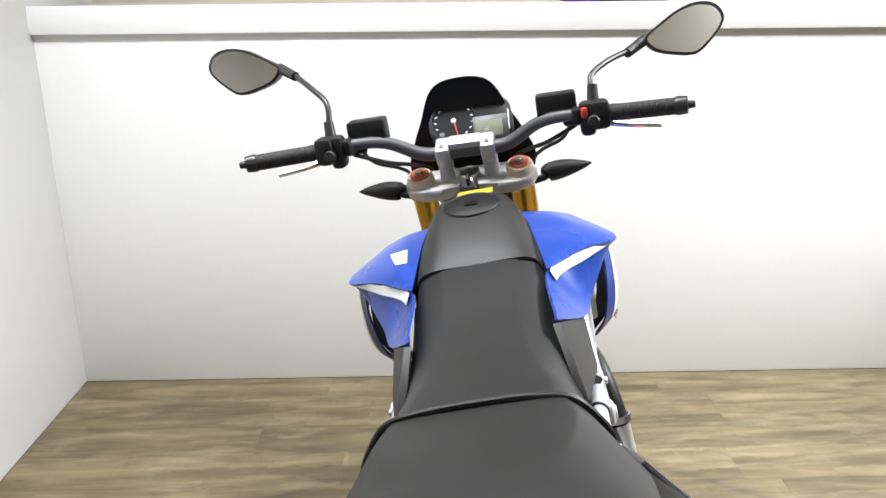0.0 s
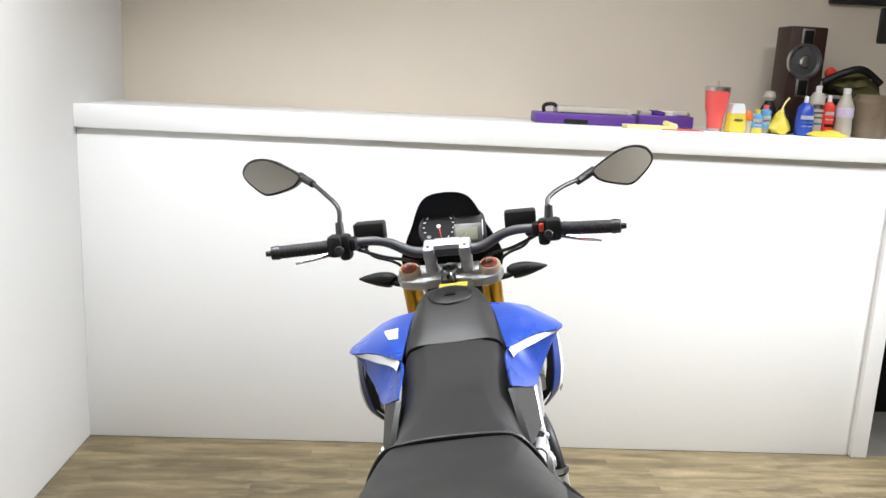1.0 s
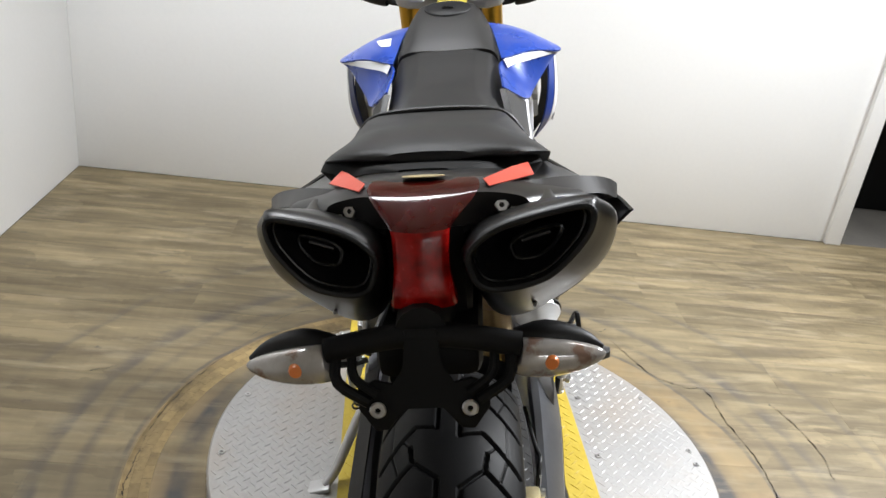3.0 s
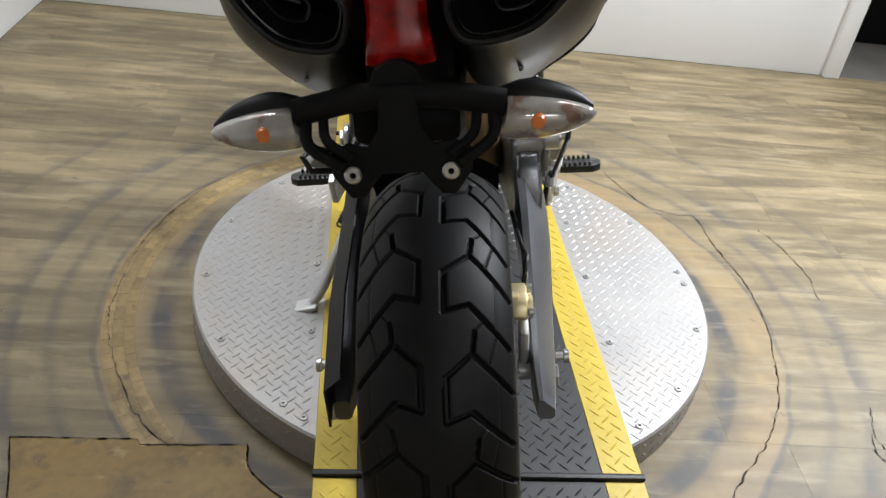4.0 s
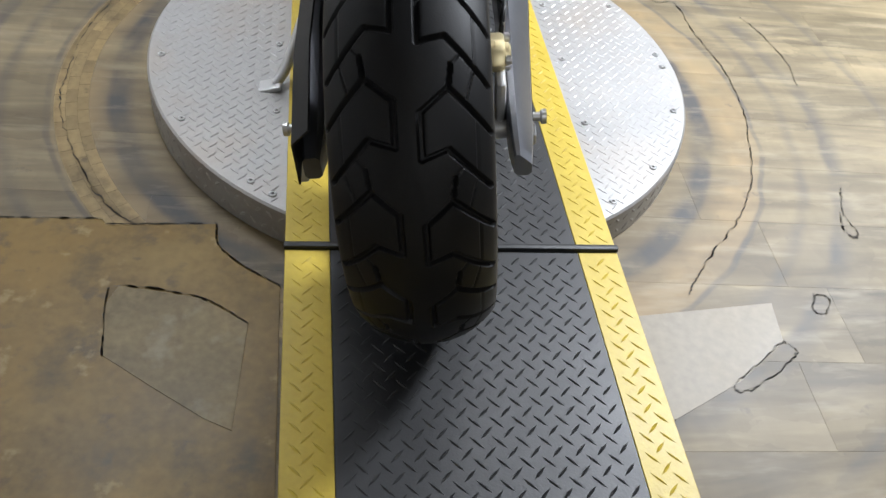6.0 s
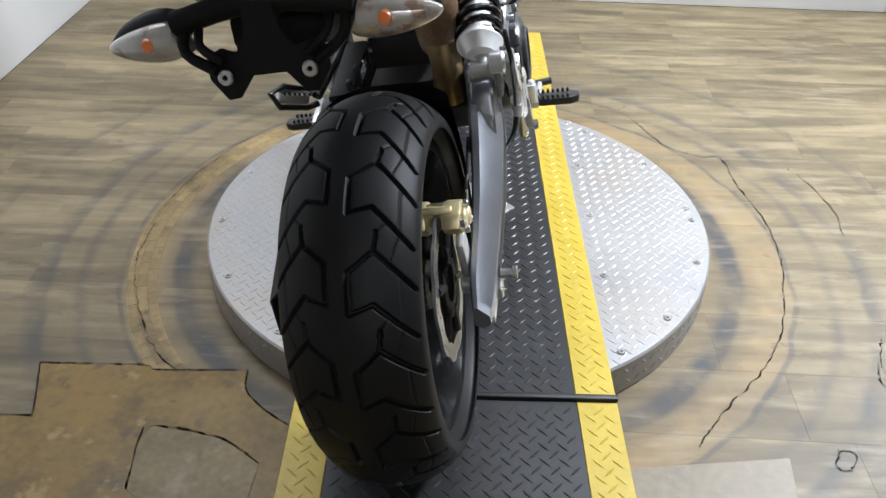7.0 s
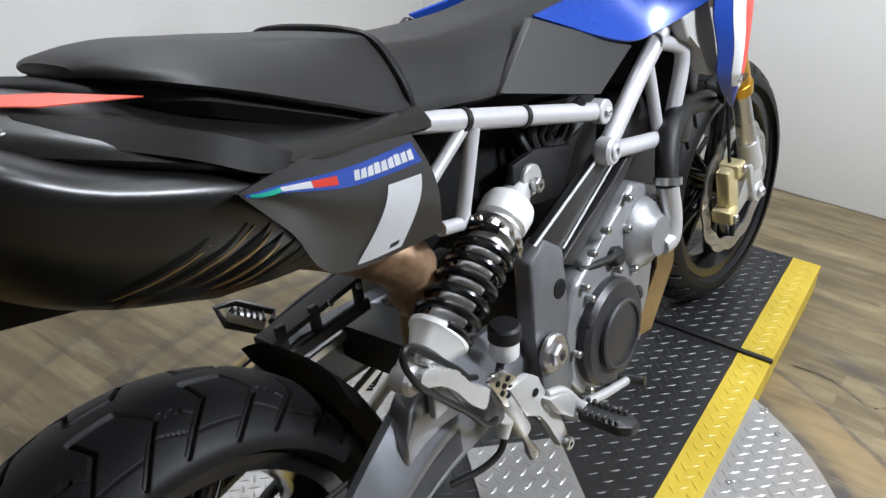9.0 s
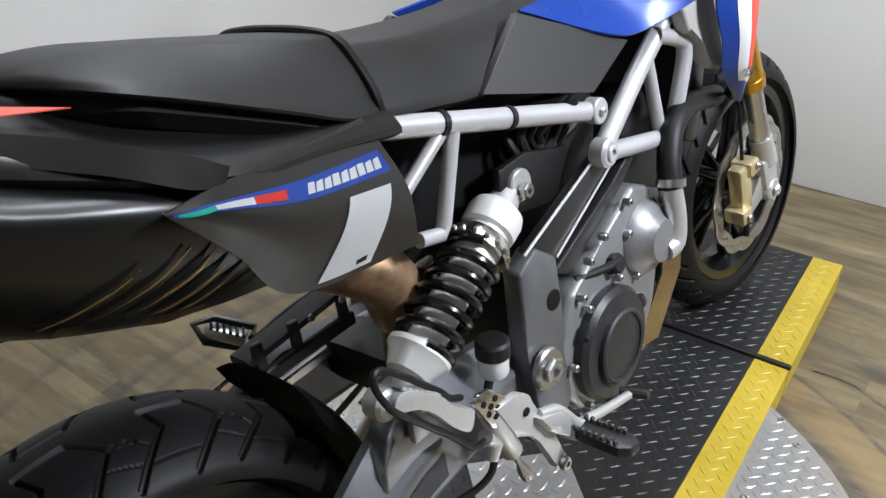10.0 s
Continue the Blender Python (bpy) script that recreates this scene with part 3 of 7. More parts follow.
# the deck that the wheels stand on: three lengths, each with a black middle and yellow edges
LENGTHS = [(-1.35, -0.006), (0.006, 1.238), (1.250, 1.745)]
for n_len, (y0, y1) in enumerate(LENGTHS):
    deck = thing("deck_section", pose(0, 0, 0), "black tread-plate deck section with yellow painted edges", "ramp", "deck sections")
    for x0, x1, mat, nm in ((DECK_X[0], DECK_X[1], YELLOW_PAINT, "yellow_edge"), (DECK_X[1], DECK_X[2], BLACK_DECK, "black_middle"), (DECK_X[2], DECK_X[3], YELLOW_PAINT, "yellow_edge")):
        top = DISC_Z + 0.005 if n_len == 1 else DISC_Z + 0.004
        low = 0.001 if n_len != 1 else 0.0015
        bm = box((x1 - x0 - 0.0004, y1 - y0, top - low), ((x0 + x1) / 2, (y0 + y1) / 2, (top + low) / 2), 0.001, seg=1)
        strip = part(nm, bm, mat, deck)
        spots = lug_spots(x0 + 0.008, x1 - 0.008, y0 + 0.008, y1 - 0.008, top, 0.0235, lambda x, y: not (abs(x + 0.038) + abs(y - 0.617) < 0.15))
        lg = part("tread_lug", lug_mesh(spots, 0.0285, 0.0046, 0.0015), mat, strip, smooth=0)
        lg["kind"] = "stuff"
DECK_TOP = DISC_Z + 0.005
for y in (0.0, 1.244):
    tagged(part("rubber_joint_strip", box((0.592, 0.013, 0.012), (-0.0445, y, DECK_TOP + 0.002), 0.004), BLACK_PLASTIC), "black rubber joint strip across the deck", "strip", "deck joints")
hatch = thing("hatch_plate", pose(-0.038, 0.617, DECK_TOP), "small square aluminium tread-plate hatch in the deck", "hatch")
part("plate", moved(box((0.19, 0.19, 0.006), (0, 0, 0.0035), 0.001, seg=1), pose(0, 0, 0, 0, 0, 45)), PLATE, hatch)
hl = part("tread_lug", moved(lug_mesh(lug_spots(-0.084, 0.084, -0.084, 0.084, 0.0065, 0.0235, lambda x, y: True), 0.027, 0.0075, 0.0016), pose(0, 0, 0, 0, 0, 45)), PLATE, hatch, smooth=0)
hl["kind"] = "stuff"


# ---- floor planks: one row beside the other along the front wall ----
PLANK_L, PLANK_W = 1.22, 0.178
plank_bm = box((PLANK_L - 0.0002, PLANK_W - 0.0002, 0.004), (PLANK_L / 2, 0, -0.002), 0.0002, seg=1)
plank_me = bpy.data.meshes.new("plank")
plank_bm.to_mesh(plank_me)
plank_bm.free()
plank_me.materials.append(FLOOR_MAT)
rng = random.Random(4)
for row in range(32):
    x = -rng.random() * PLANK_L
    while x < 5.88:
        x0, x1 = max(x, 0.002), min(x + PLANK_L, 5.88)
        if x1 - x0 > 0.05:
            ob = new("plank", plank_me)
            ob.parent = sub
            ob.location = (x0, -0.002 - (row + 0.5) * PLANK_W, 0)
            ob.scale = ((x1 - x0) / PLANK_L, 1, 1)
        x += PLANK_L


# tan strip laid in short pieces round the turntable's left side
STEP = radians(3.4)
strip_ring = thing("ring_strip", pose(DISC_C[0], DISC_C[1], 0.0002), "tan floor strip laid in short pieces round the turntable", "floor strip", kind="structure")
for track, (r0, r1) in enumerate(((0.716, 0.737), (0.7375, 0.7595), (0.760, 0.782))):
    piece = bmesh.new()
    inner = [piece.verts.new((r0 * math.cos(STEP * f * 0.98), r0 * math.sin(STEP * f * 0.98), 0)) for f in (0, 0.5, 1)]
    outer = [piece.verts.new((r1 * math.cos(STEP * f * 0.98), r1 * math.sin(STEP * f * 0.98), 0)) for f in (0, 0.5, 1)]
    for k in range(2):
        piece.faces.new((inner[k], outer[k], outer[k + 1], inner[k + 1]))
    bmesh.ops.solidify(piece, geom=piece.faces[:], thickness=-0.0016)
    bmesh.ops.recalc_face_normals(piece, faces=piece.faces[:])
    piece_me = bpy.data.meshes.new("ring_piece")
    piece.to_mesh(piece_me)
    piece.free()
    piece_me.materials.append(RING_TAN)
    for k in range(46):
        ob = new("ring_piece", piece_me)
        ob.parent = strip_ring
        ob.rotation_euler = (0, 0, radians(96) + STEP * (k + 0.37 * track))
        ob.location = (0, 0, 0.0003 * ((k + track) % 2))
    # the same pieces again, worn thin, in a wider arc over the plywood
    for k in range(8):
        ob = new("ring_piece", piece_me)
        ob.parent = strip_ring
        ob.scale = (1.295, 1.295, 0.6)
        ob.rotation_euler = (0, 0, radians(215) + STEP * (k + 0.37 * track))
        ob.location = (0, 0, 0.0016 + 0.0002 * ((k + track) % 2))


def ribbon(pts, width, z=0.0012, jitter=0.006, seed=1):
    """A thin uneven dark line on the floor."""
    r = random.Random(seed)
    p = spline([(x, y, z) for x, y in pts], 14)
    p = [q + Vector((r.uniform(-1, 1) * jitter, r.uniform(-1, 1) * jitter, 0)) for q in p]
    rows = []
    for i, q in enumerate(p):
        d = (p[min(i + 1, len(p) - 1)] - p[max(i - 1, 0)]).normalized()
        s = Vector((-d.y, d.x, 0)) * width * r.choice((0.12, 0.4, 0.7, 1.0, 1.5)) * 0.5
        rows.append([q - s, q + s])
    bm = grid_mesh(rows)
    bmesh.ops.solidify(bm, geom=bm.faces[:], thickness=0.0008)
    return bm


def patch(poly, material, name, label, z=0.0022):
    ob = part(name, prism(poly, 0.002, Matrix.Translation((0, 0, z - 0.001)), 0.0006, 1), material, None, label, smooth=0)
    return tagged(ob, label, "floor patch", kind="structure")


patch([(-1.11, -0.14), (-1.111, 0.005), (-0.846, 0.0), (-0.888, 0.14), (-0.664, 0.141), (-0.656, 0.125), (-0.464, 0.132), (-0.457, 0.080), (-0.412, 0.03), (-0.346, -0.017), (-0.3385, -1.3), (-0.80, -1.3), (-0.842, -0.293), (-0.858, -0.154)], PLY, "floor_patch", "bare stained plywood where the vinyl is cut away")
patch([(-0.616, -0.16), (-0.627, -0.056), (-0.612, -0.018), (-0.477, -0.044), (-0.396, -0.099), (-0.41, -0.30), (-0.452, -0.278), (-0.534, -0.22)], SCRAP, "floor_patch", "ragged pale remnant of floor covering on plywood", 0.0036)
PALE_VINYL = surface("pale_worn_vinyl", (0.148, 0.124, 0.082), 0.50, mottle=0.22, mscale=6, grain=0.2, gscale=60, other=(0.23, 0.195, 0.14), spec=0.36)
patch([(0.2500, -0.090), (0.572, -0.055), (0.558, -0.145), (0.441, -0.230), (0.300, -0.300), (0.2500, -0.315)], PALE_VINYL, "floor_patch", "pale worn piece of vinyl beside the deck", 0.0012)
CRACKS = [
    [(0.275, 1.383), (0.369, 1.377), (0.461, 1.332), (0.503, 1.353)],
    [(0.496, 1.290), (0.577, 1.105), (0.669, 1.040), (0.725, 1.032), (0.735, 0.878), (0.760, 0.72), (0.749, 0.557), (0.719, 0.44), (0.67, 0.297), (0.594, 0.177), (0.468, 0.041), (0.409, -0.033)],
    [(0.905, 0.983), (0.933, 0.917), (0.949, 0.841), (0.958, 0.751), (0.943, 0.663)],
    [(0.879, 0.274), (0.846, 0.199), (0.85, 0.138), (0.835, 0.121), (0.823, 0.146), (0.84, 0.20)],
    [(0.672, -0.034), (0.698, -0.044), (0.675, -0.079), (0.652, -0.072), (0.672, -0.034)],
    [(0.558, -0.145), (0.57, -0.177), (0.457, -0.245), (0.431, -0.235), (0.558, -0.145)],
    [(-0.379, 1.354), (-0.548, 1.282), (-0.705, 1.008), (-0.789, 0.784), (-0.807, 0.578), (-0.801, 0.479), (-0.762, 0.355), (-0.68, 0.2), (-0.594, 0.118)],
    [(-1.013, 0.938), (-0.98, 0.95), (-0.952, 0.968)],
]
for k, pts in enumerate(CRACKS):
    tagged(part("floor_crack", ribbon(pts, 0.0024 if k not in (3, 4, 5) else 0.0024, jitter=0.003, seed=k), DIRT, None, "", 0), "dark ragged crack in the worn vinyl floor", "crack", "floor cracks", "structure")
for k, pts in enumerate([[(-1.5, -0.145), (-1.2, -0.145), (-0.86, -0.152)], [(-1.5, 0.0), (-1.3, 0.003), (-1.11, 0.005), (-0.848, 0.0)], [(-0.846, 0.0), (-0.866, 0.07), (-0.888, 0.139)], [(-0.888, 0.14), (-0.78, 0.1405), (-0.664, 0.141)], [(-0.656, 0.126), (-0.56, 0.129), (-0.464, 0.133)], [(-0.464, 0.13), (-0.457, 0.08), (-0.412, 0.03), (-0.346, -0.017)], [(-0.616, -0.16), (-0.627, -0.056), (-0.612, -0.018), (-0.477, -0.044), (-0.396, -0.099)]]):
    tagged(part("floor_seam", ribbon(pts, 0.0034, z=0.0042, jitter=0.001, seed=20 + k), DIRT, None, "", 0), "dark cut seam in the floor covering", "seam", "floor seams", "structure")

# ---- the motorcycle, in its own frame: x right, y ahead, z up, the rear wheel stands at the origin ----
bike = thing("motorcycle", pose(-0.104, -0.055, 0.09, 0, -10.4, -5.3), "blue and black naked sport motorcycle leaning on its side stand", "motorcycle")
REAR, FRONT = (0.010, 0.0, 0.297), (0.0, 1.505, 0.297)
# the steered parts are turned a little to the right about the steering head
HEAD = Vector((0, 1.235, 0.98))
STEER_AXIS = Vector((0, -0.39, 0.92)).normalized()
STEER = Matrix.Translation(HEAD) @ Matrix.Rotation(radians(-5.0), 4, STEER_AXIS) @ Matrix.Translation(-HEAD)


def bp(name, bm, material, parent=None, label="", steer=False, smooth=35):
    if steer:
        bm.transform(STEER)
    return part(name, bm, material, parent or bike, label, smooth)


# -- wheels --
def tyre_mesh(centre, big_r, width, rim_r, period, lines, nu=1700, nv=180, depth=0.006):
    """A tyre: a round crown with cut grooves; lines are (u0, v0, u1, v1, half width) in metres, u along the tread, v across it."""
    sec = width / 2
    prof, arc = [], 0.0
    # crown from one sidewall foot to the other
    ctrl = [(rim_r, -sec * 0.66), (rim_r + 0.022, -sec * 0.90), (big_r - 0.062, -sec * 1.0), (big_r - 0.043, -sec * 0.96), (big_r - 0.020, -sec * 0.70), (big_r - 0.005, -sec * 0.36), (big_r, 0)]
    ctrl = ctrl + [(r, -h) for r, h in ctrl[-2::-1]]
    pts = spline([(r, h, 0) for r, h in ctrl], 10)
    acc = [0.0]
    for a, b in zip(pts, pts[1:]):
        acc.append(acc[-1] + (b - a).length)
    prof = []
    for k in range(nv + 1):
        s = acc[-1] * k / nv
        i = max(j for j in range(len(acc)) if acc[j] <= s + 1e-9)
        i = min(i, len(pts) - 2)
        f = (s - acc[i]) / max(1e-9, acc[i + 1] - acc[i])
        p = pts[i].lerp(pts[i + 1], f)
        prof.append((p.x, p.y, s - acc[-1] / 2))
    pr = np.array(prof)
    tang = np.gradient(pr[:, :2], axis=0)
    tang /= np.linalg.norm(tang, axis=1)[:, None]
    nrm = np.stack([tang[:, 1], -tang[:, 0]], 1)
    if nrm[nv // 2, 0] < 0:
        nrm = -nrm
    n_rep = round(2 * math.pi * big_r / period)
    u = np.linspace(0, n_rep * period, nu, endpoint=False) % period
    cut = np.zeros((nu, nv + 1))
    uu, vv = np.meshgrid(u, pr[:, 2], indexing="ij")
    for u0, v0, u1, v1, half in lines:
        for k in (-2, -1, 0, 1, 2):
            a = np.array((u0 + k * period, v0))
            d = np.array((u1 - u0, v1 - v0))
            t = np.clip(((uu - a[0]) * d[0] + (vv - a[1]) * d[1]) / (d @ d), 0, 1)
            far = np.hypot(uu - a[0] - t * d[0], vv - a[1] - t * d[1])
            cut = np.maximum(cut, np.clip((half + 0.0010 - far) / 0.0020, 0, 1) * min(1.0, half / 0.0022))
    th = np.linspace(0, 2 * np.pi, nu, endpoint=False)
    r = pr[None, :, 0] - cut * depth * nrm[None, :, 0]
    h = pr[None, :, 1] - cut * depth * nrm[None, :, 1]
    xyz = np.stack([h + centre[0], centre[1] + r * np.sin(th)[:, None], centre[2] + r * np.cos(th)[:, None]], -1)
    # inner side, plain
    inner = np.stack([np.broadcast_to(np.array([[-sec * 0.6, sec * 0.6]]), (nu, 2)) + centre[0], centre[1] + (rim_r - 0.01) * np.repeat(np.sin(th)[:, None], 2, 1), centre[2] + (rim_r - 0.01) * np.repeat(np.cos(th)[:, None], 2, 1)], -1)
    rows = np.concatenate([inner[:, :1], xyz, inner[:, 1:]], 1)
    nn = rows.shape[1]
    idx = np.arange(nu * nn).reshape(nu, nn)
    a, b = idx, np.roll(idx, -1, 0)
    quads = np.stack([a[:, :-1], a[:, 1:], b[:, 1:], b[:, :-1]], -1).reshape(-1, 4)
    me = bpy.data.meshes.new("tyre")
    me.from_pydata(rows.reshape(-1, 3).tolist(), [], quads.tolist())
    bm = bmesh.new()
    bm.from_mesh(me)
    bpy.data.meshes.remove(me)
    return bm


def tread(period, k):
    """Bracket grooves beside the middle, diagonals to the shoulders and thin sipes between them; the left side runs a little ahead of the right."""
    wide, slim, thin = 0.0031, 0.0024, 0.0008
    half = [(0.0, 0.0145, -0.050, 0.0145, wide), (0.0, 0.0145, 0.026, 0.046, slim), (0.026, 0.046, 0.052, 0.050, slim), (0.026, 0.046, -0.026, 0.1035, wide),
            (-0.050, 0.0145, -0.041, 0.044, slim), (-0.041, 0.044, -0.094, 0.100, wide), (0.052, 0.050, 0.064, 0.061, thin),
            (-0.004, 0.080, -0.074, 0.080, thin), (0.052, 0.080, 0.010, 0.066, thin)]
    out = []
    for u0, v0, u1, v1, wd in half:
        a, b = u0 * period / 0.1257, u1 * period / 0.1257
        out.append((a, v0 * k, b, v1 * k, wd * (0.5 + 0.5 * k)))
        out.append((a + 0.014, -v0 * k, b + 0.014, -v1 * k, wd * (0.5 + 0.5 * k)))
    return out


rear_tyre = bp("rear_tyre", tyre_mesh(REAR, 0.300, 0.188, 0.218, 2 * math.pi * 0.300 / 15, tread(2 * math.pi * 0.300 / 15, 1.0)), RUBBER, label="worn black road tyre with bracket-shaped tread grooves", smooth=30)
front_tyre = bp("front_tyre", tyre_mesh(FRONT, 0.298, 0.122, 0.222, 2 * math.pi * 0.298 / 15, tread(2 * math.pi * 0.298 / 15, 0.66), nu=1000, nv=90), RUBBER, label="black road front tyre", steer=True, smooth=30)


def rim_parts(name, c, w, hub_r, steer):
    h = w / 2
    prof = [(0.226, -h), (0.226, -h + 0.006), (0.212, -h + 0.010), (0.204, -h * 0.5), (0.196, 0), (0.204, h * 0.5), (0.212, h - 0.010), (0.226, h - 0.006), (0.226, h), (0.206, h - 0.002), (0.194, h * 0.5), (0.186, 0), (0.194, -h * 0.5), (0.206, -h + 0.002)]
    rim = bp(name, lathe(prof, 96, c, (1, 0, 0)), GLOSS_BLACK, label="gloss black cast rim", steer=steer)
    spokes = None
    for k in range(5):
        a = 2 * math.pi * k / 5 + 0.35
        for s in (-0.16, 0.16):
            p0 = Vector((c[0], c[1] + math.sin(a) * hub_r, c[2] + math.cos(a) * hub_r))
            p1 = Vector((c[0], c[1] + math.sin(a + s) * 0.192, c[2] + math.cos(a + s) * 0.192))
            b = tube([p0, p0.lerp(p1, 0.5), p1], [0.022, 0.017, 0.018], 12, 3)
            bp("spoke", b, GLOSS_BLACK, rim, steer=steer)
    bp("hub", lathe([(0.012, -h * 0.75), (hub_r * 0.7, -h * 0.75), (hub_r, -h * 0.4), (hub_r, h * 0.4), (hub_r * 0.7, h * 0.75), (0.012, h * 0.75)], 40, c, (1, 0, 0)), GLOSS_BLACK, rim, steer=steer)
    return rim


rim_parts("rear_rim", REAR, 0.145, 0.055, False)
rim_parts("front_rim", FRONT, 0.095, 0.042, True)


def brake_disc(c, r1, r0, waves, steer, name):
    """A wavy brake disc with drilled gaps, on a carrier."""
    na, nr = 240, 6
    bm = bmesh.new()
    vs = []
    for side in (-0.0022, 0.0022):
        ring = []
        for i in range(na):
            a = 2 * math.pi * i / na
            w = 0.5 + 0.5 * math.cos(waves * a)
            o, n_ = r1 - 0.006 * (1 - w) ** 2, r0 + 0.006 * w
            ring.append([bm.verts.new((c[0] + side, c[1] + math.sin(a) * (n_ + (o - n_) * j / nr), c[2] + math.cos(a) * (n_ + (o - n_) * j / nr))) for j in range(nr + 1)])
        vs.append(ring)
    gap = lambda i, j: (i % 12 in (2, 3) and j == 4) or (i % 12 in (6, 7) and j == 2) or (i % 12 in (10, 11) and j == 3)
    for i in range(na):
        k = (i + 1) % na
        for j in range(nr):
            if gap(i, j):
                continue
            for ring in vs:
                bm.faces.new((ring[i][j], ring[k][j], ring[k][j + 1], ring[i][j + 1]))
        for j in (0, nr):
            bm.faces.new((vs[0][i][j], vs[0][k][j], vs[1][k][j], vs[1][i][j]))
    d = bp(name, bm, DISC_STEEL, label="drilled wave-edged steel brake disc", steer=steer, smooth=20)
    car = bp("carrier", disc(r0 * 0.62, -0.004, 0.004, c, (1, 0, 0), hole=0.03), DEEP_BLACK, d, steer=steer)
    for k in range(6):
        a = 2 * math.pi * k / 6
        bp("carrier_arm", tube([(c[0], c[1] + math.sin(a) * r0 * 0.5, c[2] + math.cos(a) * r0 * 0.5), (c[0], c[1] + math.sin(a) * (r0 + 0.006), c[2] + math.cos(a) * (r0 + 0.006))], 0.007, 8), BLACK_PLASTIC, car, steer=steer)
    return d


brake_disc((REAR[0] + 0.083, REAR[1], REAR[2]), 0.121, 0.088, 10, False, "rear_brake_disc")
for s in (-1, 1):
    brake_disc((s * 0.066, FRONT[1], FRONT[2]), 0.160, 0.122, 12, True, "front_brake_disc")

# -- swingarm: a deep box beam on the right, a lower one on the left --
def arm_beam(sections):
    """The swingarm's section: a broad sloping outer face over an upright flank."""
    shape = [(-1, 0.80), (-0.8, 1.0), (-0.35, 1.0), (0.92, 0.12), (1, -0.05), (1, -0.72), (0.6, -1), (-0.6, -1), (-1, -0.72)]
    return grid_mesh([[(x + hw * a, y, z + hh * b) for a, b in shape] for (x, y, z), hw, hh in sections], wrap_v=True, caps=True)


def beam(sections):
    """A box beam through (centre, half width, half height) sections with soft edges."""
    rows = []
    for (x, y, z), hw, hh in sections:
        rows.append([(x - hw, y, z + hh * 0.72), (x - hw * 0.6, y, z + hh), (x + hw * 0.6, y, z + hh), (x + hw, y, z + hh * 0.72), (x + hw, y, z - hh * 0.72), (x + hw * 0.6, y, z - hh), (x - hw * 0.6, y, z - hh), (x - hw, y, z - hh * 0.72)])
    return grid_mesh(rows, wrap_v=True, caps=True)


ARM = [((0.150, -0.075, 0.288), 0.012, 0.018), ((0.150, -0.030, 0.300), 0.017, 0.032), ((0.152, 0.060, 0.318), 0.020, 0.041), ((0.153, 0.150, 0.348), 0.023, 0.048), ((0.153, 0.225, 0.388), 0.026, 0.058), ((0.148, 0.310, 0.418), 0.028, 0.068), ((0.136, 0.420, 0.414), 0.030, 0.060), ((0.125, 0.520, 0.405), 0.030, 0.050)]
mids, halves = spline([a[0] for a in ARM], 4), spline([(a[1], a[2], 0) for a in ARM], 4)
swing = bp("swingarm", arm_beam([(tuple(c), h.x, h.y) for c, h in zip(mids, halves)]), SWING, label="grey painted box-section swingarm", smooth=25)
# a darker grey strip laid along the right arm's outer flank
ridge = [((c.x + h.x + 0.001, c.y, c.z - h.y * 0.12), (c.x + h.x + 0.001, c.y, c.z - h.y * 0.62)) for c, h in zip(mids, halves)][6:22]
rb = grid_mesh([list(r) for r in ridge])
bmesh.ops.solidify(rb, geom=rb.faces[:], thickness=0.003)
bp("side_recess", rb, SWING_DARK, swing, "darker grey strip along the flank")
bp("shock_pedestal", prism([(0.236, 0.40), (0.250, 0.445), (0.266, 0.480), (0.285, 0.498), (0.312, 0.496), (0.340, 0.455), (0.375, 0.42)], 0.040, lambda u, v, w: (0.150 + w, u, v), 0.008, 3), SWING, swing)
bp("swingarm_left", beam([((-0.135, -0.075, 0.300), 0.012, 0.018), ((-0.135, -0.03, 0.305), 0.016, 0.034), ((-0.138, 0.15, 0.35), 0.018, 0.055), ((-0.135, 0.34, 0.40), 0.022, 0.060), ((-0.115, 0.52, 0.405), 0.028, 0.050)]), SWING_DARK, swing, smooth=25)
bp("cross_brace", beam([((0, 0.40, 0.425), 0.13, 0.03), ((0, 0.47, 0.425), 0.13, 0.035)]), BLACK_MATT, swing, smooth=25)
for s in (-1, 1):
    bp("axle_plate", prism([(-0.055, -0.022), (0.045, -0.028), (0.075, 0.0), (0.045, 0.03), (-0.05, 0.024)], 0.014, Matrix.Translation((s * 0.157, REAR[1] + 0.01, REAR[2] - 0.026)) @ Matrix(((0, 0, 1, 0), (1, 0, 0, 0), (0, 1, 0, 0), (0, 0, 0, 1)))), ALU, swing, "cast aluminium axle adjuster")
    bp("axle_nut", disc(0.017, -0.006, 0.012, (s * 0.163, REAR[1] + 0.01, REAR[2] - 0.024), (s, 0, 0), n=6, hole=0.006), STEEL, swing)
    bp("paddock_spool", lathe([(0.004, 0), (0.007, 0.0), (0.007, 0.022), (0.011, 0.024), (0.011, 0.031), (0.004, 0.031)], 20, (s * 0.164, 0.055, 0.268), (s, 0, 0)), STEEL, swing)
# rear caliper and its bracket
HALF = [(-0.044, -0.016), (-0.040, 0.004), (-0.028, 0.018), (-0.010, 0.024), (0.014, 0.024), (0.032, 0.014), (0.044, -0.004), (0.038, -0.020), (0.022, -0.019), (0.016, -0.026), (-0.014, -0.026), (-0.020, -0.018)]
CALM = Matrix.Translation((0, 0.030, 0.400)) @ Matrix.Rotation(radians(-28), 4, "X")


def on_caliper(x):
    return lambda u, v, w: tuple(CALM @ Vector((x + w, u, v)))


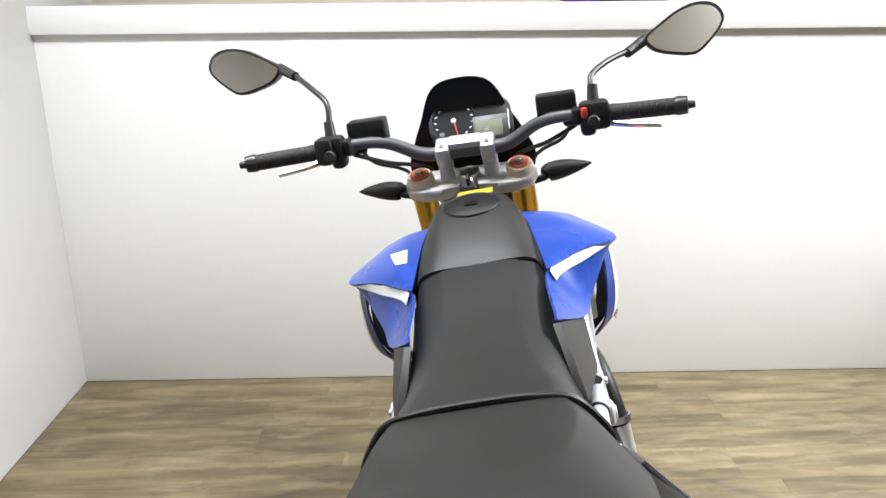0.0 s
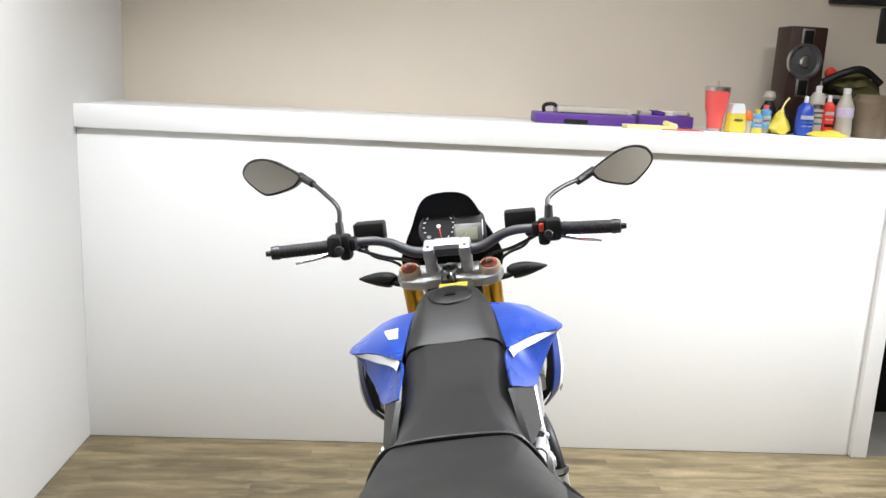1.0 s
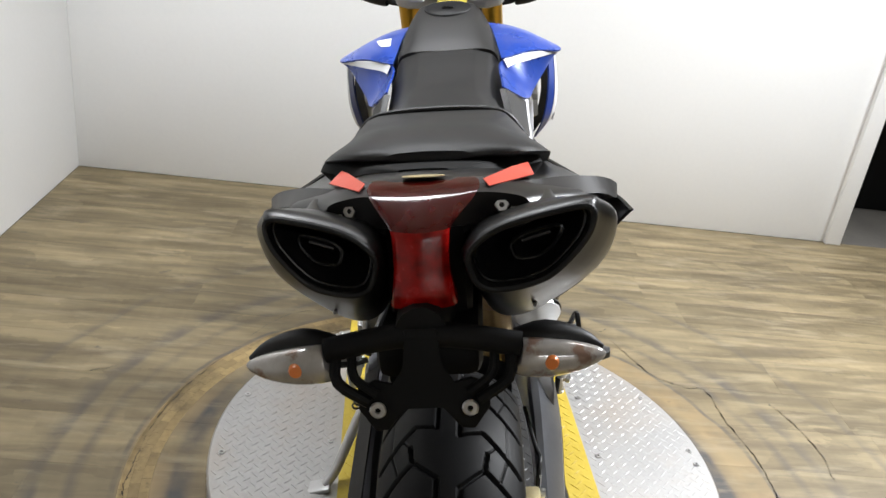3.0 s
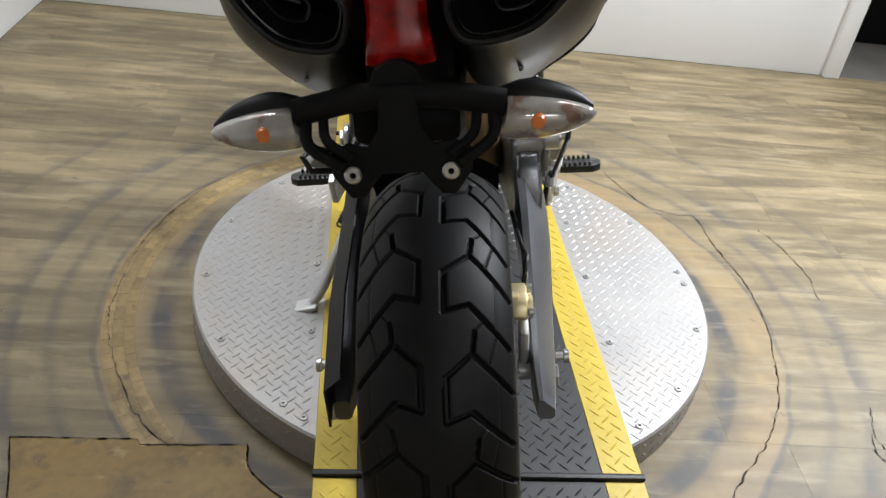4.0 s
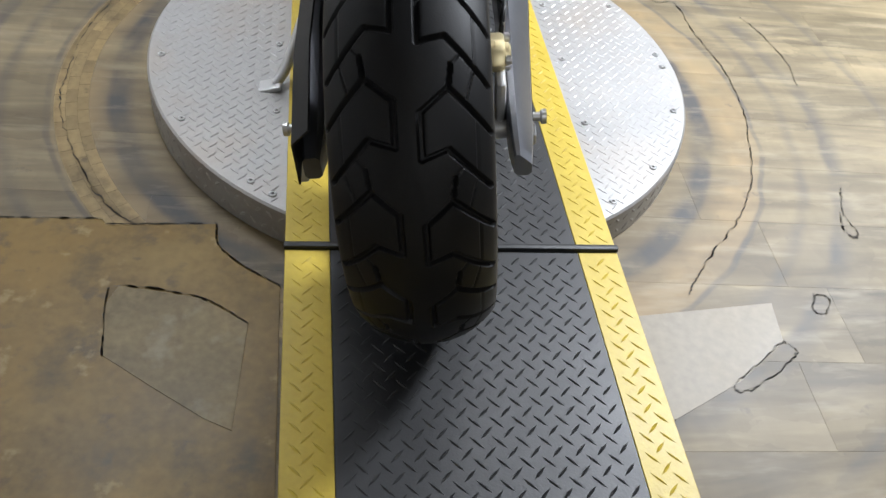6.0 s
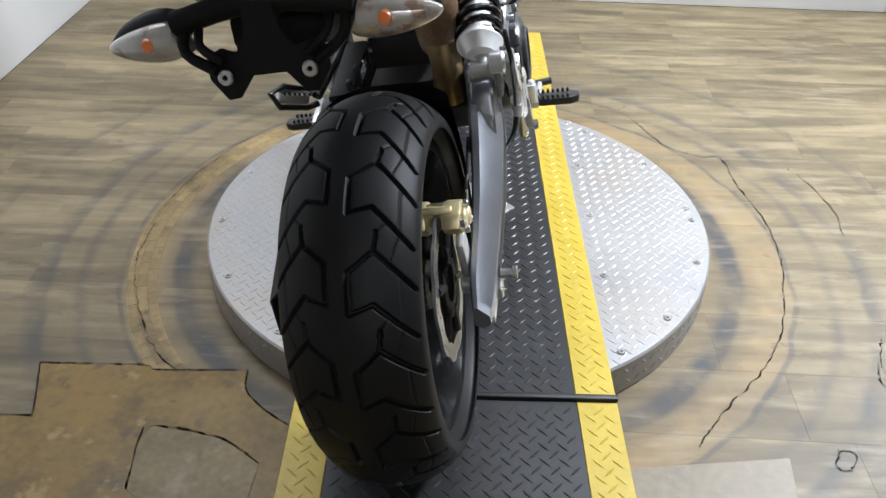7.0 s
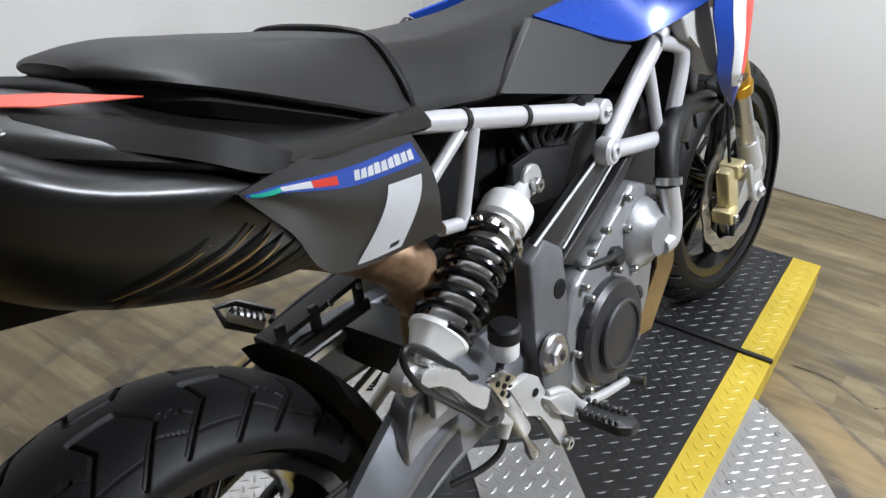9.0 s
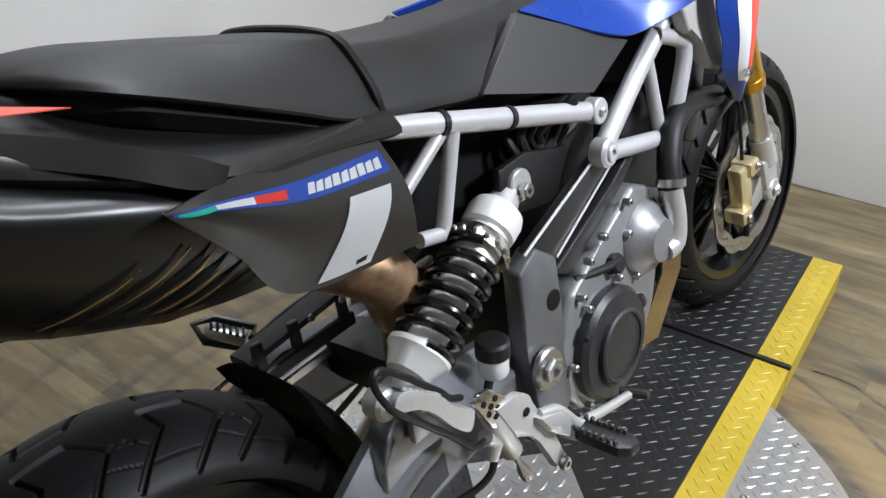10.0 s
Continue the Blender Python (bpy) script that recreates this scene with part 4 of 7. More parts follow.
cal = bp("rear_caliper", prism(HALF, 0.028, on_caliper(0.116), 0.004, 2), PALE_GOLD, label="pale gold rear brake caliper")
bp("inner_half", prism([(u * 0.9, v) for u, v in HALF], 0.016, on_caliper(0.070), 0.003), PALE_GOLD, cal)
for u in (-0.030, 0.024):
    bp("bridge", moved(box((0.052, 0.013, 0.012), (0.092, u, 0.016 - 0.12 * abs(u)), 0.003), CALM), PALE_GOLD, cal)
bp("pad_spring", moved(box((0.030, 0.026, 0.0016), (0.092, -0.002, 0.020), 0.0006), CALM), STEEL, cal)
for u in (-0.019, 0.019):
    bp("piston_boss", moved(lathe([(0, 0), (0.0155, 0), (0.0150, 0.005), (0.012, 0.0075), (0.008, 0.006), (0, 0.006)], 28, (0.130, u, -0.002), (1, 0, 0), False), CALM), PALE_GOLD, cal)
for u, v in ((-0.039, -0.008), (0.039, -0.010), (0.0, 0.018), (0.0, -0.020)):
    bp("caliper_bolt", moved(disc(0.0062, 0, 0.008, (0.130, u, v), (1, 0, 0), 0.0012, 12, hole=0.0028), CALM), STEEL, cal)
bp("rib", moved(box((0.004, 0.006, 0.036), (0.131, 0, 0.0), 0.0012), CALM), PALE_GOLD, cal)
bp("bleed_nipple", tube([(0.128, 0.068, 0.398), (0.132, 0.074, 0.418)], [0.005, 0.003], 8), STEEL, cal)
bp("bracket", join(box((0.014, 0.04, 0.10), (0.124, 0.012, 0.335), 0.006, (14, 0, 0)), disc(0.016, -0.01, 0.01, (0.124, 0.004, 0.292), (1, 0, 0))), ALU, cal)
bp("bleed_hose", tube([(0.128, 0.065, 0.400), (0.132, 0.08, 0.425), (0.135, 0.10, 0.430), (0.13, 0.14, 0.42), (0.12, 0.25, 0.41)], 0.0035, 8, 4), BLACK_PLASTIC, cal)
# chain on the left and its guard
bp("chain_guard", panel([(-0.125, -0.10, 0.385), (-0.125, 0.02, 0.44), (-0.125, 0.30, 0.475), (-0.150, 0.30, 0.455), (-0.150, 0.02, 0.415), (-0.150, -0.10, 0.362), (-0.150, -0.105, 0.30), (-0.150, 0.02, 0.35)], [(0, 1, 4, 5), (1, 2, 3, 4), (5, 4, 7, 6)], 0.003, (0, 0, 0.3)), BLACK_PLASTIC, label="black plastic chain guard", smooth=20)
bp("rear_sprocket", disc(0.118, -0.003, 0.003, (-0.098, REAR[1], REAR[2]), (1, 0, 0), hole=0.03, n=44), STEEL, label="steel rear sprocket")
bp("cush_drive", lathe([(0.03, -0.02), (0.105, -0.02), (0.118, 0.0), (0.105, 0.02), (0.03, 0.02)], 48, (-0.070, REAR[1], REAR[2]), (1, 0, 0)), BLACK_MATT, label="black rear wheel cush drive")
for z0, z1 in ((0.407, 0.445), (0.207, 0.36)):
    bp("chain", beam([((-0.098, -0.005, z0), 0.007, 0.008), ((-0.098, 0.5, z1), 0.007, 0.008)]), STEEL)
# rear hugger
hug = []
for k in range(9):
    a = radians(46 + k * 7)
    r = 0.332
    yy, zz = REAR[1] + r * math.sin(a), REAR[2] + r * math.cos(a)
    hug.append([(0.100 * q, yy - 0.030 * abs(q) ** 3 * math.sin(a) + 0.012 * abs(q) ** 2 * (k == 0), zz - 0.030 * abs(q) ** 3 * math.cos(a)) for q in (-1, -0.9, -0.75, -0.5, -0.25, 0, 0.25, 0.5, 0.75, 0.9, 1)])
hb = grid_mesh(hug)
bmesh.ops.solidify(hb, geom=hb.faces[:], thickness=0.003)
bp("rear_hugger", hb, BLACK_PLASTIC, label="black plastic mudguard over the rear tyre")

# -- shock absorber on the right --
S0, S1 = Vector((0.154, 0.300, 0.512)), Vector((0.130, 0.574, 0.650))
sd = (S1 - S0).normalized()
shock = bp("shock_absorber", join(lathe([(0, 0.05), (0.0235, 0.05), (0.0235, 0.20), (0, 0.20)], 28, S0, sd, False), lathe([(0, 0.19), (0.030, 0.19), (0.030, 0.232), (0.036, 0.235), (0.037, 0.258), (0.034, 0.268), (0.024, 0.276), (0, 0.28)], 28, S0, sd, False)), WHITE_PLASTIC, label="silver-bodied rear shock with a black coil spring")
turns = []
up = sd.orthogonal().normalized()
for k in range(6 * 24 + 1):
    a = 2 * math.pi * k / 24
    turns.append(S0 + sd * (0.056 + 0.146 * k / 144) + 0.0365 * (math.cos(a) * up + math.sin(a) * sd.cross(up)))
bp("coil_spring", tube(turns, 0.0064, 10), GLOSS_BLACK, shock, "gloss black coil spring")
bp("spring_seat", lathe([(0.012, 0.020), (0.026, 0.024), (0.035, 0.044), (0.040, 0.050), (0.040, 0.057), (0.012, 0.057)], 36, S0, sd), WHITE_PLASTIC, shock)
bp("collar", lathe([(0.024, 0.202), (0.041, 0.202), (0.041, 0.214), (0.036, 0.224), (0.024, 0.224)], 36, S0, sd), ALU_POLISH, shock)
EYE = S0 + sd * 0.004 + Vector((0, 0.004, -0.008))
bp("clevis", join(tube([EYE, S0 + sd * 0.032], [0.017, 0.015], 14), disc(0.017, -0.030, 0.030, EYE, (1, 0, 0), 0.004, 28)), ALU, shock)
for q in (-1, 1):
    bp("clevis_ear", prism([(-0.020, -0.045), (0.022, -0.045), (0.020, 0.004), (0.010, 0.018), (-0.008, 0.018), (-0.018, 0.006)], 0.011, lambda u, v, w, q=q: (EYE.x + q * 0.025 + w, EYE.y + u, EYE.z + v), 0.003), SWING, shock)
bp("clevis_bolt", disc(0.011, 0.030, 0.038, EYE, (1, 0, 0), 0.002, 6, hole=0.004), STEEL, shock)
for k in range(16):
    a = 2 * math.pi * k / 16
    c = S0 + sd * 0.208 + 0.041 * (math.cos(a) * up + math.sin(a) * sd.cross(up))
    bp("collar_tooth", box((0.006, 0.006, 0.009), tuple(c), 0.0015, (0, 0, 0), 1), ALU_POLISH, shock)
bp("top_eye", join(disc(0.022, -0.015, 0.015, S1 + Vector((0, 0.004, 0.004)), (1, 0, 0)), tube([S0 + sd * 0.26, S1], [0.026, 0.016], 16)), ALU, shock)
bp("top_bolt", disc(0.011, 0, 0.012, (0.148, 0.574, 0.650), (1, 0, 0), n=6, hole=0.004), STEEL, shock)
bp("shock_mount", prism([(0.54, 0.62), (0.66, 0.60), (0.70, 0.665), (0.60, 0.69), (0.545, 0.685)], 0.012, lambda u, v, w: (0.132 + w, u, v)), BLACK_PLASTIC, label="black shock mounting plate")

# -- frame: silver trellis tubes and aluminium side plates --
for s in (1, -1):
    fr = bp("trellis_frame", tube([(s * 0.165, 0.738, 0.648), (s * 0.160, 0.850, 0.723), (s * 0.155, 0.965, 0.798), (s * 0.10, 1.12, 0.88)], 0.0142, 18, 4), FRAME_SILVER, label="silver painted tubular trellis frame")
    bp("tube_low", tube([(s * 0.165, 0.745, 0.642), (s * 0.168, 0.937, 0.605)], 0.0135, 16), FRAME_SILVER, fr)
    bp("tube_front", tube([(s * 0.168, 0.932, 0.603), (s * 0.174, 0.953, 0.668), (s * 0.176, 0.972, 0.724), (s * 0.173, 0.962, 0.748), (s * 0.165, 0.903, 0.768)], 0.0125, 16, 5), FRAME_SILVER, fr)
    bp("tube_brace", tube([(s * 0.166, 0.905, 0.618), (s * 0.158, 0.885, 0.748)], 0.0100, 14), FRAME_SILVER, fr)
    bp("tube_rear", tube([(s * 0.158, 0.735, 0.705), (s * 0.130, 0.37, 0.795)], 0.0135, 16), FRAME_SILVER, fr)
    bp("weld_boss", disc(0.014, -0.012, 0.012, (s * 0.168, 0.934, 0.605), (s, 0, 0), 0.004, 20), FRAME_SILVER, fr)
    bp("tube_rear_end", join(disc(0.018, -0.010, 0.012, (s * 0.160, 0.734, 0.706), (s, 0, 0)), disc(0.007, 0.012, 0.018, (s * 0.160, 0.734, 0.706), (s, 0, 0), n=6, hole=0.003)), FRAME_SILVER, fr)
    for y in (0.565, 0.455):
        bp("clip_band", lathe([(0.0138, -0.004), (0.0155, -0.004), (0.0155, 0.004), (0.0138, 0.004)], 20, (s * (0.130 + 0.028 * (y - 0.37) / 0.365), y, 0.795 - 0.090 * (y - 0.37) / 0.365), (s * 0.076, 0.97, -0.24)), BLACK_PLASTIC, fr)
    bp("subframe_strut", tube([(s * 0.137, 0.462, 0.770), (s * 0.135, 0.385, 0.720), (s * 0.132, 0.34, 0.69)], 0.0085, 12), FRAME_SILVER, fr)
    bp("subframe_strut", tube([(s * 0.138, 0.474, 0.768), (s * 0.138, 0.434, 0.660), (s * 0.138, 0.426, 0.650), (s * 0.138, 0.390, 0.658)], 0.0095, 12), FRAME_SILVER, fr)
    boss = join(disc(0.021, -0.014, 0.014, (s * 0.168, 0.736, 0.646), (s, 0, 0), 0.004), disc(0.012, 0.014, 0.018, (s * 0.168, 0.736, 0.646), (s, 0, 0), 0.002, 24, hole=0.006))
    bp("frame_bolt", boss, FRAME_SILVER, fr)
    # side plate: two legs from the boss down to the pivot
    X = lambda u, v, w, s=s: (s * (0.150 + 0.13 * max(0, 0.60 - v) * 0.35 + w), u, v)
    plate = bp("side_plate", prism([(0.606, 0.545), (0.602, 0.48), (0.598, 0.33), (0.570, 0.30), (0.52, 0.33), (0.515, 0.44), (0.525, 0.555), (0.565, 0.575)], 0.03, X, 0.005), SIDE_PLATE, label="dark grey cast aluminium side plate")
    web = bp("upper_web", prism([(0.553, 0.572), (0.735, 0.640), (0.765, 0.618), (0.606, 0.538)], 0.018, X, 0.003), BLACK_MATT, plate)
    bp("web_edge", tube([X(0.545, 0.572, 0.010 * s), X(0.735, 0.643, 0.010 * s)], 0.0022, 8), FRAME_SILVER, web)
    bp("web_edge", tube([X(0.612, 0.540, 0.010 * s), X(0.770, 0.618, 0.010 * s)], 0.0020, 8), FRAME_SILVER, web)
    bp("lower_web", prism([(0.60, 0.52), (0.64, 0.50), (0.80, 0.575), (0.86, 0.62), (0.845, 0.628), (0.77, 0.585)], 0.016, X, 0.004), BLACK_MATT, plate)
    bp("pivot_nut", join(disc(0.030, 0.0, 0.012, (s * 0.176, 0.540, 0.412), (s, 0, 0), 0.003), disc(0.019, 0.012, 0.022, (s * 0.176, 0.540, 0.412), (s, 0, 0), 0.003, 6, hole=0.009)), STEEL, plate)
    bp("plate_hole", disc(0.015, 0.0, 0.004, (s * 0.168, 0.585, 0.490), (s, 0, 0), 0.001), DEEP_BLACK, plate)

# -- engine --
eng = bp("engine", box((0.25, 0.34, 0.24), (0, 0.77, 0.36), 0.03), ENGINE_DARK, label="grey and black V-twin engine")
bp("front_cylinder", box((0.22, 0.22, 0.26), (0, 0.95, 0.52), 0.03, (35, 0, 0)), BLACK_PLASTIC, eng)
bp("rear_cylinder", box((0.22, 0.20, 0.26), (0, 0.72, 0.60), 0.03, (-10, 0, 0)), BLACK_PLASTIC, eng)
bp("crankcase_cover", prism([(0.585, 0.33), (0.62, 0.285), (0.70, 0.262), (0.80, 0.29), (0.85, 0.36), (0.87, 0.46), (0.885, 0.54), (0.80, 0.575), (0.70, 0.52), (0.62, 0.48), (0.585, 0.41)], 0.05, lambda u, v, w: (0.150 + w, u, v), 0.010, 3), ENGINE, eng, "grey cast engine cover")
CL = (0.172, 0.697, 0.364)
bp("clutch_cover", lathe([(0, 0.0), (0.088, 0.0), (0.088, 0.016), (0.081, 0.024), (0.058, 0.026), (0.056, 0.030), (0.05, 0.032), (0, 0.030)], 64, CL, (1, 0, 0), False), ENGINE_MID, eng, "dark grey round clutch cover")
bp("cover_ring", lathe([(0.050, 0.026), (0.058, 0.026), (0.058, 0.0335), (0.054, 0.036), (0.050, 0.0345)], 56, CL, (1, 0, 0)), ENGINE_DARK, eng)
for k in range(3):
    a = radians(70 + k * 120)
    bp("cover_lug", box((0.012, 0.022, 0.012), (CL[0] + 0.018, CL[1] + 0.089 * math.sin(a), CL[2] + 0.089 * math.cos(a)), 0.003, (-math.degrees(a), 0, 0)), ENGINE_DARK, eng)
for k in range(7):
    a = radians(20 + k * 360 / 7)
    bp("cover_bolt", disc(0.0055, 0, 0.012, (0.178, CL[1] + 0.098 * math.sin(a), CL[2] + 0.098 * math.cos(a)), (1, 0, 0), 0.001, 12, hole=0.0022), STEEL, eng)
PU = (0.170, 0.822, 0.480)
bp("water_pump", lathe([(0, 0.0), (0.058, 0.0), (0.060, 0.006), (0.052, 0.020), (0.040, 0.026), (0.032, 0.040), (0, 0.042)], 48, PU, (1, 0, 0), False), ENGINE, eng, "silver cast water pump")
bp("pump_outlet", tube([(0.200, 0.838, 0.455), (0.205, 0.862, 0.462), (0.205, 0.870, 0.500), (0.201, 0.866, 0.550)], [0.018, 0.018, 0.017, 0.017], 16, 4), ALU, eng)
for a in (40, 130, 215, 300):
    bp("cover_bolt", disc(0.006, 0, 0.014, (0.172, PU[1] + 0.060 * math.sin(radians(a)), PU[2] + 0.060 * math.cos(radians(a))), (1, 0, 0), 0.001, 12, hole=0.0024), STEEL, eng)
bp("coolant_hose", tube([(0.200, 0.866, 0.545), (0.192, 0.880, 0.590), (0.183, 0.915, 0.628), (0.172, 0.985, 0.640), (0.152, 1.13, 0.612)], 0.0185, 16, 5), BLACK_PLASTIC, eng, "black rubber coolant hose")
bp("hose_clamp", lathe([(0.019, -0.006), (0.0225, -0.006), (0.0225, 0.006), (0.019, 0.006)], 24, (0.200, 0.868, 0.556), (-0.1, 0.25, 1)), STEEL, eng)
bp("oil_filler", join(disc(0.016, 0, 0.022, (0.170, 0.725, 0.478), (1, 0, 0.3), 0.003, 10), tube([(0.165, 0.645, 0.49), (0.185, 0.70, 0.488), (0.185, 0.73, 0.486)], 0.006, 10)), BLACK_PLASTIC, eng)
for y, z in ((0.66, 0.515), (0.70, 0.535), (0.77, 0.56), (0.635, 0.47)):
    bp("cover_bolt", disc(0.006, 0, 0.014, (0.175, y, z), (1, 0, 0), 0.001, 12, hole=0.0024), STEEL, eng)
for k in range(4):
    bp("cable", tube([(0.10 + 0.02 * k, 0.60 + 0.03 * k, 0.735), (0.125, 0.59 + 0.02 * k, 0.70), (0.13 - 0.01 * k, 0.62 + 0.03 * k, 0.66), (0.11, 0.68 + 0.03 * k, 0.68), (0.09, 0.76, 0.70)], 0.006 + 0.002 * (k % 2), 8, 4), BLACK_PLASTIC, eng)
bp("inner_shroud", box((0.18, 0.42, 0.22), (0, 0.60, 0.70), 0.03), DEEP_BLACK, eng)
bp("belly_guard", panel([(0.155, 0.93, 0.49), (0.16, 0.99, 0.50), (0.165, 0.96, 0.36), (0.15, 0.90, 0.25), (0.13, 0.86, 0.24), (0.155, 0.915, 0.37)], [(0, 1, 2, 5), (5, 2, 3, 4)], 0.004, (0, 0.9, 0.35)), BRONZE, eng, "bronze-tinted metal guard plate")
# radiator and its shroud
rad = bp("radiator", box((0.30, 0.045, 0.30), (0, 1.09, 0.70), 0.008, (-18, 0, 0)), BLACK_MATT, label="black radiator behind the side fairings")
for s in (1, -1):
    bp("radiator_tank", prism([(0.930, 0.800), (1.030, 0.812), (1.045, 0.746), (1.060, 0.690), (1.050, 0.680), (1.005, 0.694), (0.995, 0.742), (0.945, 0.762)], 0.026, lambda u, v, w, s=s: (s * (0.186 + 0.05 * (0.75 - v)) + w, u, v), 0.009, 3), GREY_PLASTIC, rad, "pale grey plastic radiator end tank")

# -- header pipe in front of the shock --
hdr = bp("exhaust_header", tube([(0.02, 0.60, 0.50), (0.055, 0.46, 0.51), (0.075, 0.400, 0.545), (0.078, 0.378, 0.605), (0.06, 0.315, 0.65), (0.05, 0.22, 0.70)], [0.030, 0.031, 0.034, 0.039, 0.034, 0.030], 20, 5), COPPER, label="heat-tinted steel exhaust pipe")
bp("header_low", tube([(0.075, 0.40, 0.54), (0.08, 0.39, 0.48), (0.075, 0.40, 0.42)], [0.030, 0.028, 0.03], 18, 4), BRONZE, hdr)

# -- seat, tail and silencers --
SEAT = [
    (0.352, [(0, 0.886), (0.074, 0.885), (0.098, 0.879), (0.122, 0.855), (0.134, 0.828), (0.128, 0.803), (0, 0.80)]),
    (0.45, [(0, 0.872), (0.068, 0.871), (0.092, 0.866), (0.112, 0.846), (0.124, 0.818), (0.122, 0.788), (0, 0.785)]),
    (0.54, [(0, 0.864), (0.054, 0.863), (0.076, 0.858), (0.100, 0.840), (0.116, 0.808), (0.118, 0.775), (0, 0.775)]),
    (0.66, [(0, 0.862), (0.048, 0.861), (0.064, 0.858), (0.092, 0.842), (0.112, 0.810), (0.116, 0.775), (0, 0.775)]),
    (0.78, [(0, 0.872), (0.048, 0.871), (0.064, 0.868), (0.096, 0.852), (0.112, 0.820), (0.116, 0.785), (0, 0.785)]),
    (0.888, [(0, 0.886), (0.054, 0.886), (0.072, 0.882), (0.102, 0.870), (0.114, 0.838), (0.118, 0.80), (0, 0.80)]),
]
seat = bp("seat", body(SEAT, 5, 4), BLACK_SEAT, label="matt black textured seat", smooth=50)
PILLION = [
    (0.052, [(0, 0.934), (0.034, 0.933), (0.045, 0.932), (0.052, 0.930), (0.057, 0.927), (0.052, 0.923), (0, 0.921)]),
    (0.071, [(0, 0.9385), (0.042, 0.9375), (0.064, 0.935), (0.091, 0.931), (0.109, 0.925), (0.103, 0.918), (0, 0.912)]),
    (0.103, [(0, 0.9395), (0.048, 0.9385), (0.075, 0.935), (0.115, 0.926), (0.141, 0.915), (0.135, 0.906), (0, 0.900)]),
    (0.1445, [(0, 0.936), (0.056, 0.935), (0.082, 0.931), (0.122, 0.917), (0.149, 0.901), (0.143, 0.890), (0, 0.885)]),
    (0.1925, [(0, 0.928), (0.066, 0.926), (0.090, 0.921), (0.126, 0.904), (0.1526, 0.883), (0.147, 0.870), (0, 0.866)]),
    (0.246, [(0, 0.918), (0.082, 0.916), (0.104, 0.908), (0.133, 0.886), (0.156, 0.862), (0.150, 0.848), (0, 0.846)]),
    (0.310, [(0, 0.906), (0.092, 0.903), (0.112, 0.894), (0.134, 0.868), (0.155, 0.836), (0.149, 0.822), (0, 0.820)]),
    (0.362, [(0, 0.897), (0.080, 0.895), (0.102, 0.887), (0.124, 0.862), (0.138, 0.832), (0.134, 0.812), (0, 0.81)]),
]
pad = bp("pillion_pad", body(PILLION, 4, 4), BLACK_SEAT, seat, "matt black raised pillion pad", smooth=50)
# black seat base, widened to draw the shadow band under the pad's edge
BASE_SHADE = [(-0.002, [(0, 0.9315), (0.020, 0.9312), (0.028, 0.930), (0.028, 0.924), (0, 0.920)]),
       (0.030, [(0, 0.927), (0.055, 0.925), (0.068, 0.921), (0.066, 0.912), (0, 0.905)]),
       (0.065, [(0, 0.919), (0.066, 0.916), (0.090, 0.910), (0.088, 0.892), (0, 0.885)])]
BASE_SHADE += [(y + 0.003, [(0, half[0][1] - 0.016), (half[3][0] * 0.9, half[4][1] - 0.004), (half[4][0] * 0.93, half[4][1] - 0.007), (half[4][0] * 0.90, half[5][1] - 0.024), (0, half[5][1] - 0.030)]) for y, half in PILLION[2:]]
bp("seat_pan", body(BASE_SHADE, 3, 2), DEEP_BLACK, seat, "black seat base that also stands in for the shadow under the pad", smooth=40)
strap = [(s * x, y, z) for s, pts in ((1, [(0.144, 0.366, 0.795), (0.142, 0.363, 0.832), (0.126, 0.361, 0.864), (0.102, 0.360, 0.890), (0.060, 0.360, 0.898)]), (-1, [(0.0, 0.360, 0.900), (0.060, 0.360, 0.898), (0.102, 0.360, 0.890), (0.126, 0.361, 0.864), (0.142, 0.363, 0.832), (0.144, 0.366, 0.795)])) for x, y, z in pts]
bp("seat_strap", tube(strap, 0.0052, 8, 4), BLACK_PLASTIC, seat)

TAIL = [
    (-0.090, [(0, 0.926), (0.058, 0.934), (0.098, 0.930), (0.114, 0.922), (0.112, 0.906), (0, 0.895)]),
    (-0.050, [(0, 0.938), (0.068, 0.935), (0.112, 0.925), (0.148, 0.909), (0.140, 0.890), (0, 0.875)]),
    (0.0, [(0, 0.929), (0.09, 0.922), (0.135, 0.909), (0.180, 0.894), (0.170, 0.874), (0, 0.86)]),
    (0.08, [(0, 0.908), (0.07, 0.903), (0.145, 0.882), (0.205, 0.868), (0.198, 0.846), (0, 0.83)]),
    (0.15, [(0, 0.876), (0.10, 0.872), (0.150, 0.858), (0.212, 0.848), (0.205, 0.828), (0, 0.80)]),
    (0.25, [(0, 0.828), (0.12, 0.830), (0.140, 0.832), (0.186, 0.832), (0.182, 0.812), (0, 0.78)]),
    (0.365, [(0, 0.82), (0.10, 0.82), (0.125, 0.820), (0.158, 0.814), (0.156, 0.79), (0, 0.77)]),
]
tail = bp("tail_fairing", body(TAIL, 5, 4), TAIL_BLACK, label="matt black tail fairing", smooth=40)
PANEL_TOP = [(0.250, 0.0551, 0.8462), (0.238, 0.107, 0.8461), (0.205, 0.2034, 0.8363), (0.168, 0.3157, 0.827)]
PANEL_MID = [(0.250, 0.0560, 0.8445), (0.243, 0.1128, 0.8174), (0.220, 0.1989, 0.7779), (0.172, 0.3559, 0.7414)]
PANEL_LOW = [(0.249, 0.0570, 0.8430), (0.228, 0.1107, 0.7867), (0.200, 0.1775, 0.7119), (0.165, 0.3641, 0.6707)]


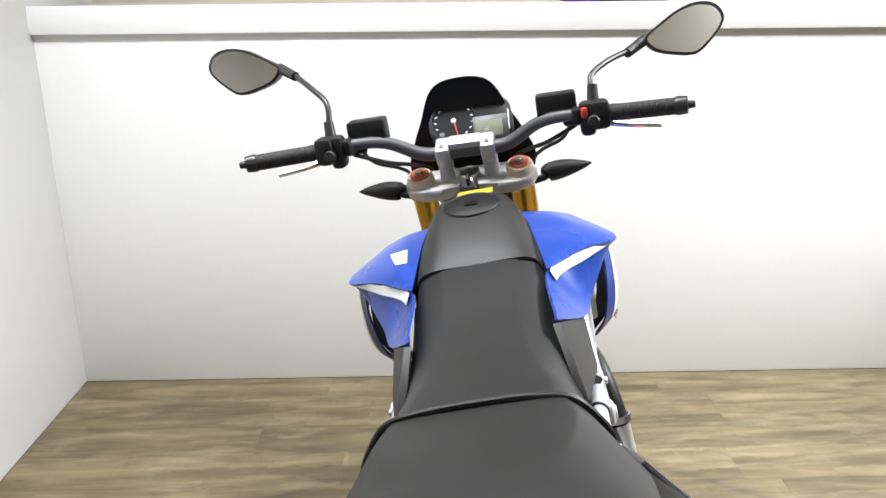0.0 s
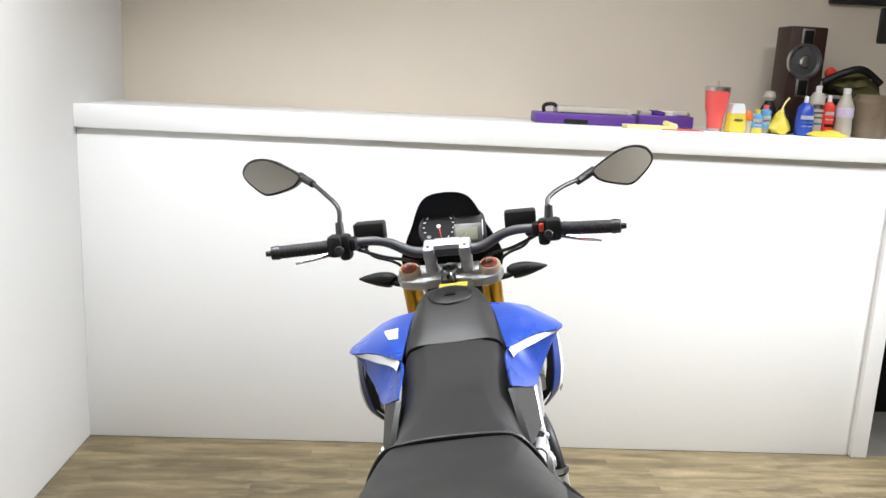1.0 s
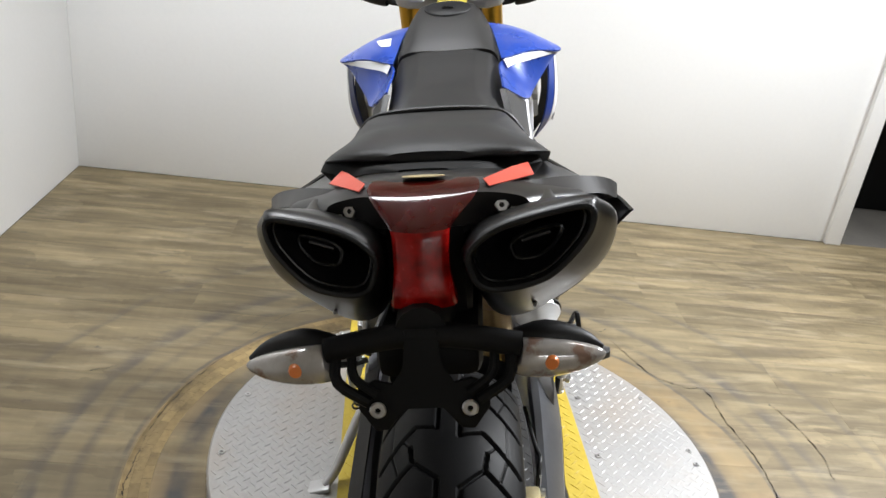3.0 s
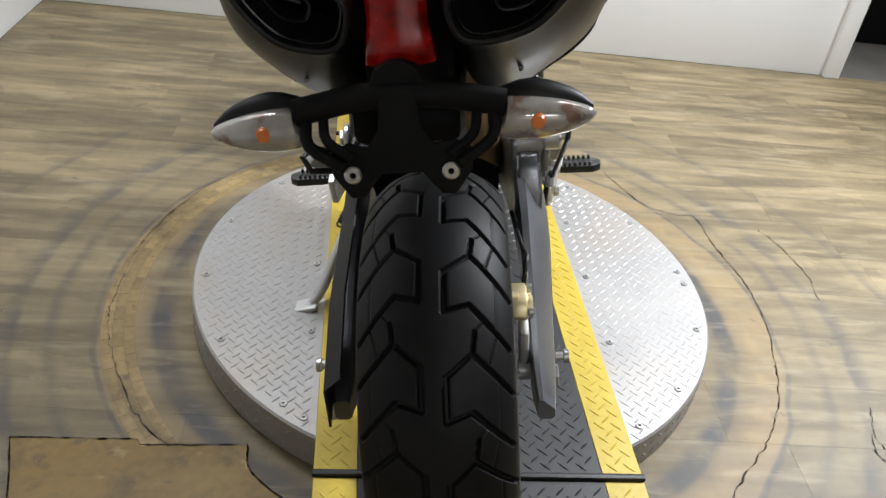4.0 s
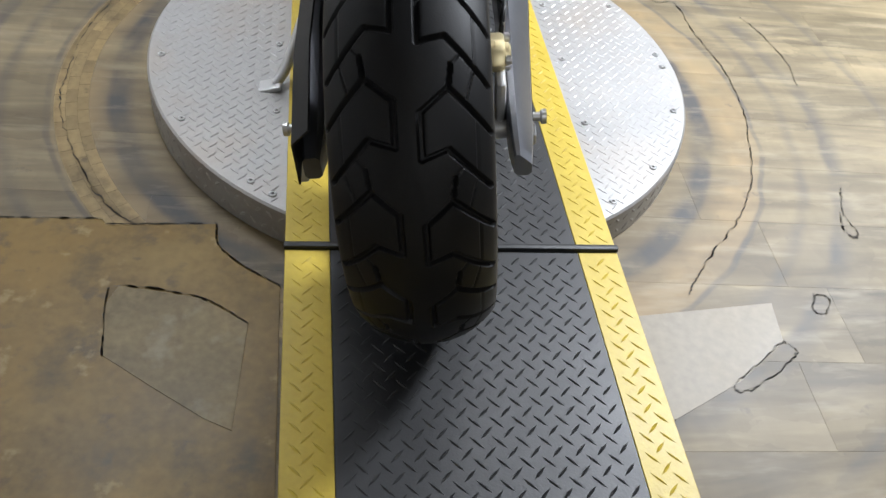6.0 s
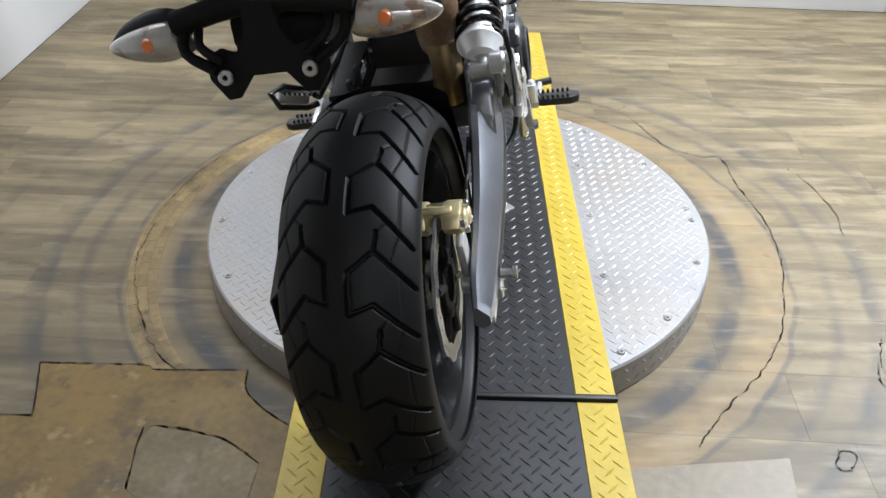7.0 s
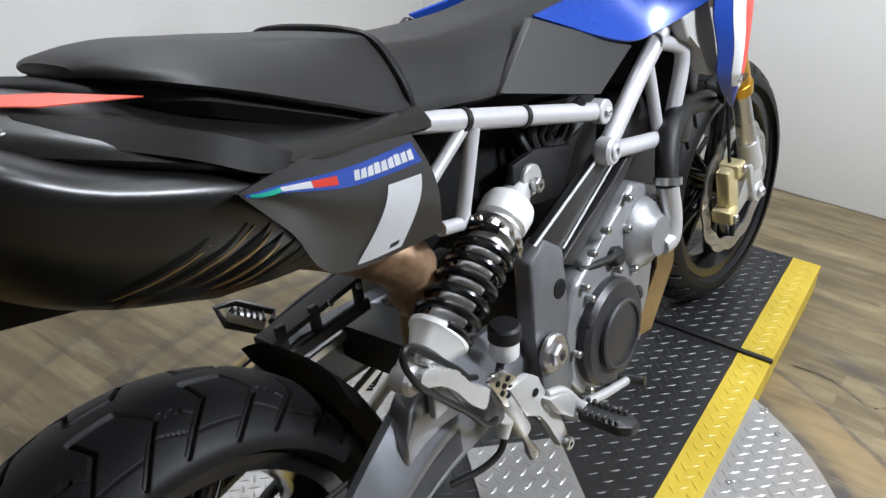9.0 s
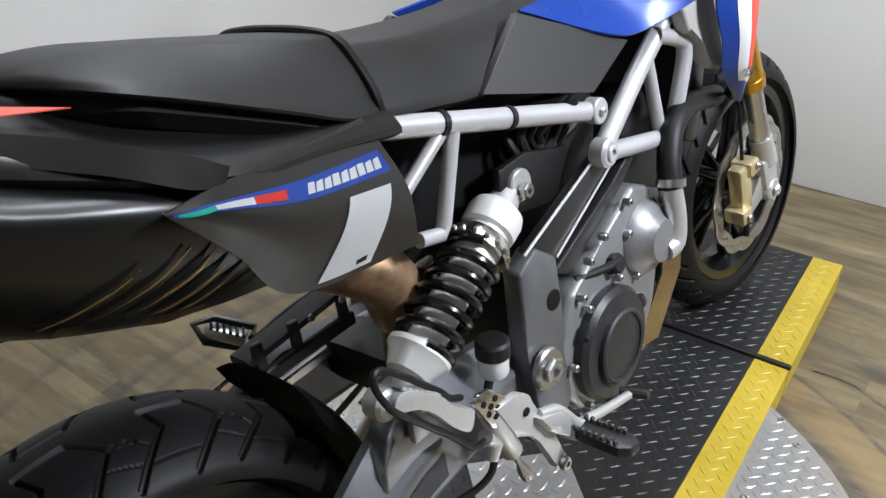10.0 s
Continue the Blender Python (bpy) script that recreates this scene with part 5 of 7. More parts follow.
def along(pts, t):
    """A point of the Catmull-Rom curve through pts, t from 0 to 1."""
    n_span = len(pts) - 1
    x = min(max(t, 0.0), 1.0) * n_span
    i = min(int(x), n_span - 1)
    f = x - i
    b, c = Vector(pts[i]), Vector(pts[i + 1])
    a = Vector(pts[i - 1]) if i else 2 * b - c
    d = Vector(pts[i + 2]) if i + 2 <= n_span else 2 * c - b
    return 0.5 * (2 * b + (c - a) * f + (2 * a - 5 * b + 4 * c - d) * f * f + (3 * b - a - 3 * c + d) * f ** 3)


def side_point(a, b, s, proud=0.0):
    """The side panel's surface: a from its rear point ahead, b from its upper edge down."""
    p = along([along(PANEL_TOP, a), along(PANEL_MID, a), along(PANEL_LOW, a)], b)
    return (s * (p.x + proud), p.y - proud * 0.25, p.z)


def decal(name, corners, material, parent, s, n=8, k=3, proud=0.0022, label=""):
    """A sticker on the side panel between four (a, b) corners: rear top, front top, front low, rear low."""
    (a0, b0), (a1, b1), (a2, b2), (a3, b3) = corners
    rows = []
    for i in range(n + 1):
        f = i / n
        row = []
        for j in range(k + 1):
            g = j / k
            a = (a0 + (a1 - a0) * f) * (1 - g) + (a3 + (a2 - a3) * f) * g
            b = (b0 + (b1 - b0) * f) * (1 - g) + (b3 + (b2 - b3) * f) * g
            row.append(side_point(a, b, s, proud))
        rows.append(row)
    bm = grid_mesh(rows)
    bmesh.ops.solidify(bm, geom=bm.faces[:], thickness=0.0007)
    return bp(name, bm, material, parent, label)


for s in (1, -1):
    # grab blade over the silencer, pointed ahead
    blade = [((0.090, -0.046, 0.926), (0.1245, -0.026, 0.921), (0.130, -0.058, 0.912), (0.090, -0.062, 0.913)),
             ((0.120, 0.000, 0.910), (0.165, 0.018, 0.907), (0.171, -0.014, 0.897), (0.120, -0.008, 0.893)),
             ((0.150, 0.050, 0.888), (0.203, 0.062, 0.889), (0.212, 0.046, 0.872), (0.150, 0.050, 0.862)),
             ((0.180, 0.085, 0.870), (0.226, 0.096, 0.872), (0.234, 0.090, 0.848), (0.180, 0.085, 0.842)),
             ((0.218, 0.116, 0.853), (0.240, 0.120, 0.856), (0.2400, 0.113, 0.846), (0.218, 0.112, 0.846))]
    cols = [spline([row[j] for row in blade], 4) for j in range(4)]
    rows = [[(s * c[i].x, c[i].y, c[i].z) for c in cols] for i in range(len(cols[0]))]
    bw = grid_mesh(rows, wrap_v=True, caps=True)
    bp("tail_wing", bw, TAIL_BLACK, tail, smooth=40)
    rows = [[side_point(i / 24, j / 12, s) for j in range(13)] for i in range(25)]
    sheet = grid_mesh(rows)
    bmesh.ops.recalc_face_normals(sheet, faces=sheet.faces[:])
    bmesh.ops.solidify(sheet, geom=sheet.faces[:], thickness=0.004 * s)
    side = bp("side_panel", sheet, TAIL_BLACK, tail, "matt black side panel with a striped decal and a white field", smooth=40)
    # blue band, narrow at the rear point
    rows = []
    for i in range(25):
        a = 0.03 + 0.94 * i / 24
        lo = 0.35 + 0.30 * max(0, 0.2 - a) / 0.17
        hi = 0.20 + 0.10 * max(0, 0.2 - a) / 0.17
        rows.append([side_point(a, hi + (lo - hi) * j / 4, s, 0.0018) for j in range(5)])
    bb = grid_mesh(rows)
    bmesh.ops.solidify(bb, geom=bb.faces[:], thickness=0.0006)
    band = bp("blue_band", bb, DECAL_BLUE, side, "blue decal band")
    decal("green_block", [(0.055, 0.33), (0.26, 0.235), (0.26, 0.315), (0.055, 0.52)], DECAL_GREEN, band, s, proud=0.0026)
    decal("white_block", [(0.262, 0.235), (0.436, 0.235), (0.434, 0.315), (0.262, 0.315)], DECAL_WHITE, band, s, proud=0.0026)
    decal("red_block", [(0.438, 0.235), (0.575, 0.235), (0.570, 0.315), (0.436, 0.315)], DECAL_RED, band, s, proud=0.0026)
    for k in range(9):
        a0 = 0.650 + 0.0325 * k
        decal("lettering_bar", [(a0 + 0.014, 0.235 + (0.012 if k % 3 else 0)), (a0 + 0.040, 0.238), (a0 + 0.030, 0.312), (a0 + 0.002, 0.312)], DECAL_WHITE, band, s, 2, 1, 0.0026)
    field = decal("white_field", [(0.79, 0.42), (0.94, 0.43), (0.855, 0.95), (0.715, 0.955)], DECAL_WHITE, side, s, 8, 10, 0.0020, "white blank number field")
    decal("small_print", [(0.815, 0.885), (0.845, 0.88), (0.842, 0.915), (0.813, 0.92)], BLACK_MATT, field, s, 2, 1, 0.0026)
    bp("red_sticker", panel([(s * 0.068, -0.066, 0.9400), (s * 0.074, -0.080, 0.9370), (s * 0.117, -0.026, 0.9260), (s * 0.125, -0.012, 0.9225), (s * 0.123, 0.072, 0.9075), (s * 0.102, 0.008, 0.9260)], [(0, 1, 2, 5), (5, 2, 3, 4)], 0.001, (0, 0.05, 0.80)), RED_STICKER, tail, "coral red reflective sticker")
    bp("mount_bolt", join(disc(0.008, 0, 0.008, (s * 0.086, -0.085, 0.916), (0, -1, 0.5), 0.001, 6, hole=0.003), disc(0.006, 0, 0.008, (s * 0.100, -0.082, 0.914), (0, -1, 0.5), 0.001, 12)), STEEL, tail)
em = bp("emblem", lathe([(0.0, -0.0004), (0.026, -0.0004), (0.026, 0.0006), (0.0, 0.0006)], 32, (0, 0, 0), (0, 0, 1)), PALE_GOLD, tail, "small gold oval emblem")
em.data.transform(Matrix.Translation((0.002, -0.052, 0.9405)) @ Matrix.Rotation(radians(-12), 4, "X") @ Matrix.Diagonal((0.95, 0.32, 1, 1)))

# silencers: two big cans under the tail that rise to the rear, with slanted openings
OPEN = [(0.055, 0.896), (0.083, 0.917), (0.135, 0.931), (0.167, 0.933), (0.164, 0.906), (0.130, 0.870), (0.092, 0.858), (0.066, 0.860), (0.055, 0.876)]
CAN = [
    (0.33, [(0.05, 0.795), (0.075, 0.797), (0.10, 0.795), (0.14, 0.785), (0.15, 0.765), (0.14, 0.735), (0.11, 0.70), (0.08, 0.70), (0.055, 0.74)]),
    (0.205, [(0.05, 0.812), (0.085, 0.815), (0.13, 0.815), (0.176, 0.809), (0.200, 0.785), (0.184, 0.738), (0.13, 0.697), (0.08, 0.700), (0.05, 0.747)]),
    (0.085, [(0.046, 0.848), (0.083, 0.854), (0.137, 0.854), (0.196, 0.850), (0.224, 0.832), (0.204, 0.770), (0.132, 0.716), (0.074, 0.718), (0.050, 0.78)]),
    (-0.02, [(0.054, 0.868), (0.088, 0.882), (0.135, 0.888), (0.186, 0.883), (0.216, 0.866), (0.195, 0.808), (0.120, 0.752), (0.074, 0.754), (0.054, 0.81)]),
    (-0.090, [(0.054, 0.894), (0.088, 0.912), (0.138, 0.924), (0.184, 0.921), (0.204, 0.900), (0.184, 0.845), (0.112, 0.797), (0.070, 0.801), (0.052, 0.842)]),
]


def shrink(pts, f):
    return [(0.108 + (x - 0.108) * f, 0.897 + (z - 0.897) * f) for x, z in pts]


def can_point(y, q, s, proud=0.0):
    """A point on the silencer's skin: y along it, q counts the corners of its sections, clockwise from the inner top."""
    sect = [Vector((np.interp(-y, [-c[0] for c in CAN], [c[1][k][0] for c in CAN]), 0, np.interp(-y, [-c[0] for c in CAN], [c[1][k][1] for c in CAN]))) for k in range(9)]
    p = spline(sect, 20, True)[int(round(q * 20)) % 180]
    out = (p - Vector((0.12, 0, sum(v.z for v in sect) / 9))).normalized()
    return (s * (p.x + out.x * proud), y, p.z + out.z * proud)


for s in (1, -1):
    slant = lambda y, z: y - 0.12 * (0.897 - z)
    ends = [(-0.134, shrink(OPEN, 1.17)), (-0.148, shrink(OPEN, 1.09)), (-0.151, shrink(OPEN, 1.02)), (-0.142, shrink(OPEN, 0.97)), (-0.120, shrink(OPEN, 0.88)), (-0.098, shrink(OPEN, 0.62)), (-0.050, shrink(OPEN, 0.55))]
    rings = [spline([(s * x, y, z) for x, z in r], 5, True) for y, r in CAN] + [spline([(s * x, slant(y, z), z) for x, z in r], 5, True) for y, r in ends]
    first_part = [spline([r[j] for r in rings[:6]], 4) for j in range(len(rings[0]))]
    rings = [[c[i] for c in first_part] for i in range(len(first_part[0]))] + rings[6:]
    sil = bp("silencer", grid_mesh(rings, wrap_v=True, caps=True), CAN_BLACK, label="matt black underseat silencer with a slanted opening", smooth=50)
    lip = spline([(s * x, slant(-0.152, z), z) for x, z in shrink(OPEN, 1.06)], 6, True)
    bp("opening_rim", tube(lip + lip[:1], 0.0036, 8), BLACK_PLASTIC, sil)
    lip = spline([(s * x, slant(-0.143, z), z) for x, z in shrink(OPEN, 0.95)], 6, True)
    bp("opening_lip", tube(lip + lip[:1], 0.0022, 8), GLOSS_BLACK, sil)
    lip = spline([(s * (0.118 + (x - 0.108) * 0.44), slant(-0.122, z), 0.890 + (z - 0.897) * 0.40) for x, z in OPEN], 6, True)
    bp("inner_rim", tube(lip + lip[:1], 0.0026, 8), GLOSS_BLACK, sil)
    bp("baffle", tube([(s * 0.105, -0.114, 0.888), (s * 0.134, -0.114, 0.897)], 0.0022, 8), BLACK_MATT, sil)
    for k in range(7):
        y = 0.012 + 0.024 * k
        line = [can_point(y + 0.040 - 0.075 * f, 4.45 + 1.15 * f, s, 0.0005) for f in (0, 0.25, 0.5, 0.75, 1)]
        bp("louvre", tube(line, [0.0012, 0.0034, 0.0040, 0.0034, 0.0012], 10, 4), DEEP_BLACK, sil, "dark slot in the silencer cover")
        # thin bronze tube draws the golden glint along the slot's lower edge
        line = [can_point(y + 0.046 - 0.075 * f, 4.52 + 1.15 * f, s, 0.0012) for f in (0, 0.25, 0.5, 0.75, 1)]
        bp("louvre_edge", tube(line, [0.0006, 0.0014, 0.0018, 0.0014, 0.0006], 8, 4), BRONZE, sil)
    for k in range(4):
        y = -0.10 + 0.03 * k
        bp("seam_clip", tube([(s * 0.118, y, 0.803 - 0.30 * (y + 0.10)), (s * 0.120, y + 0.016, 0.799 - 0.30 * (y + 0.10))], 0.0024, 6), STEEL, sil)
    sh = grid_mesh([[can_point(-0.005 + 0.30 * i / 20, 5.50 + 0.10 * (1 - i / 20) + 0.85 * j / 6, s, 0.0022) for j in range(7)] for i in range(21)])
    bmesh.ops.solidify(sh, geom=sh.faces[:], thickness=0.0015)
    bp("heat_shield", sh, BRONZE, sil, "bronze-tinted lower heat shield")

# tail lamp: red, broad at the top and narrow below
TL = [(0.937, 0.062, -0.082), (0.934, 0.060, -0.096), (0.924, 0.045, -0.120), (0.914, 0.0330, -0.136), (0.900, 0.0305, -0.144), (0.875, 0.0300, -0.152), (0.855, 0.0330, -0.159), (0.838, 0.0360, -0.156)]
rows = [[(-w, y + 0.03, z), (-w, y + 0.004, z), (-w * 0.6, y - 0.004, z), (0, y - 0.008, z), (w * 0.6, y - 0.004, z), (w, y + 0.004, z), (w, y + 0.03, z)] for z, w, y in TL]
rows = [spline(r, 3) for r in rows]
cols = [spline([r[j] for r in rows], 4) for j in range(len(rows[0]))]
rows = [[c[i] for c in cols] for i in range(len(cols[0]))]
low_rows = [r for r in rows if r[0].z < 0.9165]
tl = bp("tail_lamp", grid_mesh(low_rows, wrap_v=True, caps=True), RED_LENS, label="red tail lamp between the silencers", smooth=40)
bp("upper_lens", grid_mesh(rows[:len(rows) - len(low_rows) + 1], wrap_v=True, caps=True), DARK_RED_LENS, tl, "dark red glossy upper lens", smooth=40)
bp("lamp_surround", body([(-0.082, [(0, 0.924), (0.060, 0.932), (0.073, 0.930), (0.070, 0.904), (0.045, 0.885), (0, 0.875)]), (-0.055, [(0, 0.928), (0.064, 0.938), (0.077, 0.932), (0.072, 0.900), (0.045, 0.875), (0, 0.865)])], 2, 2), BLACK_PLASTIC, tl)
for k in range(5):
    z = 0.904 - 0.014 * k
    w_, y_ = 0.029 + 0.004 * max(0, k - 2) / 2, -0.1415 - 0.24 * (0.900 - z)
    bp("lens_rib", tube([(-w_, y_, z), (0, y_ - 0.006, z), (w_, y_, z)], 0.0014, 6, 3), RED_LENS, tl)
for x in (-0.015, 0.0, 0.015):
    bp("lens_rib", tube([(x, -0.1435 + 0.02 * abs(x), 0.906), (x, -0.1615 + 0.02 * abs(x), 0.850)], 0.0012, 6), RED_LENS, tl)
bp("inner_tail", box((0.10, 0.22, 0.16), (0, 0.02, 0.835), 0.02), DEEP_BLACK, tail)
bp("undertray", box((0.12, 0.32, 0.05), (0, -0.01, 0.750), 0.015, (-12, 0, 0)), DEEP_BLACK, tail)

# the rear stands a little to the right of the wheel's plane
def shift_rear(ob):
    for v in ob.data.vertices:
        if v.co.x < 0 and v.co.y < 0.35:
            v.co.x *= 1 - 0.14 * min(1.0, (0.35 - v.co.y) / 0.3)
    for child in ob.children:
        shift_rear(child)


for rear_part in [tail, tl, pad] + [o for o in bike.children if o.name.startswith("silencer")]:
    shift_rear(rear_part)

# number plate bracket with the rear indicators (the plate is off)
PB = lambda u, v, w: (u, -0.195 - 0.28 * (0.80 - v) + w * 0.95, v - 0.28 * w)
br = bp("plate_bracket", prism([(-0.017, 0.830), (0.017, 0.830), (0.018, 0.792), (0.030, 0.774), (0.048, 0.782), (0.066, 0.774), (0.066, 0.752), (0.050, 0.730), (0.036, 0.731), (0.020, 0.754), (-0.020, 0.754), (-0.036, 0.731), (-0.050, 0.730), (-0.066, 0.752), (-0.066, 0.774), (-0.048, 0.782), (-0.030, 0.774), (-0.018, 0.792)], 0.006, PB, 0.002), DEEP_BLACK, label="black steel number plate bracket without a plate")
bp("cross_arm", tube([(-0.098, -0.182, 0.806), (-0.03, -0.180, 0.818), (0.03, -0.180, 0.818), (0.098, -0.182, 0.806)], 0.013, 12, 3), DEEP_BLACK, br)
bp("rear_stay", join(tube([(0, -0.185, 0.825), (0, -0.12, 0.81), (0, -0.02, 0.765)], [0.026, 0.03, 0.04], 12, 3)), DEEP_BLACK, br)
for s in (1, -1):
    bp("stay", join(tube([(s * 0.088, -0.185, 0.800), (s * 0.085, -0.205, 0.782), (s * 0.055, -0.212, 0.762)], 0.006, 8, 3), tube([(s * 0.072, -0.185, 0.800), (s * 0.068, -0.203, 0.786), (s * 0.046, -0.210, 0.770)], 0.005, 8, 3)), DEEP_BLACK, br)
    bp("plate_bolt", disc(0.0085, 0, 0.004, (s * 0.046, -0.214, 0.755), (0, -1, 0.28), 0.0015, 18, hole=0.003), STEEL, br)
    ind = bp("rear_indicator", join(tube([(s * 0.096, -0.178, 0.790), (s * 0.100, -0.178, 0.789), (s * 0.125, -0.177, 0.787), (s * 0.155, -0.176, 0.786), (s * 0.177, -0.174, 0.786), (s * 0.184, -0.173, 0.786)], [0.017, 0.020, 0.021, 0.016, 0.008, 0.002], 20, 3)), CLEAR_LENS, br, "clear-lens rear indicator with an amber bulb")
    bp("bulb", lathe([(0, 0), (0.009, 0), (0.009, 0.006), (0.006, 0.012), (0, 0.013)], 16, (s * 0.128, -0.187, 0.790), (0, -1, 0.15), False), AMBER, ind)
    bp("housing", tube([(s * 0.094, -0.162, 0.797), (s * 0.125, -0.160, 0.800), (s * 0.16, -0.162, 0.796), (s * 0.182, -0.166, 0.789)], [0.014, 0.018, 0.012, 0.003], 14, 3), BLACK_PLASTIC, ind)

# -- tank cover, blue side fairings --
TANK = [
    (0.878, [(0, 0.885), (0.055, 0.886), (0.085, 0.884), (0.104, 0.872), (0.112, 0.84), (0.112, 0.79), (0, 0.78)]),
    (0.93, [(0, 0.910), (0.050, 0.909), (0.078, 0.902), (0.106, 0.878), (0.114, 0.84), (0.114, 0.78), (0, 0.77)]),
    (1.00, [(0, 0.934), (0.050, 0.933), (0.076, 0.924), (0.102, 0.892), (0.112, 0.84), (0.112, 0.78), (0, 0.77)]),
    (1.08, [(0, 0.948), (0.048, 0.947), (0.072, 0.938), (0.094, 0.900), (0.104, 0.85), (0.104, 0.78), (0, 0.77)]),
    (1.125, [(0, 0.946), (0.040, 0.945), (0.062, 0.935), (0.082, 0.898), (0.09, 0.85), (0.09, 0.79), (0, 0.78)]),
    (1.15, [(0, 0.925), (0.03, 0.924), (0.05, 0.915), (0.064, 0.885), (0.07, 0.85), (0.07, 0.80), (0, 0.79)]),
]
tank = bp("tank_cover", body(TANK, 5, 4), TANK_BLACK, label="satin black tank cover with a round fuel cap", smooth=50)
TOPQ = Vector((0, -0.14, 0.99))
bp("fuel_cap", lathe([(0, 0.0), (0.052, 0.0), (0.054, 0.002), (0.0525, 0.004), (0.050, 0.0025), (0.047, 0.0045), (0, 0.0050)], 56, (0, 1.058, 0.9430), TOPQ, False), BLACK_PLASTIC, tank, "black round fuel cap")
bp("cap_lock", box((0.026, 0.011, 0.004), (0, 1.050, 0.9490), 0.002, (8, 0, 0)), GLOSS_BLACK, tank)


def sheet(curves, nu, nv, thick, s=1, part_u=(0, 1), part_v=(0, 1), proud=0.0, swell=0.0):
    """A curved sheet lofted through curves of points; part_u and part_v cut a piece out of it, proud lifts it sideways."""
    rows = []
    for i in range(nu + 1):
        u = part_u[0] + (part_u[1] - part_u[0]) * i / nu
        line = [along(c, u) for c in curves]
        row = []
        for j in range(nv + 1):
            v = part_v[0] + (part_v[1] - part_v[0]) * j / nv
            q = along(line, v)
            row.append((s * (q.x + proud + swell * 4 * v * (1 - v)), q.y, q.z + proud * 0.5))
        rows.append(row)
    bm = grid_mesh(rows)
    bmesh.ops.recalc_face_normals(bm, faces=bm.faces[:])
    if next(iter(bm.faces)).normal.x * s < 0:
        bmesh.ops.reverse_faces(bm, faces=bm.faces[:])
    bmesh.ops.solidify(bm, geom=bm.faces[:], thickness=thick)
    return bm


def flat_patch(a, b, c, d, s):
    """Places unit-square corners on the four corners a, b, c, d; depth goes sideways."""
    return lambda u, v, w: tuple((Vector(a) * (1 - u) * (1 - v) + Vector(b) * u * (1 - v) + Vector(c) * u * v + Vector(d) * (1 - u) * v + Vector((w, 0, 0))) * Vector((s, 1, 1)))


WING_TOP = [[(0.115, 0.838, 0.868), (0.108, 0.920, 0.882), (0.100, 1.02, 0.895), (0.090, 1.10, 0.898)],
            [(0.115, 0.838, 0.868), (0.147, 0.922, 0.881), (0.182, 1.030, 0.878), (0.140, 1.125, 0.884)],
            [(0.115, 0.838, 0.868), (0.183, 0.920, 0.864), (0.255, 1.018, 0.844), (0.185, 1.140, 0.866)]]
WING_LOW = [[(0.113, 0.655, 0.858), (0.116, 0.836, 0.867), (0.182, 0.918, 0.862), (0.252, 1.010, 0.844)],
            [(0.113, 0.655, 0.857), (0.137, 0.815, 0.828), (0.180, 0.900, 0.826), (0.236, 0.996, 0.834)],
            [(0.113, 0.655, 0.856), (0.165, 0.800, 0.793), (0.186, 0.885, 0.793), (0.226, 0.985, 0.822)]]
BLADE = [[(0.225, 0.985, 0.835), (0.226, 0.978, 0.790), (0.224, 1.000, 0.735), (0.217, 1.015, 0.690), (0.209, 1.055, 0.650), (0.199, 1.116, 0.607)],
         [(0.240, 1.045, 0.840), (0.243, 1.035, 0.790), (0.244, 1.035, 0.736), (0.235, 1.047, 0.685), (0.219, 1.078, 0.647), (0.200, 1.118, 0.608)],
         [(0.238, 1.110, 0.842), (0.243, 1.090, 0.790), (0.247, 1.068, 0.737), (0.237, 1.076, 0.680), (0.219, 1.099, 0.642), (0.200, 1.122, 0.609)]]
for s in (1, -1):
    wing = bp("side_fairing", sheet(WING_TOP, 24, 12, 0.004, s), BLUE, label="satin blue side fairing with a white line", smooth=50)
    bp("lower_facet", sheet(WING_LOW, 24, 8, 0.004, s), BLUE, wing, smooth=50)
    bp("white_line", sheet(WING_LOW, 20, 2, 0.0008, s, (0.32, 1.0), (0.0, 0.20), 0.0046), DECAL_WHITE, wing)
    # the left blade takes a darker blue than the right
    blade = bp("fairing_blade", sheet(BLADE, 24, 10, 0.004, s, swell=0.004), DARK_BLUE if s < 0 else BLUE, wing, "blue fairing blade with white and red fields", smooth=50)
    bp("white_field", sheet(BLADE, 16, 5, 0.0006, s, (0.0, 0.74), (0.30, 0.60), 0.0012, 0.004), DECAL_WHITE, blade)
    bp("white_tip", sheet(BLADE, 4, 5, 0.0006, s, (0.62, 0.76), (0.60, 0.98), 0.0012, 0.004), DECAL_WHITE, blade)
    bp("red_field", sheet(BLADE, 16, 5, 0.0006, s, (0.0, 0.615), (0.605, 1.0), 0.0013, 0.004), DECAL_RED, blade)
    bp("inner_guard", sheet([[(x - 0.012, y + 0.004, z) for x, y, z in BLADE[1]], [(x - 0.03, y + 0.01, z + 0.008) for x, y, z in BLADE[2]]], 12, 3, 0.003, s, (0.1, 1.0)), BLACK_PLASTIC, blade)
    # dark panel below the fairing, beside the seat
    bp("airbox_panel", prism([(0, 0), (1, 0), (1, 1), (0, 1)], 0.012, flat_patch((0.11, 0.646, 0.855), (0.158, 0.828, 0.779), (0.16, 0.728, 0.733), (0.128, 0.539, 0.783), s), 0.0035, 3), TANK_BLACK, tank, "satin black side panel under the tank", smooth=40)
txt = bpy.data.curves.new("digits", "FONT")
txt.body, txt.size, txt.extrude, txt.align_x, txt.align_y = "750", 0.024, 0.0003, "CENTER", "CENTER"
spot = along([along(c, 0.655) for c in BLADE], 0.62)
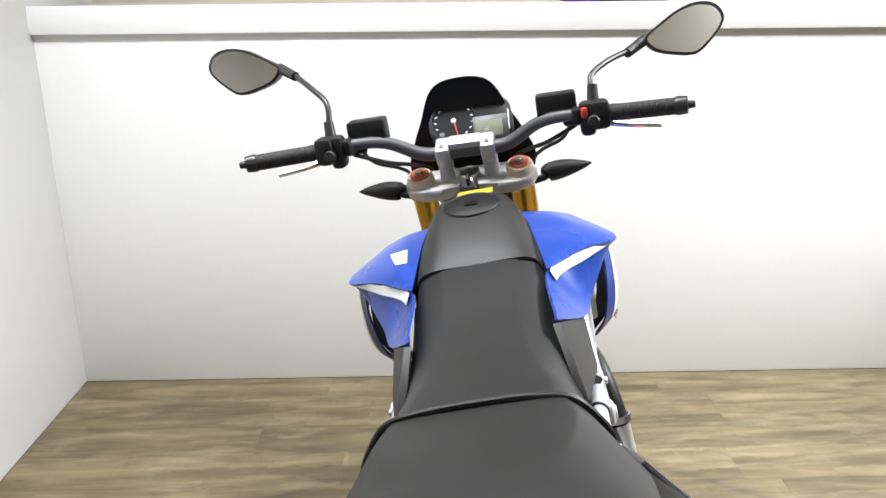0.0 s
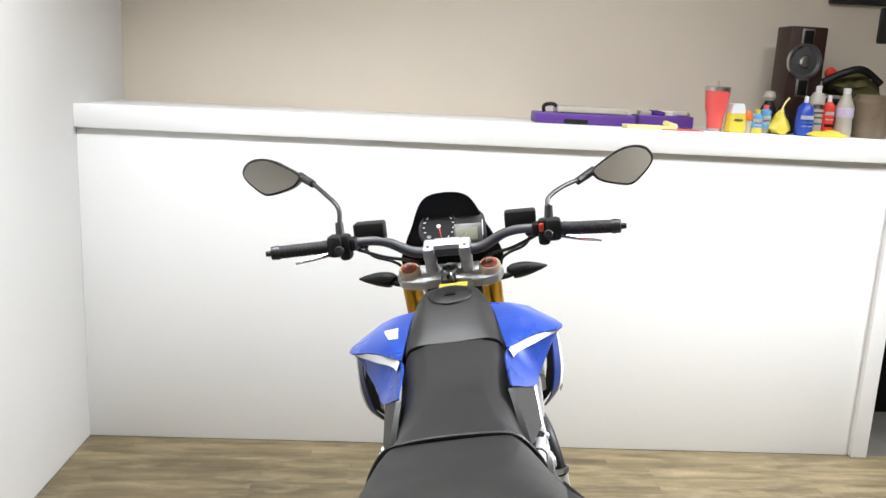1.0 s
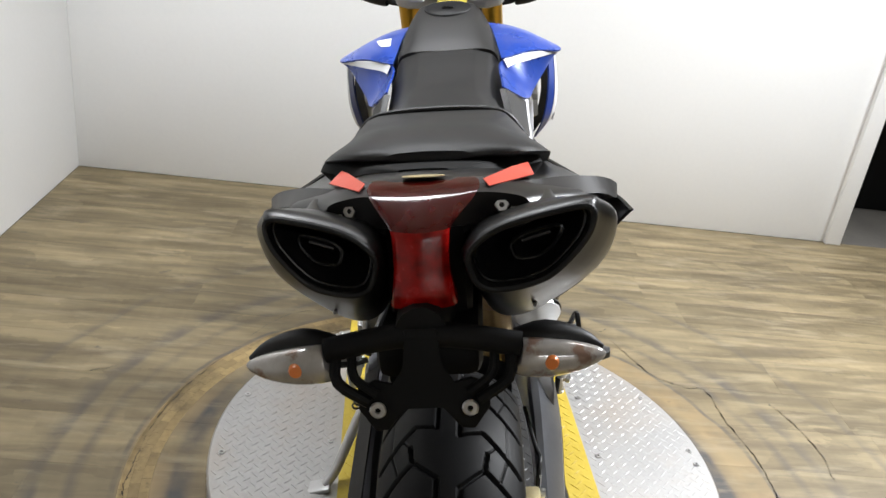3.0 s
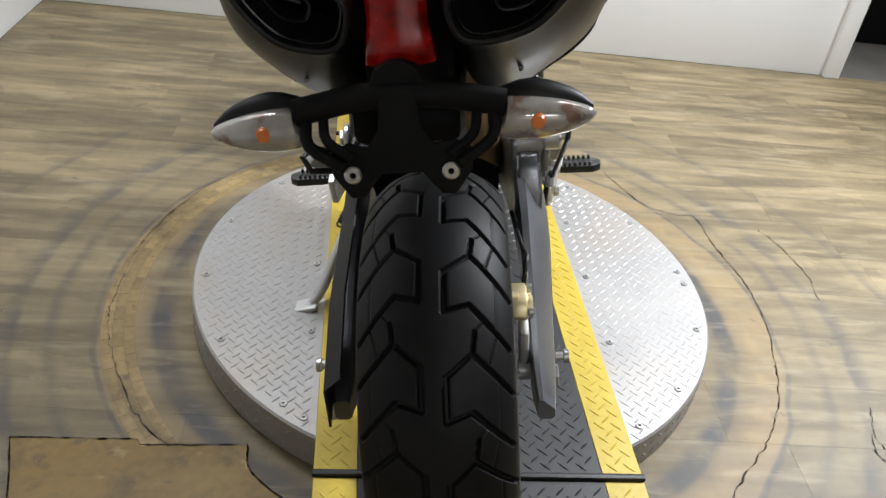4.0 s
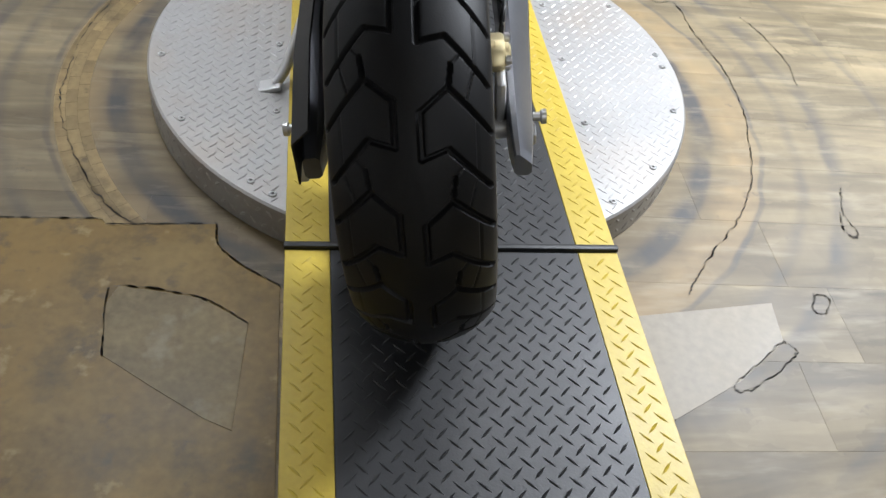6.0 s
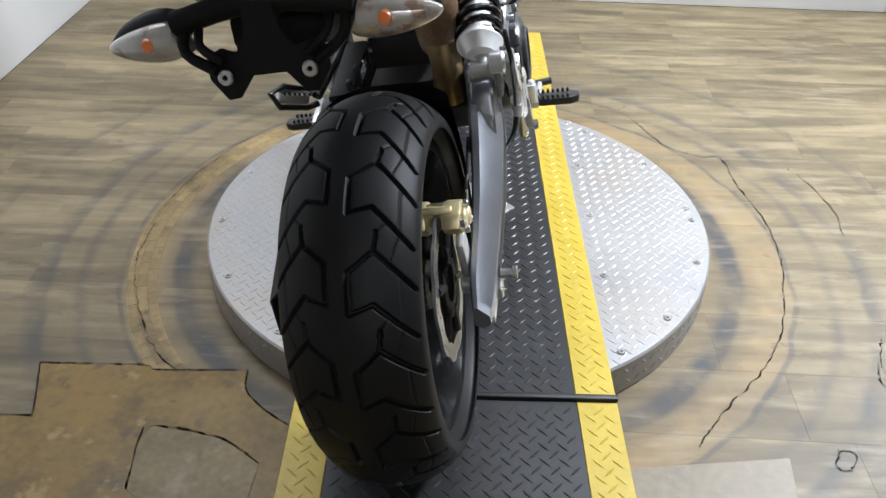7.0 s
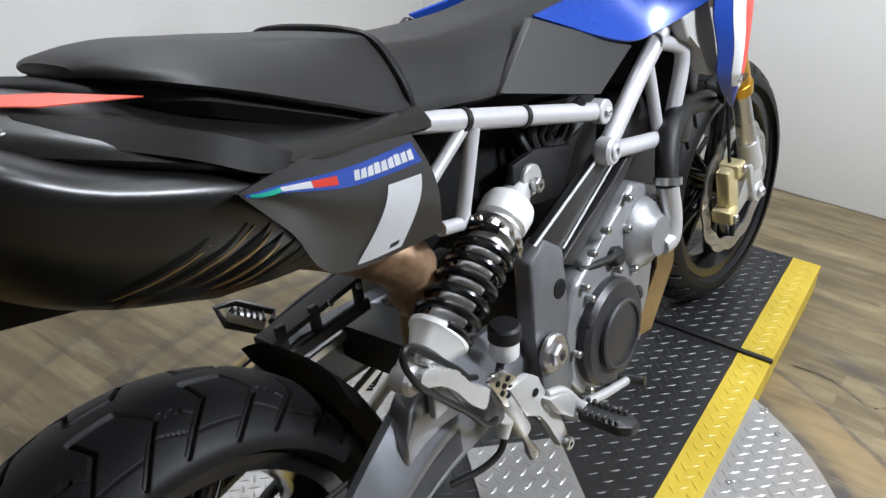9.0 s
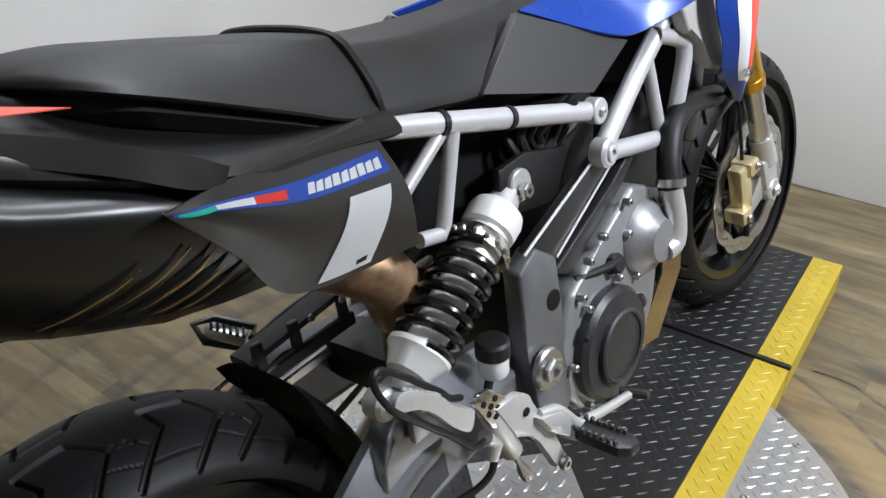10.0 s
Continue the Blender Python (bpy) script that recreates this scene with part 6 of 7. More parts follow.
d_in, d_up = (along([along(c, 0.655) for c in BLADE], 0.8) - spot).normalized(), (along([along(c, 0.60) for c in BLADE], 0.62) - spot).normalized()
nz = d_in.cross(d_up).normalized()
if nz.x < 0:
    nz = -nz
d_up = nz.cross(d_in)
digits = new("digits", txt)
digits.data.materials.append(BAR_GREY)
digits.parent = bike
digits.matrix_local = Matrix.Translation(spot + Vector((0.0085, 0, 0.002))) @ Matrix((d_in, d_up, nz)).transposed().to_4x4()
bp("sticker", sheet(WING_TOP, 6, 4, 0.0006, -1, (0.40, 0.60), (0.12, 0.34), 0.0092), DECAL_WHITE, tank, "white warning sticker")

# -- fork, yokes, handlebar --
UP = Vector((0, -0.388, 0.922)).normalized()
AX = Vector((0, 1.505, 0.297))
for s in (1, -1):
    top = Vector((s * 0.106, 1.240, 0.965))
    low = top - UP * 0.62
    fk = bp("fork_leg", tube([top, top - UP * 0.43], 0.0265, 24), GOLD, label="gold anodised upside-down fork leg", steer=True)
    bp("slider", tube([top - UP * 0.43, top - UP * 0.63], 0.0205, 20), STEEL, fk, "steel fork slider", steer=True)
    bp("dust_seal", lathe([(0.02, -0.012), (0.028, -0.012), (0.030, 0.012), (0.02, 0.016)], 24, top - UP * 0.435, UP), GOLD, fk, steer=True)
    foot = top - UP * 0.63
    bp("fork_foot", join(tube([foot + UP * 0.05, foot - UP * 0.02], [0.024, 0.027], 16), box((0.034, 0.055, 0.10), (s * 0.106, (foot.y + AX.y) / 2, AX.z + 0.04), 0.010, (20, 0, 0)), disc(0.026, -0.02, 0.02, (s * 0.106, AX.y, AX.z), (1, 0, 0), 0.004), disc(0.013, 0.02, 0.03, (s * 0.106, AX.y, AX.z), (s, 0, 0), 0.003, 6, hole=0.006)), ALU, fk, "cast fork foot", steer=True)
    bp("caliper_arm", prism([(1.40, 0.265), (1.425, 0.255), (1.52, 0.30), (1.53, 0.38), (1.495, 0.39), (1.47, 0.345)], 0.022, lambda u, v, w, s=s: (s * 0.100 + w, u, v), 0.005), ALU, fk, steer=True)
    fc = bp("front_caliper", join(box((0.034, 0.045, 0.115), (s * 0.096, 1.405, 0.33), 0.008, (12, 0, 0)), box((0.05, 0.040, 0.036), (s * 0.098, 1.418, 0.378), 0.008, (12, 0, 0)), box((0.05, 0.040, 0.036), (s * 0.098, 1.396, 0.275), 0.008, (12, 0, 0))), PALE_GOLD, label="pale gold radial front brake caliper", steer=True)
    for y, z in ((1.420, 0.382), (1.394, 0.272)):
        bp("caliper_bolt", disc(0.009, 0, 0.008, (s * 0.122, y, z), (s, 0, 0), hole=0.003), STEEL, fc, steer=True)
    bp("fork_cap", join(lathe([(0, -0.012), (0.029, -0.012), (0.029, 0.006), (0.026, 0.012), (0, 0.012)], 28, top, UP, False)), BEIGE_ANOD, fk, "beige anodised fork cap", steer=True)
    bp("preload_ring", lathe([(0.008, 0.011), (0.021, 0.012), (0.021, 0.016), (0.008, 0.018)], 24, top, UP), RED_ANOD, fk, "red anodised preload adjuster", steer=True)
    bp("adjuster", disc(0.0085, 0.012, 0.024, top, UP, 0.001, 6), STEEL, fk, steer=True)
    bp("lower_yoke_clamp", lathe([(0.026, -0.02), (0.036, -0.02), (0.036, 0.02), (0.026, 0.02)], 24, top - UP * 0.20, UP), ALU, fk, steer=True)
YO = Vector((0, 1.248, 0.948))
ym = Matrix.Translation(YO) @ Vector((0, 0, 1)).rotation_difference(UP).to_matrix().to_4x4()
yk = bp("top_yoke", moved(join(prism([(-0.142, 0.0), (-0.132, 0.030), (-0.10, 0.040), (-0.05, 0.028), (0.05, 0.028), (0.10, 0.040), (0.132, 0.030), (0.142, 0.0), (0.13, -0.032), (0.10, -0.040), (0.06, -0.046), (0.03, -0.028), (-0.03, -0.028), (-0.06, -0.046), (-0.10, -0.040), (-0.13, -0.032)], 0.026, Matrix.Identity(4), 0.006)), ym), ALU, label="cast aluminium top yoke", steer=True)
bp("stem_nut", moved(disc(0.022, 0.012, 0.026, (0, 0.0, 0), (0, 0, 1), 0.003, 24, hole=0.01), ym), STEEL, yk, steer=True)
bp("ignition_lock", moved(join(disc(0.020, 0.0, 0.030, (0.0, -0.048, 0), (0, 0, 1), 0.004, 24), box((0.006, 0.020, 0.018), (0, -0.048, 0.038), 0.002)), ym), BLACK_PLASTIC, yk, "black ignition lock with a key", steer=True)
bp("key_ring", moved(lathe([(0.010, -0.0015), (0.013, -0.0015), (0.013, 0.0015), (0.010, 0.0015)], 20, (0.012, -0.062, 0.04), (1, 0.3, 0.2)), ym), STEEL, yk, steer=True)
bp("key_tag", moved(prism([(-0.038, -0.009), (0.038, -0.009), (0.041, 0.009), (-0.030, 0.009)], 0.002, pose(0.012, -0.096, 0.034, 40, 0, 4), 0.0005, 1), ym), TAG_YELLOW, yk, "yellow paper key tag", steer=True)
BAR = [(-0.300, 1.160, 1.066), (-0.215, 1.185, 1.068), (-0.155, 1.205, 1.058), (-0.095, 1.225, 1.024), (-0.055, 1.230, 1.018), (0, 1.231, 1.018)]
BAR = BAR + [(-x, y, z) for x, y, z in BAR[-2::-1]]
bar = bp("handlebar", tube(BAR, [0.0111, 0.0115, 0.0125, 0.014, 0.0143, 0.0143, 0.0143, 0.014, 0.0125, 0.0115, 0.0111], 18, 5), BAR_GREY, label="grey tapered alloy handlebar", steer=True)
for s in (1, -1):
    bp("bar_riser", join(tube([(s * 0.047, 1.250, 0.955), (s * 0.047, 1.236, 1.005)], [0.017, 0.016], 16), box((0.030, 0.052, 0.044), (s * 0.047, 1.231, 1.019), 0.007, (23, 0, 0))), ALU, bar, "cast bar riser", steer=True)
    for dy in (-0.020, 0.020):
        bp("clamp_bolt", disc(0.0055, 0, 0.004, (s * 0.047, 1.231 + dy + 0.0, 1.0425 + dy * 0.42), (0, -0.39, 0.92), 0.001, 12, hole=0.0022), STEEL, bar, steer=True)
    gd = Vector((s * 0.15, -0.030, 0.0))
    g0 = Vector((s * 0.295, 1.161, 1.066))
    bp("grip", tube([g0, g0 + gd * 0.05, g0 + gd * 0.12, g0 + gd * 0.8], [0.0165, 0.0175, 0.0160, 0.0160], 20), GRIP, bar, "black ribbed rubber grip", steer=True)
    for k in range(9):
        c = g0 + gd * (0.15 + 0.07 * k)
        bp("grip_rib", lathe([(0.015, -0.0028), (0.0168, -0.0018), (0.0168, 0.0018), (0.015, 0.0028)], 20, c, gd.normalized()), GRIP, bar, steer=True)
    bp("bar_end", tube([g0 + gd * 0.80, g0 + gd * 0.82, g0 + gd * 0.94, g0 + gd * 0.95, g0 + gd * 1.03], [0.0175, 0.0185, 0.0165, 0.008, 0.0065], 20), BLACK_MATT, bar, steer=True)
    bp("switch_pod", join(box((0.040, 0.050, 0.056), (s * 0.276, 1.165, 1.066), 0.012), box((0.030, 0.044, 0.066), (s * 0.252, 1.172, 1.060), 0.010), box((0.020, 0.046, 0.034), (s * 0.232, 1.178, 1.066), 0.008), disc(0.012, 0, 0.016, (s * 0.262, 1.145, 1.055), (0, -1, 0.3), 0.003, 16)), BLACK_PLASTIC, bar, "black switch housing", steer=True)
    bp("lever_perch", join(box((0.045, 0.055, 0.030), (s * 0.245, 1.205, 1.060), 0.008), tube([(s * 0.245, 1.215, 1.055), (s * 0.21, 1.235, 1.050)], 0.012, 12)), BLACK_MATT, bar, steer=True)
    bp("lever", tube([(s * 0.235, 1.225, 1.056), (s * 0.285, 1.222, 1.040), (s * 0.34, 1.198, 1.031), (s * 0.385, 1.188, 1.026), (s * 0.392, 1.187, 1.026)], [0.008, 0.0075, 0.006, 0.0055, 0.007], 10, 4), ALU_POLISH, bar, "polished alloy lever", steer=True)
    bp("fluid_reservoir", box((0.080, 0.050, 0.050), (s * 0.195, 1.222, 1.086), 0.006), BLACK_PLASTIC, bar, "black brake fluid reservoir", steer=True)
    # mirror
    low, out = (0.024, 0.012) if s > 0 else (-0.030, 0.018)
    mb = Vector((s * 0.266, 1.185, 1.085))
    mr = bp("mirror_stalk", join(tube([mb, mb + Vector((s * 0.002, 0.01, 0.035))], [0.012, 0.010], 14), tube([mb + Vector((0, 0.008, 0.03)), (s * 0.270, 1.215, 1.145 - 0.35 * low), (s * (0.300 + out * 0.5), 1.26, 1.168 - 0.6 * low), (s * (0.345 + out), 1.33, 1.185 - low)], 0.0062, 12, 4), tube([(s * (0.338 + out), 1.318, 1.181 - low), (s * (0.385 + out), 1.368, 1.200 - low)], [0.0105, 0.012], 14)), BLACK_MATT, label="black mirror on a bent stalk", steer=True)
    outline = [(0.0, -0.010), (0.020, -0.028), (0.060, -0.036), (0.103, -0.036), (0.134, -0.012), (0.158, 0.016), (0.163, 0.036), (0.147, 0.056), (0.112, 0.060), (0.074, 0.048), (0.036, 0.024), (0.008, 0.004)]
    fine = [(p.x, p.y) for p in spline([(u, v, 0) for u, v in outline], 4, True)]
    MM = lambda u, v, w, s=s, low=low, out=out: (s * (0.378 + out + u * 0.98), 1.362 - u * 0.08 + v * 0.12 + w, 1.205 - low + v * 1.08 - u * 0.10 - w * 0.12)
    bp("mirror_shell", prism(fine, 0.026, MM, 0.006), BLACK_MATT, mr, steer=True)
    small = [(0.083 + (u - 0.083) * 0.92, 0.008 + (v - 0.008) * 0.88) for u, v in fine]
    bp("mirror_glass", prism(small, 0.002, lambda u, v, w, M=MM: M(u, v, w - 0.0142), 0), MIRROR, mr, "mirror glass", steer=True, smooth=0)
    # front indicator
    bp("front_indicator", tube([(s * 0.115, 1.262, 0.925), (s * 0.150, 1.268, 0.930), (s * 0.158, 1.272, 0.934), (s * 0.162, 1.274, 0.938), (s * 0.195, 1.280, 0.942), (s * 0.235, 1.285, 0.944), (s * 0.255, 1.287, 0.945)], [0.008, 0.008, 0.010, 0.020, 0.020, 0.010, 0.002], 16, 3), BLACK_PLASTIC, label="black front indicator", steer=True)
    bp("cable", tube([(s * 0.23, 1.20, 1.045), (s * 0.17, 1.245, 1.010), (s * 0.09, 1.29, 0.975), (s * 0.05, 1.28, 0.90)], 0.0045, 8, 5), BLACK_PLASTIC, bar, steer=True)
    bp("brake_hose", tube([(s * 0.22, 1.235, 1.045), (s * 0.20, 1.26, 1.01), (s * 0.13, 1.30, 0.96), (s * 0.10, 1.33, 0.80), (s * 0.09, 1.40, 0.50), (s * 0.095, 1.41, 0.39)], 0.004, 8, 5), BLACK_PLASTIC, bar, steer=True)
bp("clamp_bridge", box((0.070, 0.034, 0.018), (0, 1.231, 1.036), 0.005, (23, 0, 0)), ALU, bar, steer=True)
bp("kill_switch", box((0.012, 0.010, 0.020), (0.246, 1.146, 1.075), 0.003), DECAL_RED, bar, "red engine stop switch", steer=True)
# instruments and screen
scr = bp("fly_screen", prism([(p.x, p.y) for p in spline([(-0.140, 0.965, 0), (-0.120, 1.03, 0), (-0.098, 1.075, 0), (-0.070, 1.135, 0), (-0.035, 1.158, 0), (0.035, 1.158, 0), (0.070, 1.135, 0), (0.098, 1.075, 0), (0.120, 1.03, 0), (0.140, 0.965, 0), (0.09, 0.90, 0), (-0.09, 0.90, 0)], 4, True)], 0.012, lambda u, v, w: (u, 1.345 + w + 0.35 * (1.03 - v) - 1.6 * u * u, v), 0.003), COWL_BLACK, label="black headlight cowl with a fly screen", steer=True)
bp("headlight", box((0.20, 0.12, 0.20), (0, 1.42, 0.92), 0.05), BLACK_MATT, scr, steer=True)
D = Matrix.Translation((0.015, 1.300, 1.062)) @ Vector((0, 0, 1)).rotation_difference(Vector((0, -0.80, 0.60))).to_matrix().to_4x4() @ pose(0, 0, 0, 0, 0, 0)
dash = bp("instrument_panel", moved(prism([(p.x, p.y) for p in spline([(-0.092, -0.020, 0), (-0.085, 0.030, 0), (-0.05, 0.052, 0), (0.02, 0.047, 0), (0.075, 0.040, 0), (0.086, 0.0, 0), (0.078, -0.040, 0), (0, -0.046, 0), (-0.06, -0.052, 0)], 4, True)], 0.03, Matrix.Identity(4), 0.006), D), BLACK_PLASTIC, label="instrument panel with a dial and a display", steer=True)
bp("dial_ring", moved(lathe([(0.048, 0.014), (0.050, 0.014), (0.050, 0.019), (0.048, 0.019)], 48, (-0.038, 0.0, 0), (0, 0, 1)), D), BLACK_PLASTIC, dash, steer=True)
bp("dial_face", moved(disc(0.048, 0.013, 0.0165, (-0.038, 0.0, 0), (0, 0, 1), 0.0005), D), DEEP_BLACK, dash, "black dial face", steer=True)
for k in range(13):
    a = radians(-140 + k * 21)
    r = 0.040
    bp("dial_mark", moved(box((0.0022, 0.0055, 0.001), (-0.038 - r * math.sin(a + math.pi) * -1, r * math.cos(a), 0.0172), 0, (0, 0, -math.degrees(a))), D), DECAL_WHITE, dash, steer=True, smooth=0)
bp("dial_hub", moved(disc(0.0055, 0.0165, 0.021, (-0.038, 0, 0), (0, 0, 1), 0.001), D), DECAL_WHITE, dash, steer=True)
bp("needle", moved(box((0.002, 0.034, 0.0015), (-0.034, -0.018, 0.019), 0.0005, (0, 0, 12)), D), DECAL_RED, dash, "red needle", steer=True)
bp("display_bezel", moved(box((0.076, 0.056, 0.007), (0.040, -0.026, 0.0180), 0.003), D), BLACK_MATT, dash, steer=True)
bp("display", moved(box((0.058, 0.038, 0.002), (0.036, -0.029, 0.0215), 0.001), D), LCD, dash, "grey-green display", steer=True)
bp("bezel_line", moved(box((0.002, 0.046, 0.002), (0.079, -0.014, 0.0215), 0.0005), D), DECAL_WHITE, dash, steer=True)

# -- footrests, pedal, reservoir, side stand --
for s in (1, -1):
    pg = bp("footpeg", prism([(0.0, -0.010), (0.03, -0.017), (0.085, -0.019), (0.100, -0.010), (0.102, 0.008), (0.085, 0.019), (0.03, 0.017), (0.0, 0.010)], 0.016, lambda u, v, w, s=s: (s * (0.208 + u), 0.540 + v, 0.328 + w), 0.003), BLACK_MATT, label="black serrated footpeg")
    for k in range(8):
        for dy in (-0.013, 0.013):
            bp("tooth", box((0.005, 0.007, 0.008), (s * (0.218 + 0.0098 * k), 0.540 + dy, 0.339), 0.001, (0, 0, 0), 1), BLACK_MATT, pg, smooth=0)
flat = lambda x: (lambda u, v, w: (x + w, u, v))
bk_ = bp("footpeg_bracket", prism([(0.394, 0.449), (0.437, 0.447), (0.459, 0.430), (0.468, 0.397), (0.490, 0.375), (0.517, 0.300), (0.508, 0.283), (0.494, 0.290), (0.470, 0.352), (0.455, 0.374), (0.426, 0.386)], 0.012, flat(0.208), 0.003), ALU, label="cast aluminium footpeg bracket")
bp("bracket_rib", prism([(0.458, 0.398), (0.503, 0.384), (0.524, 0.362), (0.516, 0.330), (0.484, 0.358)], 0.024, flat(0.216), 0.005), ALU, bk_)
bp("bracket_hole", disc(0.006, 0, 0.002, (0.2145, 0.446, 0.414), (1, 0, 0), 0.0005, 16), DEEP_BLACK, bk_)
bp("peg_pivot", tube([(0.205, 0.530, 0.328), (0.226, 0.534, 0.328)], 0.013, 14), ALU, bk_)
bp("bracket_bolt", disc(0.010, 0, 0.010, (0.214, 0.508, 0.290), (1, 0, 0), 0.002, 12, hole=0.004), STEEL, bk_)
mc = bp("brake_cylinder", tube([(0.198, 0.392, 0.446), (0.198, 0.402, 0.424), (0.198, 0.428, 0.360), (0.198, 0.431, 0.353)], [0.012, 0.0145, 0.0145, 0.010], 18), ALU, label="rear brake master cylinder with a perforated heel tab")
tab = bp("heel_tab", prism([(0.361, 0.476), (0.372, 0.483), (0.392, 0.479), (0.419, 0.453), (0.418, 0.428), (0.404, 0.412), (0.388, 0.425)], 0.008, flat(0.206), 0.003), ALU_POLISH, mc)
for y, z in ((0.377, 0.467), (0.389, 0.457), (0.401, 0.447), (0.384, 0.449), (0.395, 0.439), (0.398, 0.463)):
    bp("tab_hole", disc(0.0042, 0, 0.0012, (0.2102, y, z), (1, 0, 0), 0.0003, 12), DEEP_BLACK, tab)
bp("push_rod", tube([(0.198, 0.430, 0.355), (0.198, 0.440, 0.330), (0.198, 0.446, 0.315), (0.198, 0.452, 0.300)], [0.005, 0.005, 0.009, 0.009], 10), STEEL, mc)
bp("fitting", tube([(0.196, 0.386, 0.408), (0.196, 0.402, 0.392), (0.196, 0.392, 0.370)], [0.011, 0.012, 0.008], 12), ALU, mc)
bp("brake_hose", tube([(0.196, 0.386, 0.404), (0.197, 0.362, 0.410), (0.202, 0.325, 0.455), (0.207, 0.270, 0.516), (0.209, 0.243, 0.548), (0.206, 0.231, 0.583), (0.204, 0.248, 0.590), (0.198, 0.319, 0.520), (0.190, 0.345, 0.490), (0.180, 0.372, 0.470)], 0.0042, 8, 5), BLACK_PLASTIC, mc, "black brake hose")
bp("lower_hose", tube([(0.192, 0.405, 0.372), (0.186, 0.396, 0.340), (0.172, 0.372, 0.322), (0.150, 0.33, 0.315)], 0.005, 8, 5), BLACK_PLASTIC, mc)
pf = bp("pillion_footrest_folded", prism([(p.x, p.y) for p in spline([(0.248, 0.540, 0), (0.254, 0.553, 0), (0.270, 0.553, 0), (0.292, 0.536, 0), (0.316, 0.517, 0), (0.328, 0.499, 0), (0.345, 0.482, 0), (0.363, 0.468, 0), (0.353, 0.446, 0), (0.338, 0.456, 0), (0.322, 0.474, 0), (0.302, 0.503, 0), (0.280, 0.523, 0), (0.257, 0.534, 0)], 3, True)], 0.020, flat(0.199), 0.005), ALU, label="folded aluminium pillion footrest with a toothed edge")
for k in range(7):
    y = 0.268 + 0.0075 * k
    bp("tooth", box((0.018, 0.004, 0.009), (0.199, y, 0.556 - 0.80 * (y - 0.268)), 0.001, (40, 0, 0), 1), ALU, pf, smooth=0)
bp("knuckle", disc(0.018, -0.016, 0.012, (0.186, 0.252, 0.541), (1, 0, 0), 0.004, 24), ALU, pf)
pd = bp("brake_pedal", tube([(0.216, 0.468, 0.396), (0.219, 0.503, 0.381), (0.221, 0.539, 0.336), (0.224, 0.560, 0.330), (0.225, 0.615, 0.315), (0.225, 0.668, 0.302)], [0.007, 0.008, 0.0085, 0.008, 0.007, 0.0065], 12, 4), ALU, label="aluminium brake pedal")
bp("pedal_tip", tube([(0.210, 0.671, 0.301), (0.250, 0.682, 0.302)], 0.008, 12), BLACK_MATT, pd)
# the left side's footrest plate
lb = bp("footpeg_bracket", prism([(0.42, 0.385), (0.50, 0.40), (0.535, 0.345), (0.555, 0.325), (0.54, 0.31), (0.50, 0.315), (0.435, 0.33)], 0.012, flat(-0.205), 0.003), ALU, label="cast aluminium footpeg bracket")
bp("peg_pivot", tube([(-0.195, 0.54, 0.325), (-0.22, 0.54, 0.327)], 0.012, 12), ALU, lb)
rs = bp("brake_reservoir", lathe([(0, 0), (0.018, 0.0), (0.020, 0.004), (0.020, 0.030), (0, 0.030)], 28, (0.165, 0.452, 0.452), (0.1, 0, 1), False), WHITE_PLASTIC, label="white rear brake fluid reservoir with a black cap")
bp("cap", lathe([(0, 0.0), (0.0225, 0.0), (0.0225, 0.018), (0.019, 0.022), (0, 0.022)], 28, (0.168, 0.452, 0.481), (0.1, 0, 1), False), BLACK_PLASTIC, rs, "black ribbed cap")
bp("hose", tube([(0.165, 0.455, 0.462), (0.170, 0.43, 0.43), (0.185, 0.45, 0.38), (0.195, 0.49, 0.33)], 0.006, 8, 4), BLACK_PLASTIC, rs)
st = bp("side_stand", tube([(-0.150, 0.60, 0.28), (-0.215, 0.555, 0.195), (-0.275, 0.50, 0.085), (-0.302, 0.478, 0.055)], [0.014, 0.011, 0.011, 0.010], 14, 4), ALU, label="silver side stand, folded out")
bp("stand_foot", box((0.060, 0.040, 0.012), (-0.318, 0.478, 0.050), 0.005, (0, -10, 0)), ALU, st)
spr = []
for k in range(16 * 10 + 1):
    f = k / 160
    c = Vector((-0.150, 0.565, 0.34)).lerp(Vector((-0.225, 0.535, 0.215)), f)
    spr.append(c + 0.009 * Vector((math.cos(k * 0.6283), math.sin(k * 0.6283), 0)))
bp("spring", tube(spr, 0.0024, 6), BLACK_PLASTIC, st)
# left pillion footrest, folded out, on its hanger
lp = bp("pillion_footrest", tube([(-0.150, 0.318, 0.488), (-0.168, 0.338, 0.490), (-0.195, 0.296, 0.520), (-0.212, 0.272, 0.519), (-0.203, 0.276, 0.490), (-0.170, 0.316, 0.466), (-0.148, 0.322, 0.470)], 0.0055, 10), BLACK_MATT, label="black looped pillion footrest with a ribbed pad")
bp("hanger", tube([(-0.148, 0.322, 0.482), (-0.130, 0.373, 0.505), (-0.118, 0.425, 0.520), (-0.105, 0.470, 0.560), (-0.10, 0.49, 0.62)], 0.008, 10, 4), BLACK_MATT, lp)
padm = Matrix.Translation((-0.186, 0.302, 0.494)) @ Matrix.Rotation(radians(37), 4, "Z") @ Matrix.Rotation(radians(22), 4, "Y")
bp("pad", moved(box((0.058, 0.024, 0.020), (0, 0, 0), 0.006), padm), ALU, lp, "ribbed grey pad")
for k in range(6):
    bp("pad_rib", moved(box((0.004, 0.026, 0.006), (-0.023 + 0.0092 * k, 0, 0.010), 0.001, (0, 0, 20), 1), padm), BLACK_MATT, lp, smooth=0)
